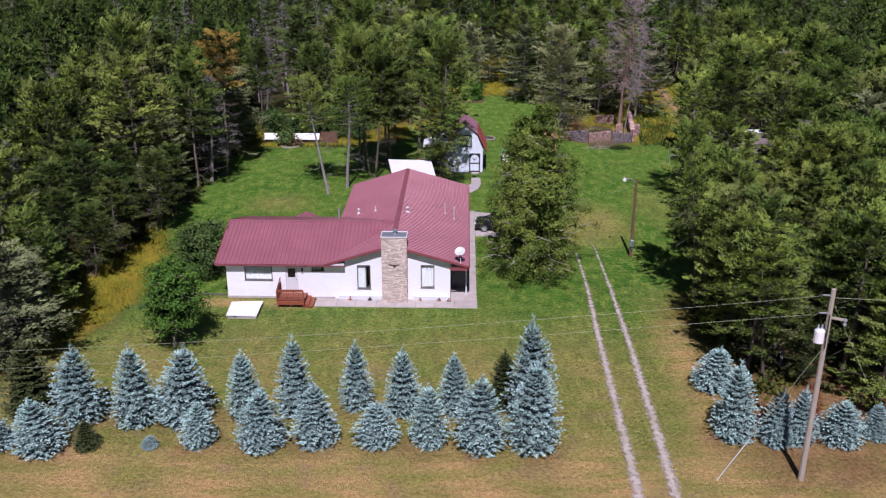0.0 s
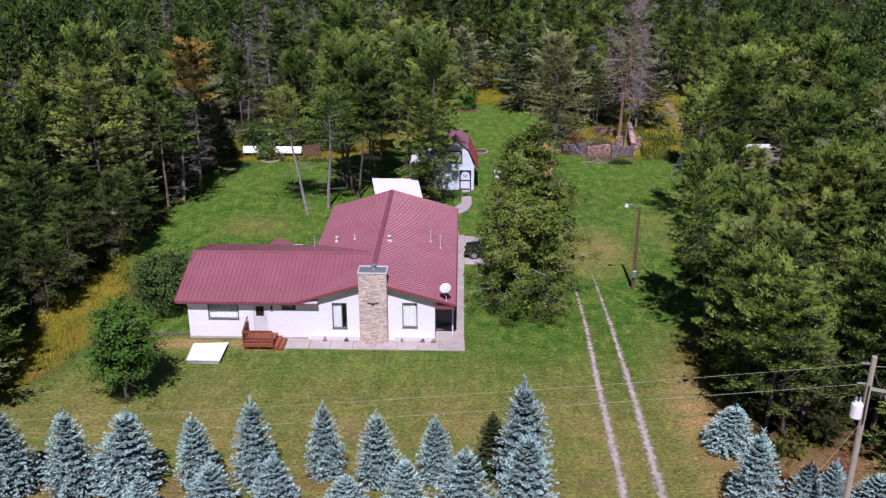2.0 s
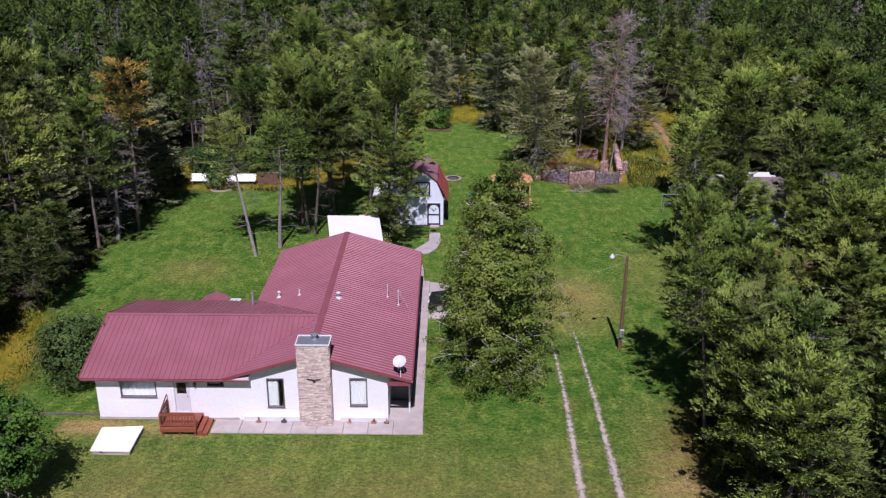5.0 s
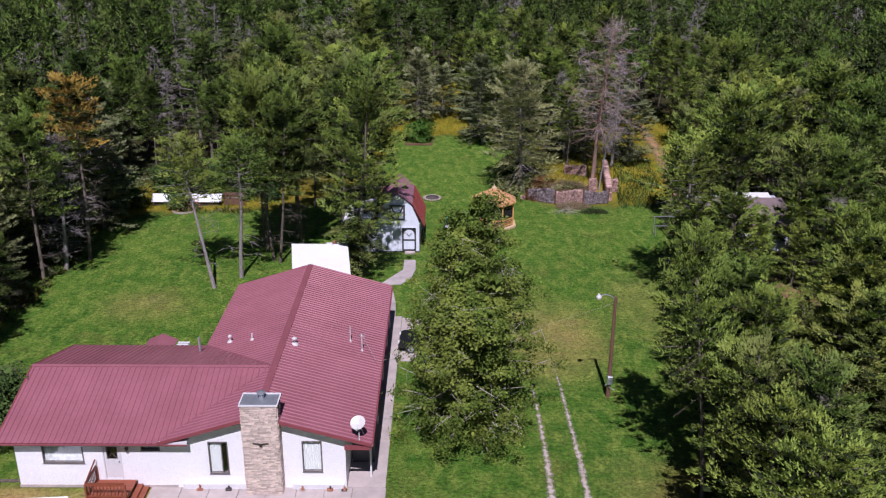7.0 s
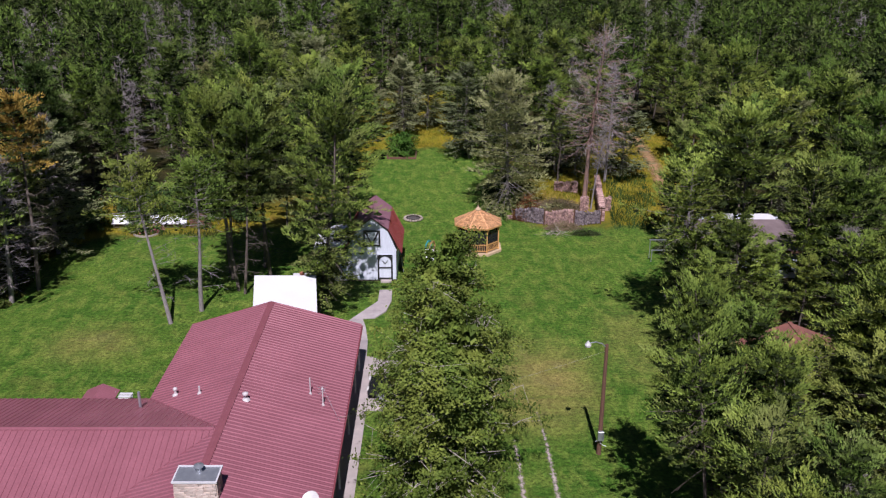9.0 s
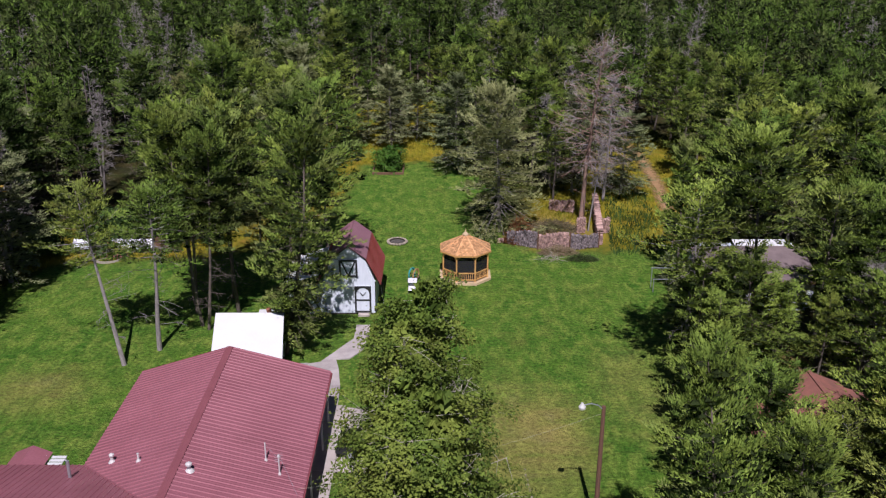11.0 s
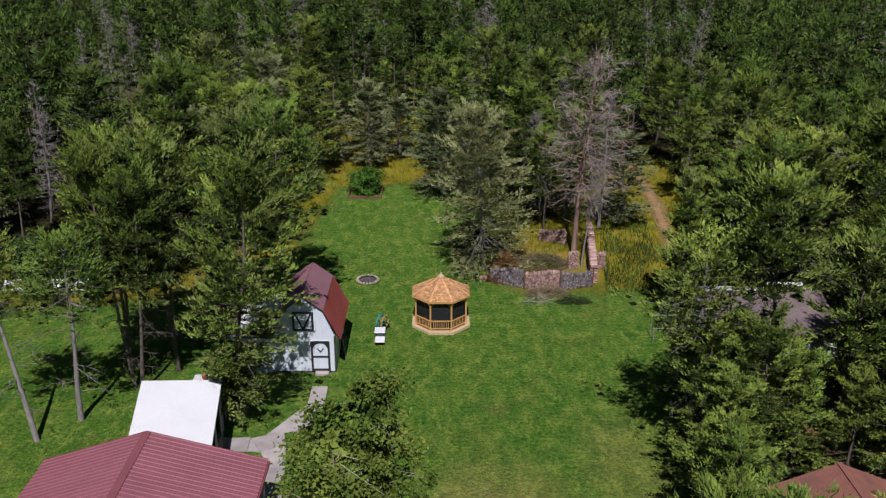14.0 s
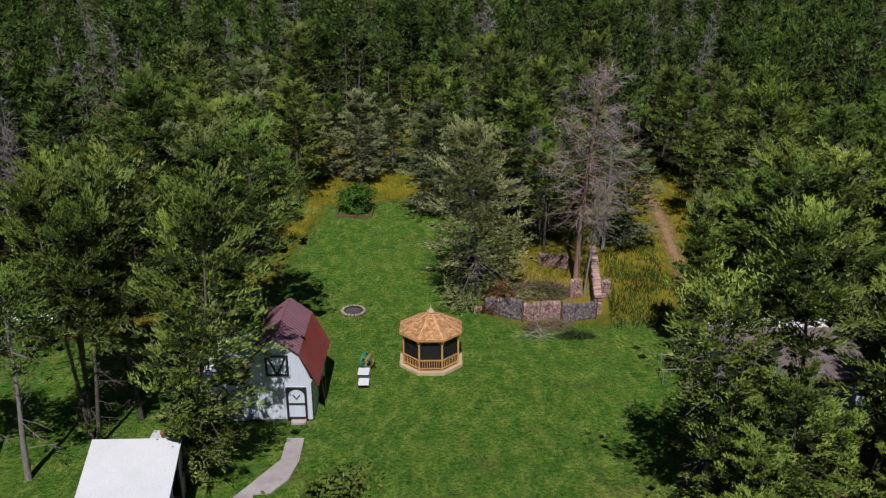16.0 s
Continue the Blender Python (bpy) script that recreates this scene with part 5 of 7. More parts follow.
for nm, args in (("wall", (-16.65, -16.45, 60.3, 69.3, 0, 2.85)), ("wall", (-16.45, -9.0, 69.1, 69.3, 0, 2.85)), ("wall", (-9.0, -8.8, 69.1, 78.4, 0, 2.85)),
                 ("wall", (-9.0, -0.2, 78.4, 78.6, 0, 2.85)), ("wall", (-0.4, -0.2, 60.3, 78.4, 0, 2.85))):
    part(nm, bx(*args), M_WHITE, house)
wg = bmesh.new()
prism(wg, [(59.9, 2.85), (69.5, 2.85), (WY, 4.3)], -16.65, -16.45, "x")
part("gable_wall", wg, M_WHITE, house)
ng = bmesh.new()
prism(ng, [(-9.0, 2.85), (-0.2, 2.85), (RX, 4.3)], 78.4, 78.6, "y")
part("gable_wall", ng, M_WHITE, house)
part("foundation", bx(-16.68, -8.7, FRONT_Y - 0.03, FRONT_Y, 0.0, 0.16), M_CONCRETE, house, "grey concrete footing")
part("interior_floor", bx(-16.4, -0.45, 60.35, 69.0, 0.3, 0.4), M_ROOM, house)
part("partition", bx(-16.4, -0.45, 62.6, 62.7, 0.4, 2.8), M_ROOM, house)


def window_at(x0, x1, z0, z1, curtain, mullion=False):
    w = thing("window", "", "")
    w.parent = house
    for k in ("label", "category"):
        if k in w:
            del w[k]
    fb = bmesh.new()
    f = 0.06
    for a in ((x0, x1, z0, z0 + f), (x0, x1, z1 - f, z1), (x0, x0 + f, z0 + f, z1 - f), (x1 - f, x1, z0 + f, z1 - f)):
        box(fb, a[0], a[1], FRONT_Y - 0.035, FRONT_Y + 0.12, a[2], a[3], 0.008)
    if mullion:
        box(fb, x0 + (x1 - x0) * 0.66, x0 + (x1 - x0) * 0.66 + 0.045, FRONT_Y - 0.02, FRONT_Y + 0.1, z0 + f, z1 - f)
    part("window_frame", fb, M_FRAME, w, "brown-grey window frame")
    part("window_sill", bx(x0 - 0.03, x1 + 0.03, FRONT_Y - 0.06, FRONT_Y - 0.036, z0 - 0.03, z0 + 0.01, 0.006), M_FRAME, w)
    g = part("pane", bx(x0 + f, x1 - f, FRONT_Y + 0.05, FRONT_Y + 0.056, z0 + f, z1 - f), M_GLASS, w)
    g.visible_shadow = False
    cb = bmesh.new()
    c0, c1 = x0 + f, x0 + f + (x1 - x0 - 2 * f) * curtain
    n = 40
    prev = None
    for i in range(n + 1):
        x = c0 + (c1 - c0) * i / n
        y = FRONT_Y + 0.13 + 0.018 * math.sin(i * 1.3)
        cur = (cb.verts.new((x, y, z0 + 0.02)), cb.verts.new((x, y, z1 - 0.02)))
        if prev:
            cb.faces.new((prev[0], cur[0], cur[1], prev[1]))
        prev = cur
    part("curtain", cb, M_CURTAIN, w, "drawn pale curtain")
    return w


window_at(*WINDOWS[0], 1.0)
window_at(*WINDOWS[1], 0.75)
window_at(*WINDOWS[2], 0.64, True)
window_at(*WINDOWS[3], 1.0)


def front_door():
    x0, x1, z0, z1 = DOOR
    d = new("door")
    d.parent = house
    fb = bmesh.new()
    for a in ((x0, x0 + 0.06, z0, z1), (x1 - 0.06, x1, z0, z1), (x0 + 0.06, x1 - 0.06, z1 - 0.06, z1)):
        box(fb, a[0], a[1], FRONT_Y - 0.03, FRONT_Y + 0.12, a[2], a[3], 0.006)
    part("door_frame", fb, M_TRIMWHITE, d)
    lb = bmesh.new()
    a, b, c, e = x0 + 0.22, x1 - 0.22, z0 + 1.12, z1 - 0.16
    for q in ((x0 + 0.065, a, z0 + 0.01, z1 - 0.065), (b, x1 - 0.065, z0 + 0.01, z1 - 0.065), (a, b, z0 + 0.01, c), (a, b, e, z1 - 0.065)):
        box(lb, q[0], q[1], FRONT_Y + 0.02, FRONT_Y + 0.065, q[2], q[3])
    bmesh.ops.remove_doubles(lb, verts=lb.verts[:], dist=0.0005)
    part("door_leaf", lb, M_TRIMWHITE, d, "white door with a glazed upper half")
    part("pane", bx(a, b, FRONT_Y + 0.035, FRONT_Y + 0.042, c, e), M_GLASS, d)
    lat = bmesh.new()
    beam(lat, (a, FRONT_Y + 0.02, c), (b, FRONT_Y + 0.02, e), 0.022)
    beam(lat, (a, FRONT_Y + 0.02, e), (b, FRONT_Y + 0.02, c), 0.022)
    box(lat, a - 0.03, a, FRONT_Y + 0.005, FRONT_Y + 0.02, c, e)
    box(lat, b, b + 0.03, FRONT_Y + 0.005, FRONT_Y + 0.02, c, e)
    part("glazing_bars", lat, M_FRAME, d, "crossed glazing bars")
    part("door_handle", lathe(bmesh.new(), [(0.03, 0), (0.035, 0.02), (0.015, 0.05)], 10, (x1 - 0.14, FRONT_Y - 0.01, z0 + 0.95)), M_IRON, d)


front_door()
lan = new("wall_lantern")
lan.parent = house
part("bracket", bx(-11.06, -11.0, FRONT_Y - 0.12, FRONT_Y, 2.42, 2.46), M_IRON, lan)
part("lantern_body", lathe(bmesh.new(), [(0.03, 0), (0.07, 0.05), (0.09, 0.2), (0.05, 0.26), (0.01, 0.3)], 8, (-11.03, FRONT_Y - 0.13, 2.2)), M_IRON, lan, "black wall lantern by the door")


# roofs
def roof_deck(pts, thick, name="roof", material=M_ROOF_TRIM):
    """A sloping slab from its top corners."""
    bm = bmesh.new()
    hi = [bm.verts.new(p) for p in pts]
    lo = [bm.verts.new((p[0], p[1], p[2] - thick)) for p in pts]
    n = len(pts)
    bm.faces.new(hi)
    bm.faces.new(lo[::-1])
    for i in range(n):
        bm.faces.new((hi[i], lo[i], lo[(i + 1) % n], hi[(i + 1) % n]))
    bmesh.ops.recalc_face_normals(bm, faces=bm.faces[:])
    return part(name, bm, material, house, "dark red metal roof")


def panels(parent, e0, along, up, n_sheet, cuts=(), width=0.9, ribs=3, lift=0.012, material=M_ROOF):
    """Ribbed sheets laid side by side from the eave corner e0; each is a piece. cuts: planes (point, normal), the normal's side goes."""
    e0, along, up = Vector(e0), Vector(along).normalized(), Vector(up)
    nrm = along.cross(up).normalized()
    if nrm.z < 0:
        nrm = -nrm
    prof = [(0.0, 0.0)]
    for r in range(ribs):
        c = width * (r + 0.5) / ribs
        prof += [(c - 0.036, 0.0), (c - 0.016, 0.034), (c + 0.016, 0.034), (c + 0.036, 0.0)]
    prof.append((width, 0.0))
    for i in range(n_sheet):
        bm = bmesh.new()
        rows = []
        for k in range(2):
            rows.append([bm.verts.new(e0 + along * (i * width + a) + up * k + nrm * (lift + h)) for a, h in prof])
        for j in range(len(prof) - 1):
            bm.faces.new((rows[0][j], rows[0][j + 1], rows[1][j + 1], rows[1][j]))
        for co, no in cuts:
            bmesh.ops.bisect_plane(bm, geom=bm.verts[:] + bm.edges[:] + bm.faces[:], plane_co=co, plane_no=no, clear_outer=True)
        if bm.faces:
            bm.normal_update()
            if sum(f.normal.z for f in bm.faces) < 0:
                bmesh.ops.reverse_faces(bm, faces=bm.faces[:])
            part("roof_panel", bm, material, parent)
        else:
            bm.free()


LO = EAVE - 0.01
east = roof_deck([(EAST_EAVE, Y0, EAVE), (EAST_EAVE, Y1, EAVE), (RX, Y1, RIDGE), (RX, Y0, RIDGE)], 0.16)
panels(east, (EAST_EAVE + 0.03, Y0, LO), (0, 1, 0), (RX - EAST_EAVE - 0.03, 0, RIDGE - EAVE + 0.01), 22, [((0, Y1, 0), (0, 1, 0))])
vdir = Vector((RX - WEST_EAVE, WY - Y0, 0))
vs = Vector((vdir.y, -vdir.x, 0)).normalized()         # away from the wing, southern valley
vn = Vector(((WYN - WY), (RX - WEST_EAVE), 0)).normalized()
west_a = roof_deck([(WEST_EAVE, Y0, EAVE), (RX, Y0, RIDGE), (RX, WY, RIDGE)], 0.16)
panels(west_a, (RX, Y0, RIDGE), (0, 1, 0), (WEST_EAVE - RX, 0, EAVE - RIDGE), 6, [((WEST_EAVE, Y0, 0), -vs)])
west_b = roof_deck([(WEST_EAVE, WYN, EAVE), (RX, WY, RIDGE), (RX, Y1, RIDGE), (WEST_EAVE, Y1, EAVE)], 0.16)
panels(west_b, (WEST_EAVE - 0.03, WY, LO), (0, 1, 0), (RX - WEST_EAVE + 0.03, 0, RIDGE - EAVE + 0.01), 16, [((RX, WY, 0), -vn), ((0, Y1, 0), (0, 1, 0))])
wing_s = roof_deck([(WX, Y0, EAVE), (WEST_EAVE, Y0, EAVE), (RX, WY, RIDGE), (WX, WY, RIDGE)], 0.16)
panels(wing_s, (WX, Y0 - 0.03, LO), (1, 0, 0), (0, WY - Y0 + 0.03, RIDGE - EAVE + 0.01), 15, [((WEST_EAVE, Y0, 0), vs)])
wing_n = roof_deck([(WX, WYN, EAVE), (WX, WY, RIDGE), (RX, WY, RIDGE), (WEST_EAVE, WYN, EAVE)], 0.16)
panels(wing_n, (WX, WYN + 0.03, LO), (1, 0, 0), (0, WY - WYN - 0.03, RIDGE - EAVE + 0.01), 15, [((RX, WY, 0), vn)])


def cap(a, b, name, w=0.34, material=M_ROOF_TRIM, dz=0.05):
    """A folded ridge cap."""
    a, b = Vector(a), Vector(b)
    d = (b - a).normalized()
    s = Vector((d.y, -d.x, 0)).normalized()
    bm = bmesh.new()
    rows = []
    for p in (a, b):
        rows.append([bm.verts.new(p + s * o + Vector((0, 0, z + dz))) for o, z in ((-w / 2, -0.055), (-w / 2, -0.035), (0, 0.012), (w / 2, -0.035), (w / 2, -0.055))])
    for j in range(4):
        bm.faces.new((rows[0][j], rows[0][j + 1], rows[1][j + 1], rows[1][j]))
    for r in rows:
        bm.faces.new(r)
    bmesh.ops.recalc_face_normals(bm, faces=bm.faces[:])
    return part(name, bm, material, house)


M_ROOF_CAP = surface("ridge_cap_metal", (0.26, 0.085, 0.105), (0.23, 0.075, 0.092), 1.0, 0.45, 0.0, 20, relief=0.03)
cap((RX, Y0 - 0.02, RIDGE), (RX, Y1 + 0.02, RIDGE), "ridge_cap", 0.38, M_ROOF_CAP)
cap((WX - 0.02, WY, RIDGE), (RX - 0.26, WY, RIDGE), "ridge_cap", 0.3, M_ROOF)
for (p, q) in (((WEST_EAVE, Y0, EAVE + 0.02), (RX, WY, RIDGE + 0.02)), ((WEST_EAVE, WYN, EAVE + 0.02), (RX, WY, RIDGE + 0.02))):
    vb = bmesh.new()
    beam(vb, p, q, 0.06, 0.05)
    part("valley_flashing", vb, M_ROOF, house)
for a, b in (((WX, Y0 - 0.05, EAVE - 0.02), (WEST_EAVE + 1.5, Y0 - 0.05, EAVE - 0.02)),):
    fb = bmesh.new()
    box(fb, a[0], b[0], Y0 - 0.055, Y0 - 0.002, EAVE - 0.13, EAVE - 0.055, 0.005)
    part("fascia", fb, M_ROOF_TRIM, house, "dark red fascia board under the eave")
part("soffit", bx(WX + 0.05, WEST_EAVE + 1.5, Y0, FRONT_Y, EAVE - 0.19, EAVE - 0.165), M_TRIMWHITE, house)
part("eave_return", bx(WEST_EAVE + 0.1, WEST_EAVE + 1.5, Y0 + 0.02, FRONT_Y - 0.01, EAVE - 0.16, EAVE + 0.06, 0.005), M_TRIMWHITE, house)
for p, q in (((RX, Y0 - 0.03, RIDGE - 0.04), (EAST_EAVE, Y0 - 0.03, EAVE - 0.05)), ((RX, Y0 - 0.03, RIDGE - 0.04), (WEST_EAVE + 0.05, Y0 - 0.03, EAVE - 0.03)), ((WX - 0.03, Y0, EAVE - 0.04), (WX - 0.03, WY, RIDGE - 0.04)),
             ((RX, Y1 + 0.03, RIDGE - 0.04), (EAST_EAVE, Y1 + 0.03, EAVE - 0.05)), ((RX, Y1 + 0.03, RIDGE - 0.04), (WEST_EAVE, Y1 + 0.03, EAVE - 0.05)), ((WX - 0.03, WYN, EAVE - 0.04), (WX - 0.03, WY, RIDGE - 0.04))):
    rb = bmesh.new()
    beam(rb, p, q, 0.05, 0.16)
    part("rake_trim", rb, M_ROOF_TRIM, house, "dark red barge trim")
gut = bmesh.new()
box(gut, EAST_EAVE - 0.01, EAST_EAVE + 0.11, Y0, Y1, EAVE - 0.17, EAVE - 0.05, 0.01)
part("gutter", gut, M_ROOF_TRIM, house)
part("porch_fascia", bx(-0.2, EAST_EAVE - 0.02, Y0 + 0.02, Y0 + 0.1, EAVE - 0.36, EAVE - 0.14), M_ROOF_TRIM, house, "dark red fascia over the side porch")
# near-black sheet added to stand in for the porch's shade
part("porch_shade_panel", bx(-0.1, EAST_EAVE - 0.05, 62.3, 62.36, 0.05, 2.7), surface("porch_shade_tone", (0.045, 0.05, 0.055), (0.06, 0.065, 0.07), 2, 0.4), house, "dark panel standing in for the shade of the side porch")
for y in (61.0, 66, 71, 75.5, 78.2):
    part("porch_post", bx(EAST_EAVE - 0.2, EAST_EAVE - 0.1, y, y + 0.1, 0.0, 2.78, 0.01), M_TRIMWHITE, house)

# roof fittings
def vent(x, y, h, r, capped, leaning=0.0):
    z = RIDGE - (x - RX) * 0.2808 if x > RX else RIDGE - (RX - x) * 0.31
    if x < -9 or (x < RX and y < 69):
        z = min(z, 99)
    v = new("vent_pipe")
    v.parent = house
    v.location = (x, y, z)
    v.rotation_euler = (0, leaning, 0)
    part("pipe", lathe(bmesh.new(), [(r, -0.1), (r, h)], 10), M_PIPE if r < 0.08 else M_LEAD, v)
    part("flashing", lathe(bmesh.new(), [(r * 2.6, -0.02), (r * 2.2, 0.03), (r * 1.1, 0.12)], 12), M_PIPE, v)
    if capped:
        part("cap", lathe(bmesh.new(), [(r * 1.0, h), (r * 1.7, h + 0.03), (r * 1.7, h + 0.10), (r * 0.5, h + 0.17)], 12), M_PIPE, v)


vent(-7.9, 69.6, 0.3, 0.07, True)
vent(-6.45, 69.0, 0.42, 0.05, False)
vent(-3.75, 67.6, 0.28, 0.09, True)
vent(-0.8, 69.6, 0.95, 0.035, False)
vent(-0.05, 68.8, 0.9, 0.035, True)
v9 = bmesh.new()
lathe(v9, [(0.075, 0), (0.075, 0.95)], 10, (-9.35, 68.3, 3.35))
part("vent_pipe", v9, M_LEAD, house, "galvanised stove pipe")
ant = bmesh.new()
beam(ant, (-0.8, 69.6, 4.35), (-0.05, 68.8, 4.05), 0.012, sides=5)
beam(ant, (-0.05, 68.8, 4.35), (0.95, 67.4, 3.1), 0.012, sides=5)
for k in range(4):
    beam(ant, (-0.25, 68.7 - 0.0, 3.95 + 0.12 * k), (0.15, 68.9, 3.95 + 0.12 * k), 0.014, sides=5)
part("aerial", ant, M_LEAD, house, "thin wire aerial")

# chimney
CX0, CX1, CY0, CY1, CTOP = -5.12, -3.35, 59.5, 60.1, 5.2
chimney = new("chimney")
chimney.parent = house
tagged(chimney, "pale brown stone chimney against the gable")
part("core", bx(CX0 + 0.02, CX1 - 0.02, CY0 + 0.03, CY1 + 0.5, 0.0, CTOP - 0.12), M_MORTAR, chimney)
capb, rimb = bmesh.new(), bmesh.new()
box(capb, CX0 - 0.03, CX1 + 0.03, CY0 - 0.03, CY1 + 0.53, CTOP - 0.12, CTOP - 0.06, 0.01)
for a in ((CX0 - 0.06, CX1 + 0.06, CY0 - 0.06, CY0 + 0.0), (CX0 - 0.06, CX1 + 0.06, CY1 + 0.5, CY1 + 0.56), (CX0 - 0.06, CX0, CY0, CY1 + 0.5), (CX1, CX1 + 0.06, CY0, CY1 + 0.5)):
    box(rimb, a[0], a[1], a[2], a[3], CTOP - 0.10, CTOP - 0.02)
part("cap_rim", rimb, M_TRIMWHITE, chimney, "white metal rim")
part("chimney_cap", capb, M_LEAD, chimney, "grey metal chimney cover")
part("flue", lathe(bmesh.new(), [(0.13, 0), (0.13, 0.26), (0.22, 0.28), (0.22, 0.33), (0.02, 0.4)], 12, (-4.2, 60.25, CTOP - 0.08)), M_LEAD, chimney)
part("wall_ornament", beam(beam(beam(bmesh.new(), (-4.62, CY0 - 0.05, 3.05), (-4.3, CY0 - 0.05, 3.0), 0.05), (-4.3, CY0 - 0.05, 2.95), (-4.15, CY0 - 0.05, 2.95), 0.11), (-4.15, CY0 - 0.05, 3.0), (-3.85, CY0 - 0.05, 3.06), 0.05), M_IRON, chimney, "dark iron spread-wing ornament")


# ---- patio and walks ----
def slab_run(name, label, quads, z=0.03, thick=0.1, material=None):
    s = thing(name, label, "pavement", kind="structure")
    for q in quads:
        bm = bmesh.new()
        prism(bm, q, z - thick, z)
        part("slab", bm, material or M_CONCRETE, s)
    return s


cut = [-8.5, -7.1, -5.6, -4.2, -2.7, -1.3, 0.1, 1.8]
slab_run("pavement", "pale pinkish concrete slabs along the house front", [[(a + 0.012, 58.75), (b - 0.012, 58.75), (b - 0.012, 60.09), (a + 0.012, 60.09)] for a, b in zip([-10.05] + cut[:-1], cut)])
side = [60.1, 62.3, 64.5, 66.8, 69.1, 71.4, 73.7, 76, 78.3, 80.2]
slab_run("pavement", "concrete walk along the east side of the house", [[(-0.18, a + 0.012), (1.75, a + 0.012), (1.75, b - 0.012), (-0.18, b - 0.012)] for a, b in zip(side, side[1:])])
slab_run("pavement", "concrete apron under the parked car", [[(1.78, 73.6), (4.9, 73.4), (4.9, 77.2), (1.78, 77.2)], [(1.78, 77.22), (4.6, 77.22), (3.4, 79.6), (1.78, 80.0)]], 0.025)
slab_run("pavement", "curved concrete footpath to the shed door", [[(0.1, 80.2), (1.3, 80.2), (1.2, 82.5), (0.25, 82.5)], [(0.25, 82.52), (1.2, 82.52), (0.9, 84.6), (-0.35, 84.0)], [(-0.4, 84.0), (0.9, 84.62), (0.6, 85.9), (-1.1, 85.3)],
          [(-1.1, 84.1), (-0.42, 84.0), (-1.12, 85.3)], [(-2.4, 84.0), (-1.12, 84.1), (-1.14, 85.4), (-2.4, 85.3)], [(-0.35, 85.6), (0.62, 85.92), (1.45, 86.0), (2.2, 87.18), (0.6, 87.28)], [(0.6, 87.3), (2.2, 87.2), (2.5, 88.88), (1.5, 88.88)], [(1.5, 88.9), (2.5, 88.9), (2.45, 90.95), (1.5, 90.95)]], 0.03, 0.1, M_PATH)
slab_run("pavement", "concrete pad under the white canopy", [[(-6.2, 80.6), (-2.0, 80.2), (-2.4, 85.4), (-6.9, 85.8)]], 0.03)

# ---- deck with railing ----
deck = thing("wooden_deck", "reddish stained wooden deck with railing at the front door", "deck")
DX0, DX1, DY0, DY1, DZ = -12.72, -10.72, 58.45, 60.05, 0.5
for x in (DX0 + 0.05, (DX0 + DX1) / 2, DX1 - 0.12):
    for y in (DY0 + 0.02, DY1 - 0.12):
        part("leg", bx(x, x + 0.09, y, y + 0.09, 0.0, DZ - 0.04), M_DECK, deck)
part("skirt", bx(DX0, DX1, DY0 - 0.03, DY0 - 0.002, DZ - 0.26, DZ - 0.03, 0.005), M_DECK, deck)
for i in range(11):
    y = DY0 + i * 0.146
    part("board", bx(DX0, DX1, y, y + 0.134, DZ - 0.038, DZ, 0.004), M_DECK, deck)
for i, (dx, dz) in enumerate(((0.0, 0.3), (0.28, 0.15))):
    part("step", bx(DX1 + 0.02 + dx, DX1 + 0.3 + dx, DY0 + 0.05, DY1 - 0.05, 0.0, dz, 0.006), M_DECK, deck)
rail_posts = [(DX0 + 0.04, DY0 + 0.04), (DX0 + 0.04, DY1 - 0.06), (DX1 - 0.05, DY0 + 0.04)]
for x, y in rail_posts:
    part("post", bx(x - 0.045, x + 0.045, y - 0.045, y + 0.045, DZ, DZ + 0.82, 0.006), M_DECK, deck)
for (a, b) in ((rail_posts[0], rail_posts[2]), (rail_posts[0], rail_posts[1])):
    for z in (DZ + 0.12, DZ + 0.78):
        part("rail", beam(bmesh.new(), (a[0], a[1], z), (b[0], b[1], z), 0.05, 0.09), M_DECK, deck)
    n = 11 if a[1] == b[1] else 9
    for i in range(1, n):
        t = i / n
        x, y = a[0] + (b[0] - a[0]) * t, a[1] + (b[1] - a[1]) * t
        part("baluster", bx(x - 0.02, x + 0.02, y - 0.02, y + 0.02, DZ + 0.1, DZ + 0.76), M_DECK, deck)
    part("top_rail", beam(bmesh.new(), (a[0], a[1], DZ + 0.84), (b[0], b[1], DZ + 0.84), 0.04, 0.14), M_DECK, deck)
beam_b = beam(bmesh.new(), (DX0 + 0.04, DY0 + 0.04, DZ + 0.8), (DX0 + 0.04, DY1 - 0.06, DZ + 1.2), 0.05, 0.09)
part("sloping_rail", beam_b, M_DECK, deck)

hatch = thing("hatch_cover", "flat white painted cover lying on the front lawn", "cover")
hb = bmesh.new()
prism(hb, [(-15.86, 56.62), (-13.83, 56.56), (-13.87, 58.92), (-16.02, 58.74)], -0.03, 0.2)
part("base", hb, M_CONCRETE, hatch, "grey concrete rim")
hb = bmesh.new()
prism(hb, [(-15.92, 56.56), (-13.77, 56.50), (-13.81, 58.98), (-16.08, 58.80)], 0.2, 0.27)
part("lid", hb, M_WHITE_METAL, hatch)
part("handle", beam(bmesh.new(), (-15.4, 56.53, 0.2), (-15.25, 56.53, 0.2), 0.04), M_IRON, hatch)
edging = tagged(part("timber_edging", bx(-22.5, -16.9, 60.5, 60.62, -0.03, 0.1, 0.01), M_BARK), "low weathered timber edging beside the house", "edging")


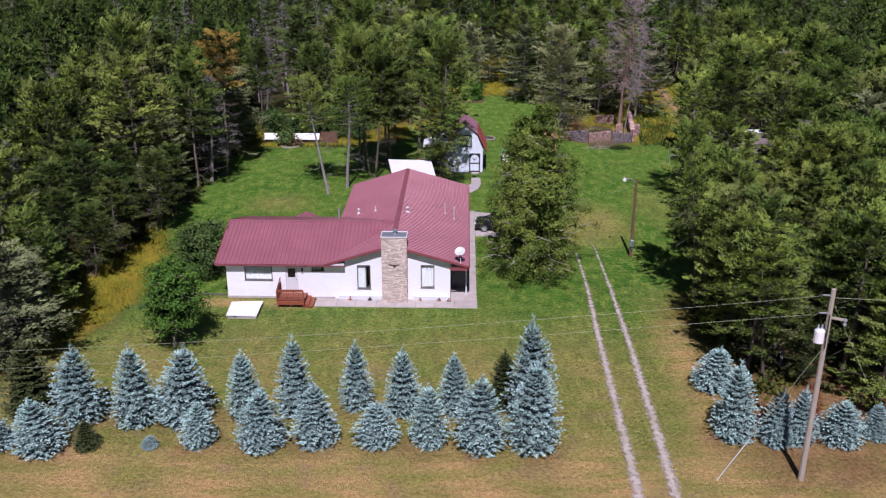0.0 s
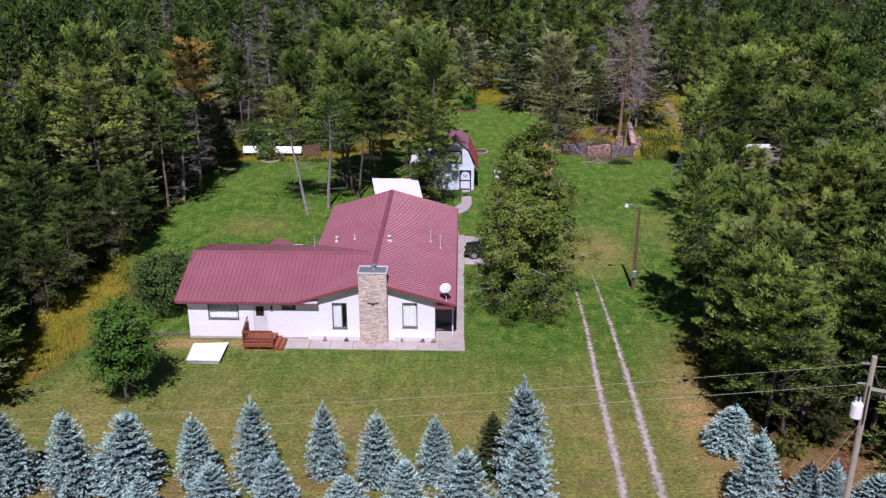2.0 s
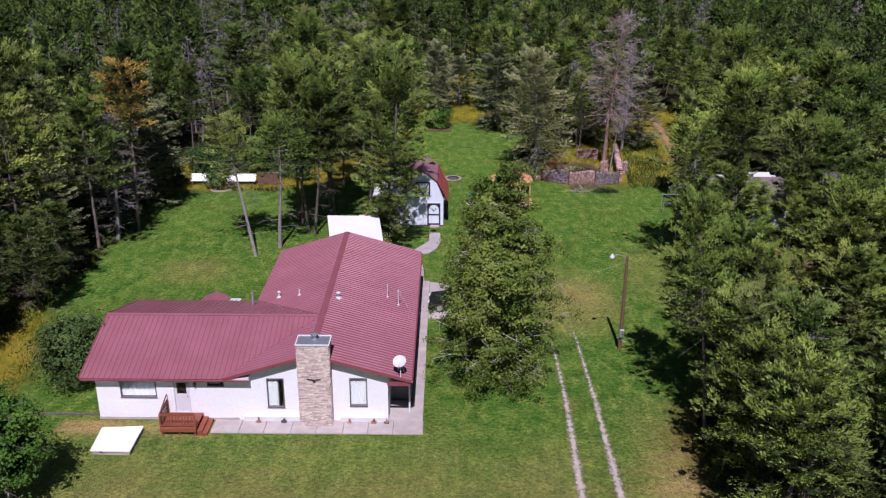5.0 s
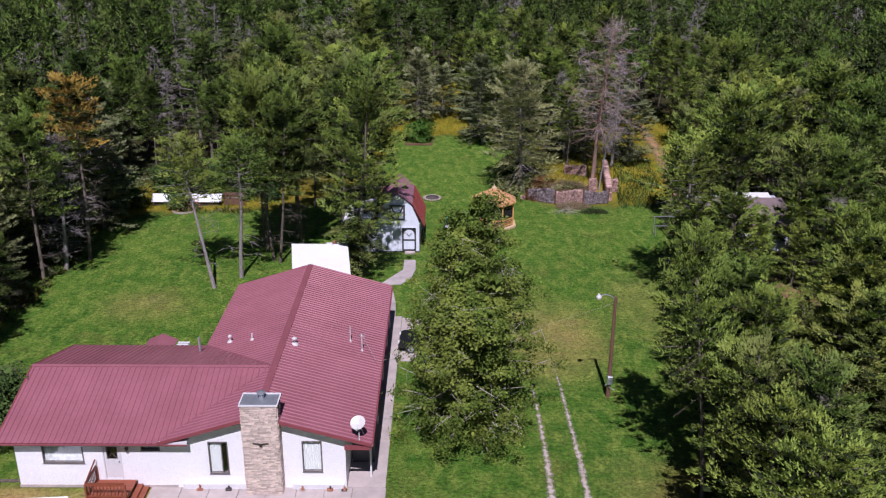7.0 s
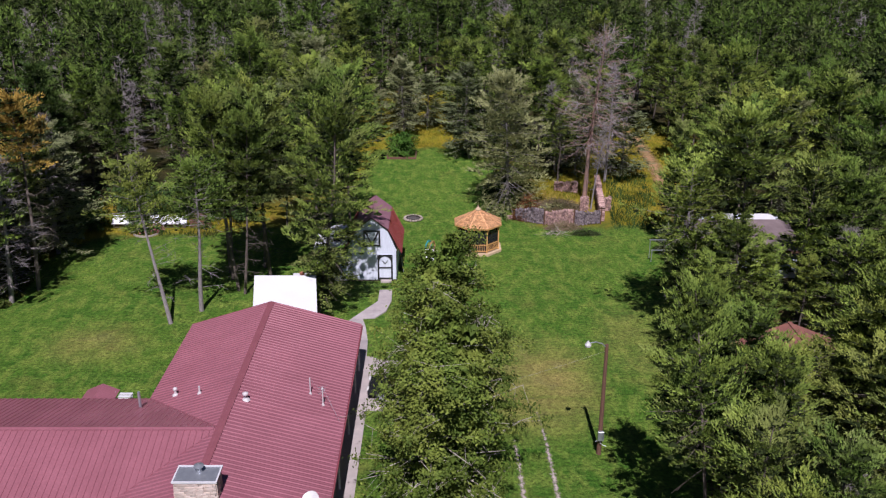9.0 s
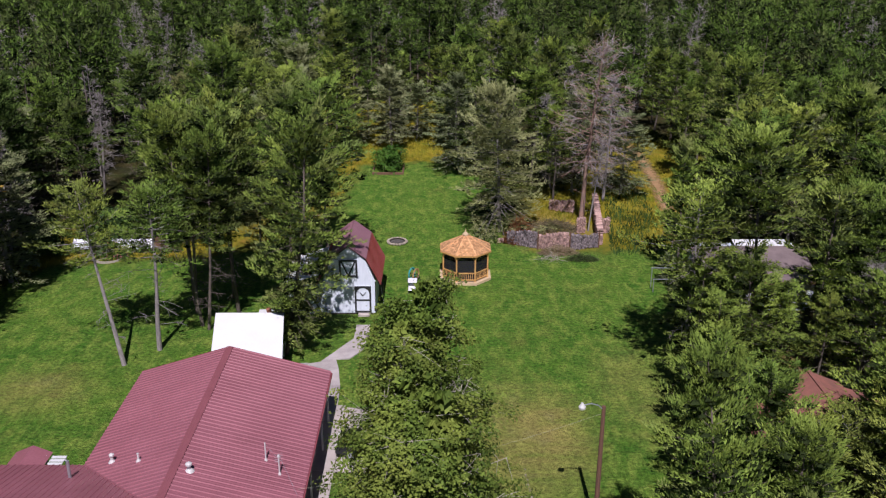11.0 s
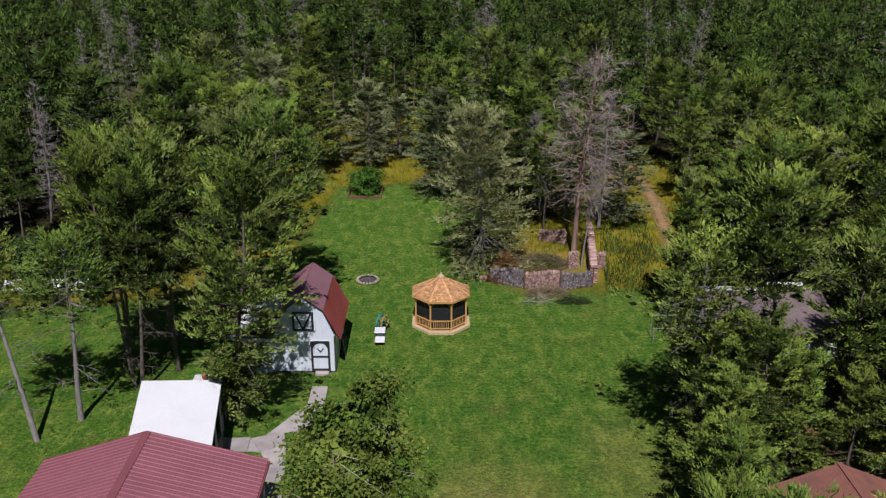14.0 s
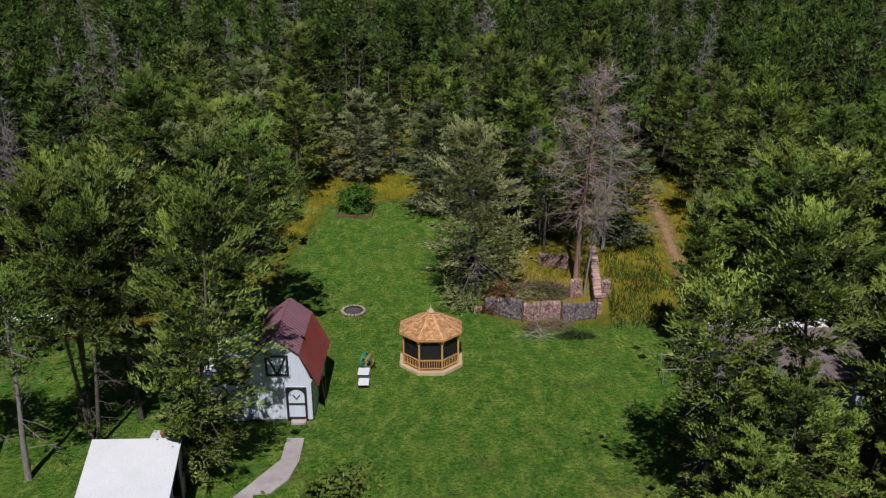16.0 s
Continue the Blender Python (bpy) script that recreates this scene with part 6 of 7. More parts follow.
def dish():
    d = thing("satellite_dish", "round white satellite dish on the roof's corner", "satellite dish")
    prof = [(0.02 + 0.36 * i / 8, 0.09 * (i / 8) ** 2) for i in range(9)]
    bm = bmesh.new()
    lathe(bm, prof + [(0.375, 0.085), (0.02, -0.015)], 20)
    refl = part("reflector", bm, M_DISH, d, smooth=False)
    refl.matrix_basis = pose(0.5, 59.95, 3.9, 36, 0, -18)
    leg = bmesh.new()
    for p in ((0.35, 60.3, 3.1), (0.75, 60.3, 3.0), (0.55, 59.7, 3.08)):
        beam(leg, p, (0.52, 60.0, 3.85), 0.05, sides=6)
    part("tripod", leg, M_PIPE, d)
    part("feed_arm", beam(bmesh.new(), (0.52, 59.9, 3.72), (0.48, 59.45, 3.85), 0.03, sides=6), M_LEAD, d)
    part("feed_horn", lathe(bmesh.new(), [(0.03, 0), (0.05, 0.05), (0.03, 0.12)], 8, (0.48, 59.42, 3.82)), M_DISH, d)


dish()
for i, x in enumerate((-7.55, -6.1, -2.4, -1.0, -0.28)):
    o = thing("garden_ornament", "small brown garden ornament at the foot of the wall", "ornament", "ornaments along the wall")
    b = bmesh.new()
    lathe(b, [(0.08, 0.03), (0.10, 0.08), (0.06, 0.15), (0.04, 0.19 + 0.06 * (i == 0)), (0.06, 0.24 + 0.06 * (i == 0)), (0.015, 0.30 + 0.08 * (i == 0))], 8, (x, 59.85, 0.0))
    part("figure", b, M_CLAY if i % 2 == 0 else M_IRON, o)
    part("foot", bx(x - 0.17, x + 0.13, 59.75, 59.95, 0.03, 0.09 + 0.05 * (i % 2), 0.02), (M_CLAY, M_IRON, M_RING)[i % 3], o)
led = thing("flower_ledge", "low white ledge along the wall with small blooms", "planter")
part("ledge", bx(-2.9, -0.3, 59.92, 60.09, 0.03, 0.34, 0.01), M_TRIMWHITE, led)
part("ledge", bx(-8.4, -5.2, 59.92, 60.09, 0.03, 0.34, 0.01), M_TRIMWHITE, led)

# back entry roof behind the wing
por = thing("back_porch", "small red-roofed porch behind the wing with white steps", "porch")
pb = bmesh.new()
prism(pb, [(-13.5, 2.35), (-12.6, 2.75), (-11.7, 2.35), (-12.6, 2.45)], 69.8, 71.9, "y")
part("porch_roof", pb, M_ROOF, por)
for x in (-13.3, -11.9):
    part("post", bx(x - 0.05, x + 0.05, 71.5, 71.6, 0, 2.42), M_TRIMWHITE, por)
for i in range(4):
    part("slat", bx(-11.6, -10.9, 70.6 + i * 0.28, 70.78 + i * 0.28, 2.3, 2.34), M_TRIMWHITE, por)
for y in (70.6, 71.5):
    part("post", bx(-11.0, -10.92, y, y + 0.08, 0, 2.3), M_TRIMWHITE, por)

# ---- white canopy behind the house ----
can = thing("carport_canopy", "flat white metal canopy on posts behind the house", "canopy")
CN = [(-5.9, 80.3, 3.12), (-1.75, 80.0, 3.02), (-2.55, 85.85, 3.35), (-6.75, 85.5, 3.5)]
cb = bmesh.new()
hi = [cb.verts.new(p) for p in CN]
lo = [cb.verts.new((p[0], p[1], p[2] - 0.12)) for p in CN]
cb.faces.new(hi), cb.faces.new(lo[::-1])
for i in range(4):
    cb.faces.new((hi[i], lo[i], lo[(i + 1) % 4], hi[(i + 1) % 4]))
bmesh.ops.recalc_face_normals(cb, faces=cb.faces[:])
part("canopy_roof", cb, M_WHITE_METAL, can)
seam = bmesh.new()
for i in range(1, 10):
    t = i / 10
    a, b = Vector(CN[0]).lerp(Vector(CN[1]), t), Vector(CN[3]).lerp(Vector(CN[2]), t)
    beam(seam, a + Vector((0, 0, 0.002)), b + Vector((0, 0, 0.002)), 0.012, 0.01)
seam.free()
for x, y, z in ((-5.7, 80.5, 3.0), (-2.0, 80.25, 2.9), (-2.75, 85.6, 3.23), (-6.5, 85.25, 3.38), (-2.35, 82.9, 3.05), (-6.1, 82.9, 3.2)):
    part("post", bx(x - 0.05, x + 0.05, y - 0.05, y + 0.05, 0.0, z, 0.008), M_TRIMWHITE, can)
part("back_screen", bx(-6.4, -2.85, 85.4, 85.44, 0.1, 3.0), M_SCREEN, can)
tb = thing("grill", "dark covered barbecue under the canopy", "grill")
part("cover", bx(-3.1, -2.4, 83.2, 84.4, 0.03, 1.1, 0.12), M_IRON, tb)
ch = thing("canopy_chest", "small flat white roof on posts behind the canopy", "shelter")
part("flat_roof", bx(-4.3, -2.7, 86.0, 87.0, 2.95, 3.05, 0.02), M_TRIMWHITE, ch)
for x, y in ((-4.2, 86.1), (-2.8, 86.1), (-4.2, 86.9), (-2.8, 86.9)):
    part("post", bx(x - 0.04, x + 0.04, y - 0.04, y + 0.04, -0.05, 2.95), M_TRIMWHITE, ch)
part("vent_cap", lathe(bmesh.new(), [(0.12, 0), (0.17, 0.2), (0.19, 0.3), (0.1, 0.34)], 10, (-3.6, 86.4, 3.05)), M_CLAY, ch, "tan clay pot on top")


# ---- barn-shaped shed ----
shed = thing("garden_shed", "pale grey barn-shaped shed with gambrel red roof and black-trimmed door", "shed")
SY0, SY1, SX0, SX1, PX, PZ = 92.75, 97.9, -0.98, 2.76, 0.89, 5.25
wb = bmesh.new()
prism(wb, [(SX0, 0.1), (SX1, 0.1), (SX1, 2.5), (2.05, 4.22), (PX, PZ - 0.08), (-0.27, 4.22), (SX0, 2.5)], SY0, SY0 + 0.12, "y")
part("front_wall", wb, M_SHEDWALL, shed)
wb = bmesh.new()
prism(wb, [(SX0, 0.1), (SX1, 0.1), (SX1, 2.5), (2.05, 4.22), (PX, PZ - 0.08), (-0.27, 4.22), (SX0, 2.5)], SY1 - 0.12, SY1, "y")
part("back_wall", wb, M_SHEDWALL, shed)
for x in (SX0, SX1 - 0.12):
    part("side_wall", bx(x, x + 0.12, SY0 + 0.12, SY1 - 0.12, 0.1, 2.55), M_SHEDWALL, shed)
part("floor_base", bx(SX0 + 0.05, SX1 - 0.05, SY0 + 0.05, SY1 - 0.05, -0.03, 0.1), M_BARK, shed)


def shed_slope(a, b, metal):
    """One pitch of the gambrel roof, from (x, z) to (x, z)."""
    bm = bmesh.new()
    t = Vector((b[0] - a[0], 0, b[1] - a[1]))
    n = Vector((-t.z, 0, t.x)).normalized()
    if n.z < 0:
        n = -n
    y0, y1 = SY0 - 0.18, SY1 + 0.15
    q = [Vector((a[0], y0, a[1])), Vector((a[0], y1, a[1])), Vector((b[0], y1, b[1])), Vector((b[0], y0, b[1]))]
    hi = [bm.verts.new(p + n * 0.05) for p in q]
    lo = [bm.verts.new(p) for p in q]
    bm.faces.new(hi), bm.faces.new(lo[::-1])
    for i in range(4):
        bm.faces.new((hi[i], lo[i], lo[(i + 1) % 4], hi[(i + 1) % 4]))
    bmesh.ops.recalc_face_normals(bm, faces=bm.faces[:])
    ob = part("roof_slope", bm, metal, shed, "red ribbed metal roof pitch")
    k = int((y1 - y0) / 0.9)
    panels(ob, (a[0], y0, a[1]), (0, 1, 0), t, k, (), (y1 - y0) / k, 3, 0.056, metal)
    return ob


for s in (1, -1):
    f = lambda x: PX + s * (x - PX)
    shed_slope((f(3.12), 2.36), (f(2.14), 4.3), M_SHED_ROOF)
    shed_slope((f(2.14), 4.3), (PX, PZ), M_SHED_SKY_SHEEN)
trim = bmesh.new()
for a, b in (((SX1 - 0.02, 0.1), (SX1 - 0.02, 2.5)), ((SX1 + 0.3, 2.4), (2.1, 4.24)), ((2.1, 4.24), (PX, PZ - 0.05)), ((PX, PZ - 0.05), (-0.32, 4.24)), ((-0.32, 4.24), (SX0 - 0.3, 2.4))):
    beam(trim, (a[0], SY0 - 0.03, a[1]), (b[0], SY0 - 0.03, b[1]), 0.05, 0.09)
part("trim", trim, M_BLACK, shed, "black painted edge boards")


def barn_door(x0, x1, z0, z1, name, arched, brace):
    d = new(name)
    d.parent = shed
    y = SY0 - 0.05
    part("door_leaf" if arched else "shutter", bx(x0, x1, y + 0.01, SY0 - 0.002, z0, z1), M_SHEDWALL, d)
    b = bmesh.new()
    w = 0.13
    for q in ((x0, x0 + w, z0, z1), (x1 - w, x1, z0, z1), (x0 + w, x1 - w, z0, z0 + w), (x0 + w, x1 - w, z1 - w, z1)):
        box(b, q[0], q[1], y - 0.03, y + 0.009, q[2], q[3])
    if arched:
        m = (z0 + z1) / 2 - 0.05
        box(b, x0 + w, x1 - w, y - 0.03, y + 0.009, m - 0.05, m + 0.05)
        c, r = (x0 + x1) / 2, (x1 - x0) / 2 - w
        zc = z1 - w - r
        for k in range(10):      # the dark corners outside the arch
            a0, a1 = math.pi * k / 10, math.pi * (k + 1) / 10
            p = [(c + r * math.cos(a0), zc + r * math.sin(a0)), (c + r * math.cos(a1), zc + r * math.sin(a1))]
            prism(b, [p[0], p[1], (p[1][0], z1 - w), (p[0][0], z1 - w)], y - 0.025, y + 0.008, "y")
        beam(b, (c, y - 0.015, zc - 0.14), (c - 0.2, y - 0.015, zc + 0.1), 0.07, 0.03)
        beam(b, (c, y - 0.015, zc - 0.14), (c + 0.2, y - 0.015, zc + 0.1), 0.07, 0.03)
    if brace:
        c = (x0 + x1) / 2
        beam(b, (x0 + 0.15, y - 0.01, z1 - 0.1), (c, y - 0.01, z0 + 0.1), 0.04, 0.11)
        beam(b, (x1 - 0.15, y - 0.01, z1 - 0.1), (c, y - 0.01, z0 + 0.1), 0.04, 0.11)
    part("bracing", b, M_BLACK, d, "black boards framing the panel")


barn_door(1.27, 2.44, 0.16, 2.2, "shed_door", True, False)
barn_door(0.23, 1.53, 2.9, 4.2, "loft_door", False, True)
part("threshold", bx(1.5, 2.35, SY0 - 0.42, SY0 - 0.06, -0.02, 0.14, 0.01), M_CONCRETE, shed)
lean = new("lean_to")
lean.parent = shed
tagged(lean, "white lean-to on the shed's side")
part("front_wall", bx(-3.5, SX0 - 0.002, SY0 + 0.02, SY0 + 0.12, 0.0, 2.3), M_SHEDWALL, lean)
part("side_wall", bx(-3.5, -3.4, SY0 + 0.12, SY1, 0.0, 2.25), M_SHEDWALL, lean)
lb = bmesh.new()
prism(lb, [(-3.75, 2.3), (SX0 - 0.02, 3.15), (SX0 - 0.02, 3.22), (-3.75, 2.37)], SY0 - 0.15, SY1, "y")
part("lean_to_roof", lb, M_WHITE_METAL, lean, "white sheet roof")
lt = bmesh.new()
beam(lt, (-3.45, SY0 - 0.01, 0.1), (-2.2, SY0 - 0.01, 2.2), 0.04, 0.08)
beam(lt, (-2.2, SY0 - 0.01, 2.2), (-1.1, SY0 - 0.01, 0.1), 0.04, 0.08)
part("bracing", lt, M_BLACK, lean)
ac = thing("garden_tools", "dark hose rack and tools against the shed wall", "tools")
part("rack", bx(2.85, 3.15, 95.0, 95.6, 0.0, 1.3, 0.03), M_IRON, ac)
part("pole", beam(bmesh.new(), (3.2, 94.6, 0.0), (2.9, 95.2, 1.7), 0.05, sides=6), M_LEAD, ac)

# ---- gazebo ----
gaz = thing("gazebo", "octagonal honey-coloured cedar gazebo with screens and shingled roof", "gazebo")
GX, GY = 9.33, 100.0


def octo(r, z, turn=22.5):
    return [Vector((GX + r * math.cos(radians(turn + 45 * k)), GY + r * math.sin(radians(turn + 45 * k)), z)) for k in range(8)]


fb = bmesh.new()
prism(fb, [(p.x, p.y) for p in octo(2.16, 0)], -0.05, 0.14)
part("floor", fb, M_PALEWOOD, gaz, "pale wooden floor platform")
posts = octo(1.87, 0)
for k, p in enumerate(posts):
    part("post", beam(bmesh.new(), (p.x, p.y, 0.14), (p.x, p.y, 2.42), 0.11), M_CEDAR, gaz)
for k in range(8):
    a, b = posts[k], posts[(k + 1) % 8]
    d = (b - a).normalized()
    pa, pb = a + d * 0.06, b - d * 0.06
    part("header", beam(bmesh.new(), (pa.x, pa.y, 2.3), (pb.x, pb.y, 2.3), 0.06, 0.16), M_CEDAR, gaz)
    for z in (0.3, 0.86):
        part("rail", beam(bmesh.new(), (pa.x, pa.y, z), (pb.x, pb.y, z), 0.05, 0.08), M_CEDAR, gaz)
    for i in range(1, 9):
        q = pa.lerp(pb, i / 9)
        part("baluster", beam(bmesh.new(), (q.x, q.y, 0.33), (q.x, q.y, 0.83), 0.038), M_CEDAR, gaz)
    for u, v in ((pa, d), (pb, -d)):
        part("brace", beam(bmesh.new(), (u.x, u.y, 1.95), (u.x + v.x * 0.24, u.y + v.y * 0.24, 2.23), 0.05), M_CEDAR, gaz)
    n = Vector((d.y, -d.x, 0))
    inw = Vector((GX, GY, 0)) - (pa + pb) / 2
    n = n if n.dot(inw) > 0 else -n
    sb = bmesh.new()
    for o, rev in ((0.045, False), (0.053, True)):
        vs4 = [sb.verts.new(Vector((p.x, p.y, z)) + n * o) for p, z in ((pa, 0.3), (pb, 0.3), (pb, 2.25), (pa, 2.25))]
        sb.faces.new(vs4[::-1] if rev else vs4)
    part("screen", sb, M_SCREEN, gaz, "dark insect screen")


def gazebo_roof():
    rim, top = octo(2.06, 2.36), octo(0.16, 3.34)
    core = bmesh.new()
    lo, hi = [core.verts.new(p) for p in rim], [core.verts.new(p) for p in top]
    for k in range(8):
        core.faces.new((lo[k], lo[(k + 1) % 8], hi[(k + 1) % 8], hi[k]))
    core.faces.new(lo[::-1]), core.faces.new(hi)
    roof = part("roof", core, M_CEDAR, gaz)
    rng = random.Random(5)
    sh = bmesh.new()
    rows = 14
    for k in range(8):
        a0, b0, a1, b1 = rim[k], rim[(k + 1) % 8], top[k], top[(k + 1) % 8]
        nrm = (b0 - a0).cross(a1 - a0).normalized()
        if nrm.z < 0:
            nrm = -nrm
        for r in range(rows):
            t0, t1 = r / rows - 0.012, (r + 1) / rows + 0.02
            p, q, u, v = a0.lerp(a1, t0), b0.lerp(b1, t0), a0.lerp(a1, min(t1, 1)), b0.lerp(b1, min(t1, 1))
            n = max(2, int((q - p).length / 0.16))
            for i in range(n):
                f0, f1 = i / n + 0.008, (i + 1) / n - 0.008
                lift = 0.040 + rng.uniform(0, 0.018)
                drop = (a0 - a1).normalized() * rng.uniform(0, 0.02)
                c = [p.lerp(q, f0) + nrm * lift + drop, p.lerp(q, f1) + nrm * lift + drop, u.lerp(v, f1) + nrm * 0.008, u.lerp(v, f0) + nrm * 0.008, p.lerp(q, f0) + nrm * 0.004 + drop, p.lerp(q, f1) + nrm * 0.004 + drop]
                w = [sh.verts.new(x) for x in c]
                sh.faces.new(w[:4]), sh.faces.new((w[4], w[5], w[1], w[0]))
    s = part("shingles", sh, M_SHINGLE, roof, "overlapping cedar shingles")
    s["kind"] = "stuff"
    for k in range(8):
        part("hip_cap", beam(bmesh.new(), rim[k] + Vector((0, 0, 0.045)), top[k] + Vector((0, 0, 0.05)), 0.10, 0.03), M_SHINGLE, roof)
    for k in range(8):
        a, b = octo(2.12, 2.31)[k], octo(2.12, 2.31)[(k + 1) % 8]
        part("fascia", beam(bmesh.new(), a, b, 0.03, 0.11), M_CEDAR, roof)
    cup = bmesh.new()
    lathe(cup, [(0.20, 0.0), (0.22, 0.06), (0.26, 0.1), (0.24, 0.16), (0.12, 0.28), (0.05, 0.34), (0.06, 0.4), (0.015, 0.48), (0.01, 0.62)], 12, (GX, GY, 3.32))
    part("finial", cup, M_PALEWOOD, roof, "pale turned wooden finial")


gazebo_roof()
bench = thing("bench", "dark seat inside the gazebo", "bench")
part("seat", bx(GX - 0.9, GX + 0.9, GY + 0.8, GY + 1.2, 0.5, 0.56, 0.01), M_CEDAR, bench)
for x in (-0.75, 0.75):
    part("leg", bx(GX + x - 0.05, GX + x + 0.05, GY + 0.85, GY + 1.15, 0.16, 0.5), M_CEDAR, bench)

# ---- fire ring, hose reel, small table ----
pit = thing("fire_ring", "round stone-edged fire ring with ashes in the lawn", "fire ring")
part("ash_bed", lathe(bmesh.new(), [(0.62, -0.06), (0.62, 0.02), (0.3, 0.05), (0.02, 0.06)], 20, (3.66, 107.4, 0)), M_ASH, pit)
part("steel_ring", hoop(bmesh.new(), [(0.66, -0.02), (0.66, 0.14), (0.63, 0.14), (0.63, -0.02)], 24, (3.66, 107.4, 0)), M_IRON, pit)
rng = random.Random(8)
stone = bmesh.new()
bmesh.ops.create_icosphere(stone, subdivisions=1, radius=0.12)
stone_ob = part("stone", stone, M_RING, pit)
for k in range(20):
    a = 2 * math.pi * k / 20
    m = pose(3.66 + 0.8 * math.cos(a), 107.4 + 0.8 * math.sin(a), 0.07, rng.uniform(-20, 20), 0, math.degrees(a)) @ Matrix.Diagonal((rng.uniform(0.9, 1.3), rng.uniform(1.0, 1.35), rng.uniform(0.8, 1.2), 1))
    if k == 0:
        stone_ob.matrix_basis = m
    else:
        share("stone", stone_ob, m, pit)
tbl = thing("garden_table", "small white plastic table with a lower shelf", "table")
for z in (0.30, 0.72):
    dx = 0.0 if z > 0.5 else 0.05
    part("tabletop" if z > 0.5 else "shelf", bx(4.9 + dx, 5.6, 96.75 - (0.0 if z > 0.5 else 0.55), 97.6, z, z + 0.04, 0.012), M_WHITE_METAL, tbl)
for x in (4.95, 5.55):
    for y in (96.4, 97.5):
        part("leg", bx(x - 0.03, x + 0.03, y - 0.03, y + 0.03, -0.02, 0.3 if y < 97 else 0.72), M_FRAME, tbl)
reel = thing("hose_reel", "standing reels of teal and tan garden hose", "hose reel")
for x, mat, lab in ((5.12, M_TEAL, "coiled teal hose"), (5.5, M_YELLOWHOSE, "coiled tan hose")):
    cb = bmesh.new()
    for k in range(5):
        r = 0.34 + 0.035 * k
        ring = [(x + 0.03 * (k % 2), 98.9 + r * math.cos(2 * math.pi * i / 20), 0.55 + r * math.sin(2 * math.pi * i / 20)) for i in range(21)]
        tube(cb, ring, [0.022] * 21, 5)
    part("hose_coil", cb, mat, reel, lab)
for x in (4.95, 5.32, 5.68):
    part("side_frame", beam(beam(bmesh.new(), (x, 98.5, -0.02), (x, 98.9, 0.6), 0.04), (x, 99.3, -0.02), (x, 98.9, 0.6), 0.04), M_IRON, reel)
part("axle", beam(bmesh.new(), (4.93, 98.9, 0.56), (5.7, 98.9, 0.56), 0.05, sides=8), M_IRON, reel)
reel.matrix_basis = pose(5.3, 98.9, 0, 0, 0, -32) @ pose(-5.3, -98.9, 0)


# ---- firewood ----
def log_stack(name, label, x0, x1, y, depth, h, seed, material=M_LOG, posts_at=(), slant=0.0, along="x", log_r=0.062):
    """Split logs laid end-on in a wall between posts."""
    s = thing(name, label, "firewood", "firewood stacks")
    rng = random.Random(seed)
    bm = bmesh.new()
    z = log_r
    row = 0
    while z < h:
        u = x0 + (log_r if row % 2 else 0)
        while u < x1:
            r = log_r * rng.uniform(0.7, 1.18)
            top = h * (0.9 + 0.1 * math.sin(u * 1.7 + seed))
            if z < top:
                t = (u - x0) / (x1 - x0)
                yy = y + slant * t + rng.uniform(-0.06, 0.06)
                n = rng.choice((3, 4, 5, 6))
                c = (u, yy + depth / 2, z + rng.uniform(-0.01, 0.01)) if along == "x" else (yy + depth / 2, u, z + rng.uniform(-0.01, 0.01))
                rot = pose(0, 0, 0, 90 + rng.uniform(-4, 4), rng.uniform(0, 90), rng.uniform(-6, 6) + (0 if along == "x" else 90))
                m = Matrix.Translation(c) @ rot
                vs = []
                for zz in (-depth / 2, depth / 2):
                    vs.append([bm.verts.new(m @ Vector((r * math.cos(2 * math.pi * k / n), r * math.sin(2 * math.pi * k / n), zz))) for k in range(n)])
                bm.faces.new(vs[0][::-1]), bm.faces.new(vs[1])
                for k in range(n):
                    bm.faces.new((vs[0][k], vs[0][(k + 1) % n], vs[1][(k + 1) % n], vs[1][k]))
            u += log_r * 1.95 * rng.uniform(0.85, 1.1)
        z += log_r * 1.72
        row += 1
    lg = part("split_firewood", bm, material, s, "split logs, cut ends showing")
    lg["kind"] = "stuff"
    for p in posts_at:
        py = y + slant * (p - x0) / (x1 - x0)
        part("post", beam(bmesh.new(), (p, py - 0.08, -0.05), (p + 0.05, py - 0.02, h + 0.18), 0.11, sides=7), M_BROWNPOLE, s)
    return s


log_stack("firewood_stack", "weathered blue-grey firewood stack beside the drooping pine", 13.2, 15.65, 107.05, 0.45, 1.4, 1, M_LOG, (15.65,), -1.25)
log_stack("firewood_stack", "pinkish split firewood stack between posts", 15.8, 18.3, 105.75, 0.45, 1.5, 9, M_LOGPALE, (18.3,), -0.4)
log_stack("firewood_stack", "grey weathered firewood stack at the corner", 18.45, 20.9, 105.35, 0.45, 1.4, 2, M_LOG, (20.9,), 0.8)
log_stack("firewood_stack", "side row of pale split firewood", 106.7, 116.8, 20.85, 0.5, 1.55, 3, M_LOGPALE, (), 1.2, "y")
log_stack("firewood_stack", "short row of pale firewood by the dead pine", 19.6, 20.35, 109.7, 0.45, 1.5, 4, M_LOGPALE)
log_stack("firewood_stack", "low firewood stack under the pines", 17.9, 20.1, 116.1, 0.45, 1.2, 5, M_LOGPALE, (), -0.9)
log_stack("firewood_stack", "short outer row of split firewood", 21.9, 22.5, 109.7, 0.45, 1.5, 6, M_LOGPALE)
log_stack("firewood_stack", "low white-ended logs near the drooping pine", 12.4, 12.9, 107.2, 0.4, 0.4, 7, M_LOGPALE)


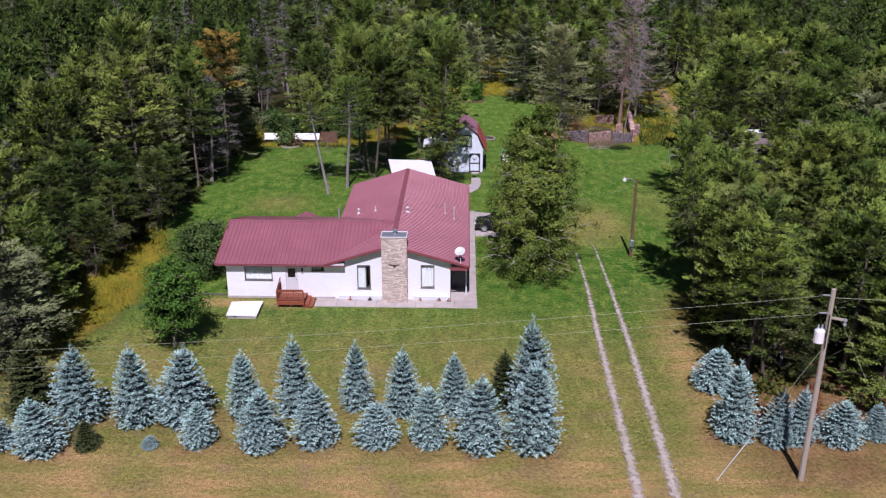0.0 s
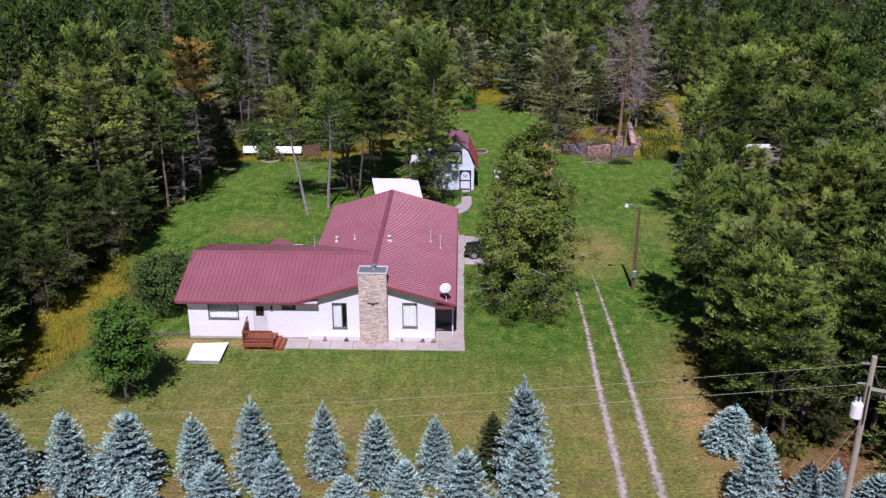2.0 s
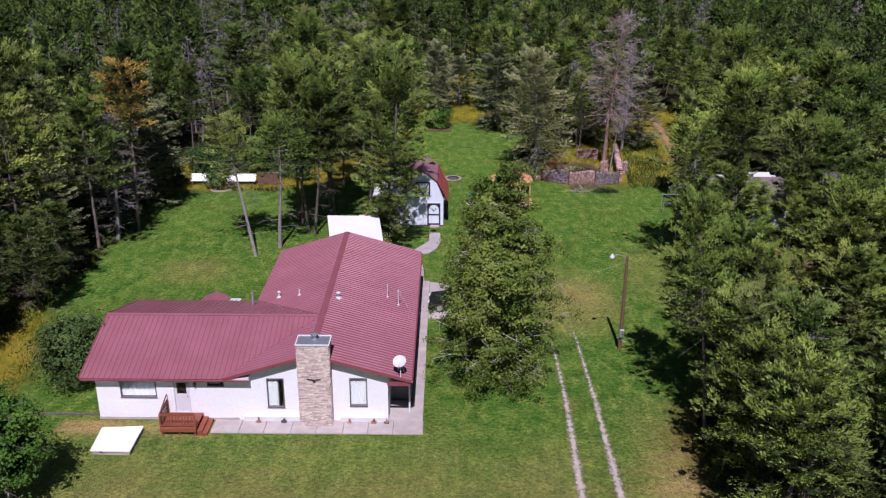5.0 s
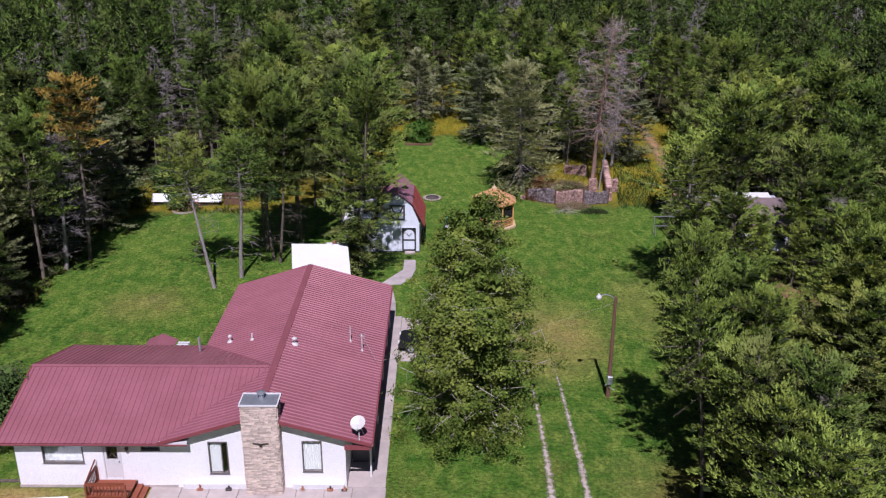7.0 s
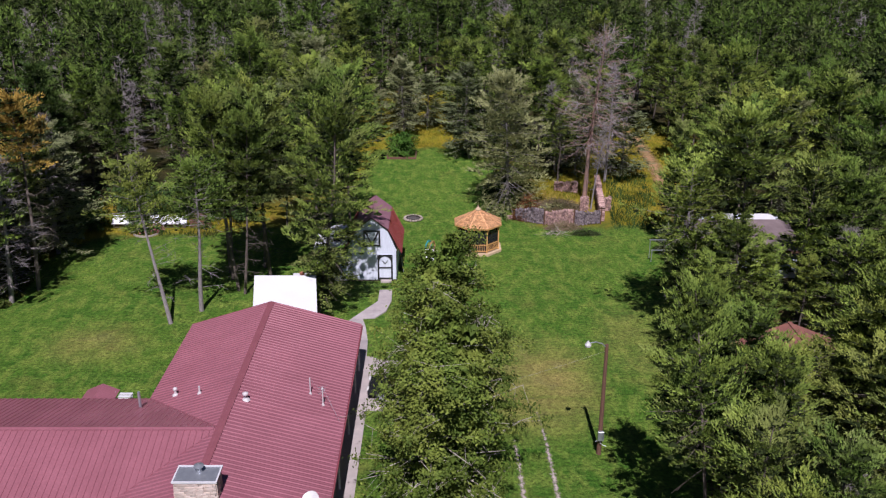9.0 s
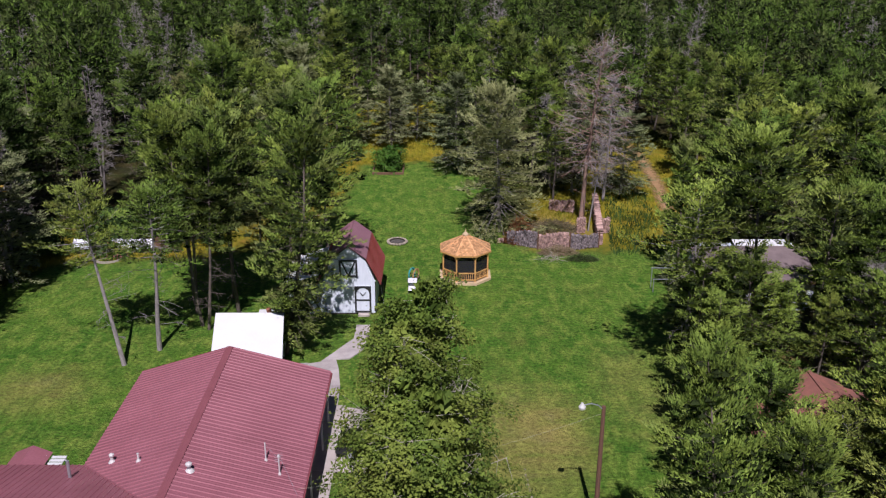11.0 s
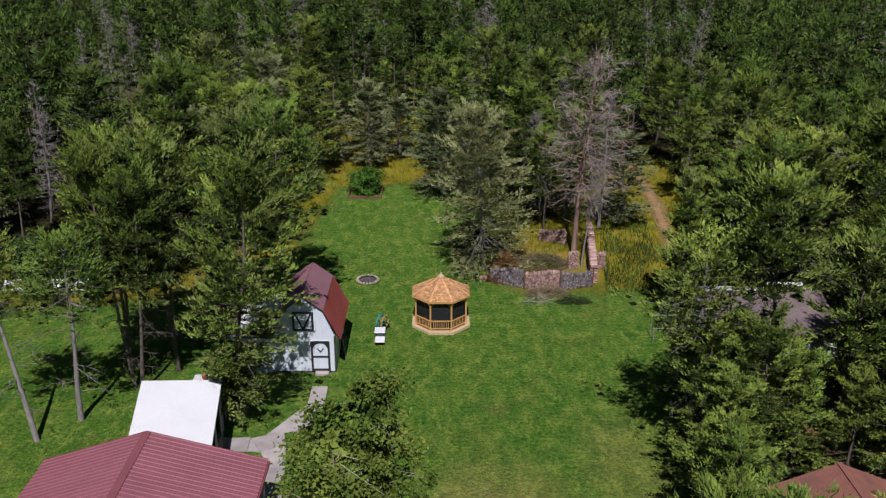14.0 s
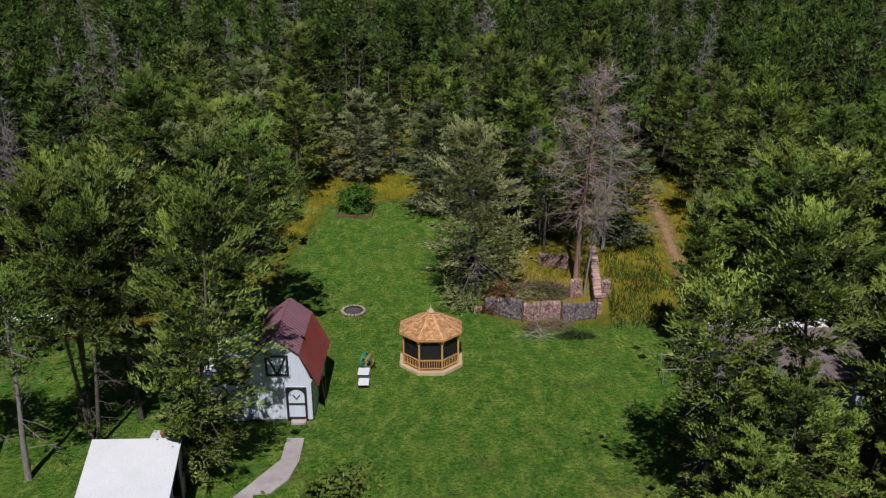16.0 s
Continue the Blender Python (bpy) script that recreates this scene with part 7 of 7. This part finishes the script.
def brush_pile(name, label, x, y, rx, ry, h, n, material, seed, size=0.5, width=0.05, category="brush"):
    rng = np.random.default_rng(seed)
    a, q = rng.uniform(0, 2 * np.pi, n), np.sqrt(rng.uniform(0, 1, n))
    P = np.stack([x + rx * q * np.cos(a), y + ry * q * np.sin(a), h * rng.uniform(0, 1, n) * (1 - q ** 2)], -1)
    V = blades(P, rng.normal(0, 1, (n, 3)) * np.array([1, 1, 0.35]) + np.array([0, 0, 0.12]), size, width, rng)
    V[:, 2] = np.maximum(V[:, 2], -0.02)
    return tagged(new(name, raw_mesh(name, V, tri_index(V), material)), label, category, kind="stuff")


brush_pile("brush_pile", "heap of dry brown cut branches on the lawn", 17.3, 104.7, 1.7, 0.6, 0.75, 1500, M_BRUSH, 71, 0.42, 0.03)
brush_pile("brush_pile", "pale grey bare twigs on the lawn", 16.5, 103.4, 0.7, 0.5, 0.5, 70, M_POLE, 72, 1.3, 0.03)
brush_pile("brush_pile", "greenish brown cut boughs on the lawn", 19.1, 103.2, 1.35, 0.42, 0.6, 900, M_SPRUCE_GREEN, 77, 0.36, 0.04)
brush_pile("brush_pile", "rust-brown branches draped over the firewood", 14.3, 107.5, 1.35, 0.9, 2.3, 1500, M_RUSTLEAF, 73, 0.6, 0.06)
brush_pile("brush_pile", "green and brown boughs inside the firewood yard", 17.4, 110.6, 2.4, 1.5, 0.9, 1800, M_BRUSH, 74, 0.7, 0.05)
brush_pile("needle_bough", "rust-brown dead bough among the spruces", 20.2, 43.8, 0.8, 0.6, 3.2, 700, M_RUSTLEAF, 75, 0.35, 0.08)
brush_pile("needle_bough", "rust-brown dead bough among the spruces", 17.5, 43.2, 0.6, 0.5, 2.0, 500, M_RUSTLEAF, 76, 0.3, 0.08)

# ---- garden at the back ----
cov = thing("wood_cover", "long low white sheet roof over stacked wood", "shelter")
for x0, x1 in ((-23.4, -21.2), (-21.17, -18.98), (-18.95, -16.7)):
    cb = bmesh.new()
    prism(cb, [(104.6, 0.42), (105.4, 0.98), (105.4, 1.03), (104.58, 0.47)], x0, x1, "x")
    part("sheet", cb, M_WHITE_METAL, cov)
    part("frame_leg", bx(x0 + 0.1, x0 + 0.2, 104.7, 104.8, 0, 0.6), M_POLE, cov)
    part("frame_leg", bx(x1 - 0.2, x1 - 0.1, 105.2, 105.3, 0, 0.9), M_POLE, cov)
    part("stacked_wood", bx(x0 + 0.15, x1 - 0.15, 104.85, 105.3, -0.02, 0.62, 0.03), M_BARK, cov)
pan = thing("board_fence", "short brown wooden fence beside the garden", "fence")
for i in range(13):
    part("board", bx(-16.5 + i * 0.155, -16.36 + i * 0.155, 104.9, 104.93, 0.0, 1.35 + 0.05 * math.sin(i * 2.1)), M_BROWNPOLE, pan)
part("rail", bx(-16.5, -14.5, 104.935, 104.98, 0.9, 1.0), M_BROWNPOLE, pan)


def flower_bed():
    rng = np.random.default_rng(81)
    n = 900
    a, q = rng.uniform(0, 2 * np.pi, n), np.sqrt(rng.uniform(0, 1, n))
    P = np.stack([-19.95 + 1.6 * q * np.cos(a), 103.6 + 0.7 * q * np.sin(a), rng.uniform(0.05, 1.8, n) * (1.2 - q)], -1)
    bed = thing("flower_bed", "raised round flower bed with pink blooms", "flower bed")
    for nm, sel, mat in (("foliage", slice(0, 570), M_SHRUB), ("blooms", slice(570, n), M_FLOWER)):
        v = leaves(P[sel] + (np.array([0, 0, 0.12]) if nm == "blooms" else 0), 0.2, rng, 0.7)
        o = new(nm, raw_mesh(nm, v, quad_index(v), mat))
        o.parent = bed
        o["kind"] = "stuff"
    part("edging", hoop(bmesh.new(), [(1.2, -0.05), (1.2, 0.12), (1.1, 0.12), (1.1, -0.05)], 20, (-19.95, 103.6, 0)), M_POLE, bed)


flower_bed()
grass_mass("border_plants", "low green border plants by the garden", [[(-18.6, 102.6), (-13.5, 102.6), (-13.5, 103.6), (-18.6, 103.6)]], 60, 0.45, 0.12, M_UNDER, 83, None, "plants")

# ---- cottage and hut among the eastern trees ----
cot = thing("cottage", "small white cottage with a brick-red roof among the pines", "house")
part("wall", bx(23.3, 30.8, 70.2, 76.3, 0.0, 2.45), M_WHITE, cot)
for ex in (22.75, 31.45):
    pts = [(ex, 69.6, 2.35), (ex, 76.9, 2.35), (27.1, 76.9, 4.1), (27.1, 69.6, 4.1)]
    bm = bmesh.new()
    hi = [bm.verts.new(p) for p in pts]
    lo = [bm.verts.new((p[0], p[1], p[2] - 0.14)) for p in pts]
    bm.faces.new(hi), bm.faces.new(lo[::-1])
    for i in range(4):
        bm.faces.new((hi[i], lo[i], lo[(i + 1) % 4], hi[(i + 1) % 4]))
    bmesh.ops.recalc_face_normals(bm, faces=bm.faces[:])
    part("roof", bm, M_REDSHINGLE, cot, "faded brick-red shingled roof")
    part("fascia", beam(bmesh.new(), (ex, 69.58, 2.26), (27.1, 69.58, 4.0), 0.05, 0.16), M_TRIMWHITE, cot)
part("ridge_cap", beam(bmesh.new(), (27.1, 69.58, 4.1), (27.1, 76.92, 4.1), 0.24, 0.05), M_REDSHINGLE, cot)
for y in (70.2, 76.2):
    bm = bmesh.new()
    prism(bm, [(23.3, 2.45), (30.8, 2.45), (27.1, 3.92)], y, y + 0.1, "y")
    part("gable_wall", bm, M_WHITE, cot)
part("window", bx(24.4, 25.5, 70.15, 70.2, 1.0, 1.9), M_FRAME, cot)
part("door", bx(26.6, 27.5, 70.14, 70.2, 0.05, 2.05), M_FRAME, cot)

hut = thing("storage_hut", "grey hut with a dark brown sloping roof among trees", "hut")
part("front_wall", bx(26.4, 34.2, 93.4, 93.52, 0.0, 2.3), M_SHEDWALL, hut)
part("back_wall", bx(26.4, 34.2, 98.4, 98.52, 0.0, 3.3), M_SHEDWALL, hut)
for x in (26.4, 34.1):
    bm = bmesh.new()
    prism(bm, [(93.52, 0), (98.4, 0), (98.4, 3.3), (93.52, 2.3)], x, x + 0.1, "x")
    part("side_wall", bm, M_SHEDWALL, hut)
bm = bmesh.new()
prism(bm, [(93.0, 2.3), (97.6, 3.28), (97.6, 3.4), (93.0, 2.42)], 26.1, 34.5, "x")
part("roof", bm, M_BROWNROOF, hut, "dark brown shingled roof")
bm = bmesh.new()
prism(bm, [(97.6, 3.3), (98.5, 3.5), (98.5, 3.6), (97.6, 3.42)], 29.6, 33.6, "x")
part("roof_sheet", bm, M_TRIMWHITE, hut, "white sheet along the roof's top")
part("fascia", bx(26.1, 34.5, 92.95, 93.0, 2.22, 2.42), M_BROWNPOLE, hut)
part("window", bx(31.2, 32.2, 93.36, 93.4, 1.1, 1.8), M_FRAME, hut)
sw = thing("swing_frame", "pale metal crossbars of a frame at the lawn's edge", "frame")
for y, z in ((97.6, 1.6), (96.8, 1.0)):
    part("crossbar", beam(bmesh.new(), (23.4, y, z), (26.2, y, z), 0.07, sides=6), M_LEAD, sw)
for x in (23.5, 26.1):
    part("post", beam(bmesh.new(), (x, 97.6, -0.05), (x, 97.6, 1.6), 0.07, sides=6), M_LEAD, sw)
    part("post", beam(bmesh.new(), (x, 96.8, -0.05), (x, 96.8, 1.0), 0.07, sides=6), M_LEAD, sw)


# ---- poles and wires ----
lamp = thing("street_lamp", "brown wooden yard lamp post with a small white lamp", "yard lamp")
LX, LY = 14.57, 69.2
part("pole", lathe(bmesh.new(), [(0.13, -0.1), (0.11, 3.0), (0.09, 6.55)], 10, (LX, LY, 0)), M_BROWNPOLE, lamp)
part("arm", tube(bmesh.new(), [(LX, LY, 6.35), (LX - 0.25, LY - 0.05, 6.62), (LX - 0.6, LY - 0.1, 6.75), (LX - 0.95, LY - 0.15, 6.7)], [0.03] * 4, 7), M_LEAD, lamp)
head = part("lamp_head", lathe(bmesh.new(), [(0.05, 0.2), (0.10, 0.1), (0.17, 0.0), (0.15, -0.1), (0.02, -0.16)], 12, (LX - 1.0, LY - 0.16, 6.62)), M_DISH, lamp, "white lamp head")
part("meter_box", bx(LX - 0.16, LX + 0.16, LY - 0.3, LY - 0.12, 0.95, 1.5, 0.02), M_LEAD, lamp, "grey meter box")
for k in range(4):
    a = k * 1.6
    part("hook", beam(bmesh.new(), (LX, LY - 0.12, 0.7 + 0.15 * k), (LX + 0.3 * math.cos(a), LY - 0.28, 0.62 + 0.15 * k), 0.035, sides=5), M_LEAD, lamp)

upole = thing("utility_pole", "grey weathered wooden utility pole with transformer", "utility pole")
UX, UY = 18.15, 38.7
part("pole", lathe(bmesh.new(), [(0.155, -0.1), (0.14, 4.0), (0.11, 10.65), (0.02, 10.68)], 12, (UX, UY, 0)), M_POLE, upole)
tr = part("transformer", lathe(bmesh.new(), [(0.18, 0), (0.24, 0.03), (0.24, 0.62), (0.19, 0.7), (0.06, 0.72)], 14, (UX - 0.42, UY - 0.22, 7.95)), M_WHITE_METAL, upole, "white cylindrical transformer")
for dx in (-0.1, 0.08):
    part("bushing", lathe(bmesh.new(), [(0.05, 0), (0.07, 0.06), (0.04, 0.1), (0.06, 0.16), (0.03, 0.26)], 8, (UX - 0.42 + dx, UY - 0.22, 8.66)), M_LEAD, upole)
part("bracket", bx(UX - 0.3, UX - 0.1, UY - 0.16, UY - 0.06, 8.2, 8.4), M_IRON, upole)
part("crossarm", beam(bmesh.new(), (UX - 0.1, UY, 9.2), (UX + 0.85, UY - 0.05, 9.05), 0.09, 0.11), M_POLE, upole)
part("cutout", lathe(bmesh.new(), [(0.06, 0), (0.1, 0.1), (0.05, 0.2), (0.09, 0.3), (0.04, 0.42)], 8, (UX + 0.75, UY - 0.1, 8.75)), M_LEAD, upole)
for z in (10.32, 9.4):
    part("insulator", beam(bmesh.new(), (UX - 0.12, UY, z), (UX - 0.5, UY, z + 0.02), 0.09, sides=8), M_LEAD, upole)
part("conduit", beam(bmesh.new(), (UX - 0.05, UY - 0.17, 9.4), (UX - 0.05, UY - 0.2, 7.6), 0.05, sides=6), M_IRON, upole)


def wire(name, label, fn, x0, x1, r=0.014, n=24, parent=None):
    pts = [fn(x0 + (x1 - x0) * i / n) for i in range(n + 1)]
    ob = part(name, tube(bmesh.new(), pts, [r] * (n + 1), 5), M_WIRE, parent)
    return ob if parent else tagged(ob, label, "cable")


wire("power_line", "thin pale power line crossing above the spruces", lambda x: (x, UY, 8.47 + 0.0914 * x + 0.00066 * x * x), 17.65, -60, 0.007, 40)
wire("power_line", "thin pale lower power line above the spruces", lambda x: (x, UY, 7.62 + 0.0915 * x + 0.0004 * x * x), 17.65, -60, 0.007, 40)
wire("power_line", "thin line running on from the pole", lambda x: (x, UY + 0.02 * (x - UX), 10.2 - 0.05 * (x - UX)), UX, 60, 0.012)
wire("service_cable", "thin cable from the yard lamp to the house", lambda t: (LX + (0.9 - LX) * t, LY + (68.0 - LY) * t, 6.2 - 3.2 * t - 1.6 * t * (1 - t)), 0, 1, 0.006)
guy = thing("guy_wire", "guy wires with a white guard bracing the utility pole", "cable")
part("wire", beam(bmesh.new(), (UX, UY, 7.6), (13.8, 38.5, 0.0), 0.022, sides=5), M_WIRE, guy)
part("guard", beam(bmesh.new(), (15.2, 38.56, 2.42), (13.8, 38.5, -0.05), 0.055, sides=7), M_DISH, guy, "white plastic guard")
part("wire", beam(bmesh.new(), (UX, UY, 10.1), (24.0, 40.5, 0.0), 0.02, sides=5), M_WIRE, guy)


# ---- parked car ----
def parked_car(x, y, turn):
    c = thing("parked_car", "dark parked car half hidden behind the birch", "car")
    body = bmesh.new()
    prism(body, [(-2.2, 0.35), (2.2, 0.35), (2.25, 0.6), (2.1, 0.85), (1.15, 0.98), (0.55, 1.42), (-1.1, 1.45), (-1.9, 1.0), (-2.25, 0.92), (-2.28, 0.6)], -0.86, 0.86, "y")
    for v in body.verts:
        if v.co.z > 1.1:
            v.co.y *= 0.8
    bmesh.ops.bevel(body, geom=body.edges[:], offset=0.06, segments=2, affect="EDGES", clamp_overlap=True)
    part("body", body, M_CAR, c)
    for s in (-1, 1):
        wbm = bmesh.new()
        prism(wbm, [(-1.6, 1.0), (0.95, 1.0), (0.5, 1.36), (-1.05, 1.38)], s * 0.80 - 0.01, s * 0.80 + 0.01, "y")
        g = part("side_window", wbm, M_GLASS, c)
        for wx in (-1.4, 1.4):
            t = bmesh.new()
            bmesh.ops.create_cone(t, cap_ends=True, segments=20, radius1=0.33, radius2=0.33, depth=0.22, matrix=pose(wx, s * 0.78, 0.33, 90, 0, 0))
            wh = part("wheel", t, M_RUBBER, c)
            r = bmesh.new()
            bmesh.ops.create_cone(r, cap_ends=True, segments=16, radius1=0.21, radius2=0.19, depth=0.25, matrix=pose(wx, s * 0.78, 0.33, 90, 0, 0))
            part("rim", r, M_LEAD, wh)
    for s in (-0.6, 0.6):
        part("headlight", bx(2.12, 2.27, s - 0.17, s + 0.17, 0.62, 0.78, 0.03), M_DISH, c)
    c.matrix_basis = pose(x, y, 0.0, 0, 0, turn)


parked_car(4.0, 75.4, 178)

# ---- chimney stones, last ----
def chimney_stones():
    rng = random.Random(12)
    kinds = []
    for i, L in enumerate((0.2, 0.28, 0.36, 0.44)):
        bm = bmesh.new()
        box(bm, -L / 2 + 0.006, L / 2 - 0.006, -0.03, 0.03, -0.039, 0.039, 0.008)
        kinds.append((L, bm))
    made = {}

    def put(k, m):
        if k not in made:
            made[k] = part("stone", kinds[k][1], M_STONE, chimney)
            made[k].matrix_basis = m
        else:
            share("stone", made[k], m, chimney)
    z, row = 0.05, 0
    while z < CTOP - 0.16:
        for face in ("front", "east", "west"):
            a, b = (CX0, CX1) if face == "front" else (CY0 + 0.04, CY1)
            u = a - rng.uniform(0, 0.12)
            while u < b - 0.05:
                k = rng.randrange(4) if face == "front" else rng.randrange(2)
                L = kinds[k][0]
                lo, hi = max(u, a), min(u + L, b)
                if hi - lo > 0.07:
                    c, sc = (lo + hi) / 2, (hi - lo) / L
                    out = rng.uniform(-0.008, 0.018)
                    if face == "front":
                        m = pose(c, CY0 + 0.01 - out, z, 0, rng.uniform(-1, 1), 0)
                    else:
                        m = pose(CX1 - 0.0 + out if face == "east" else CX0 - out, c, z, 0, 0, 90)
                    put(k, m @ Matrix.Diagonal((sc, 1, 1, 1)))
                u += L
        z += 0.083
        row += 1


chimney_stones()
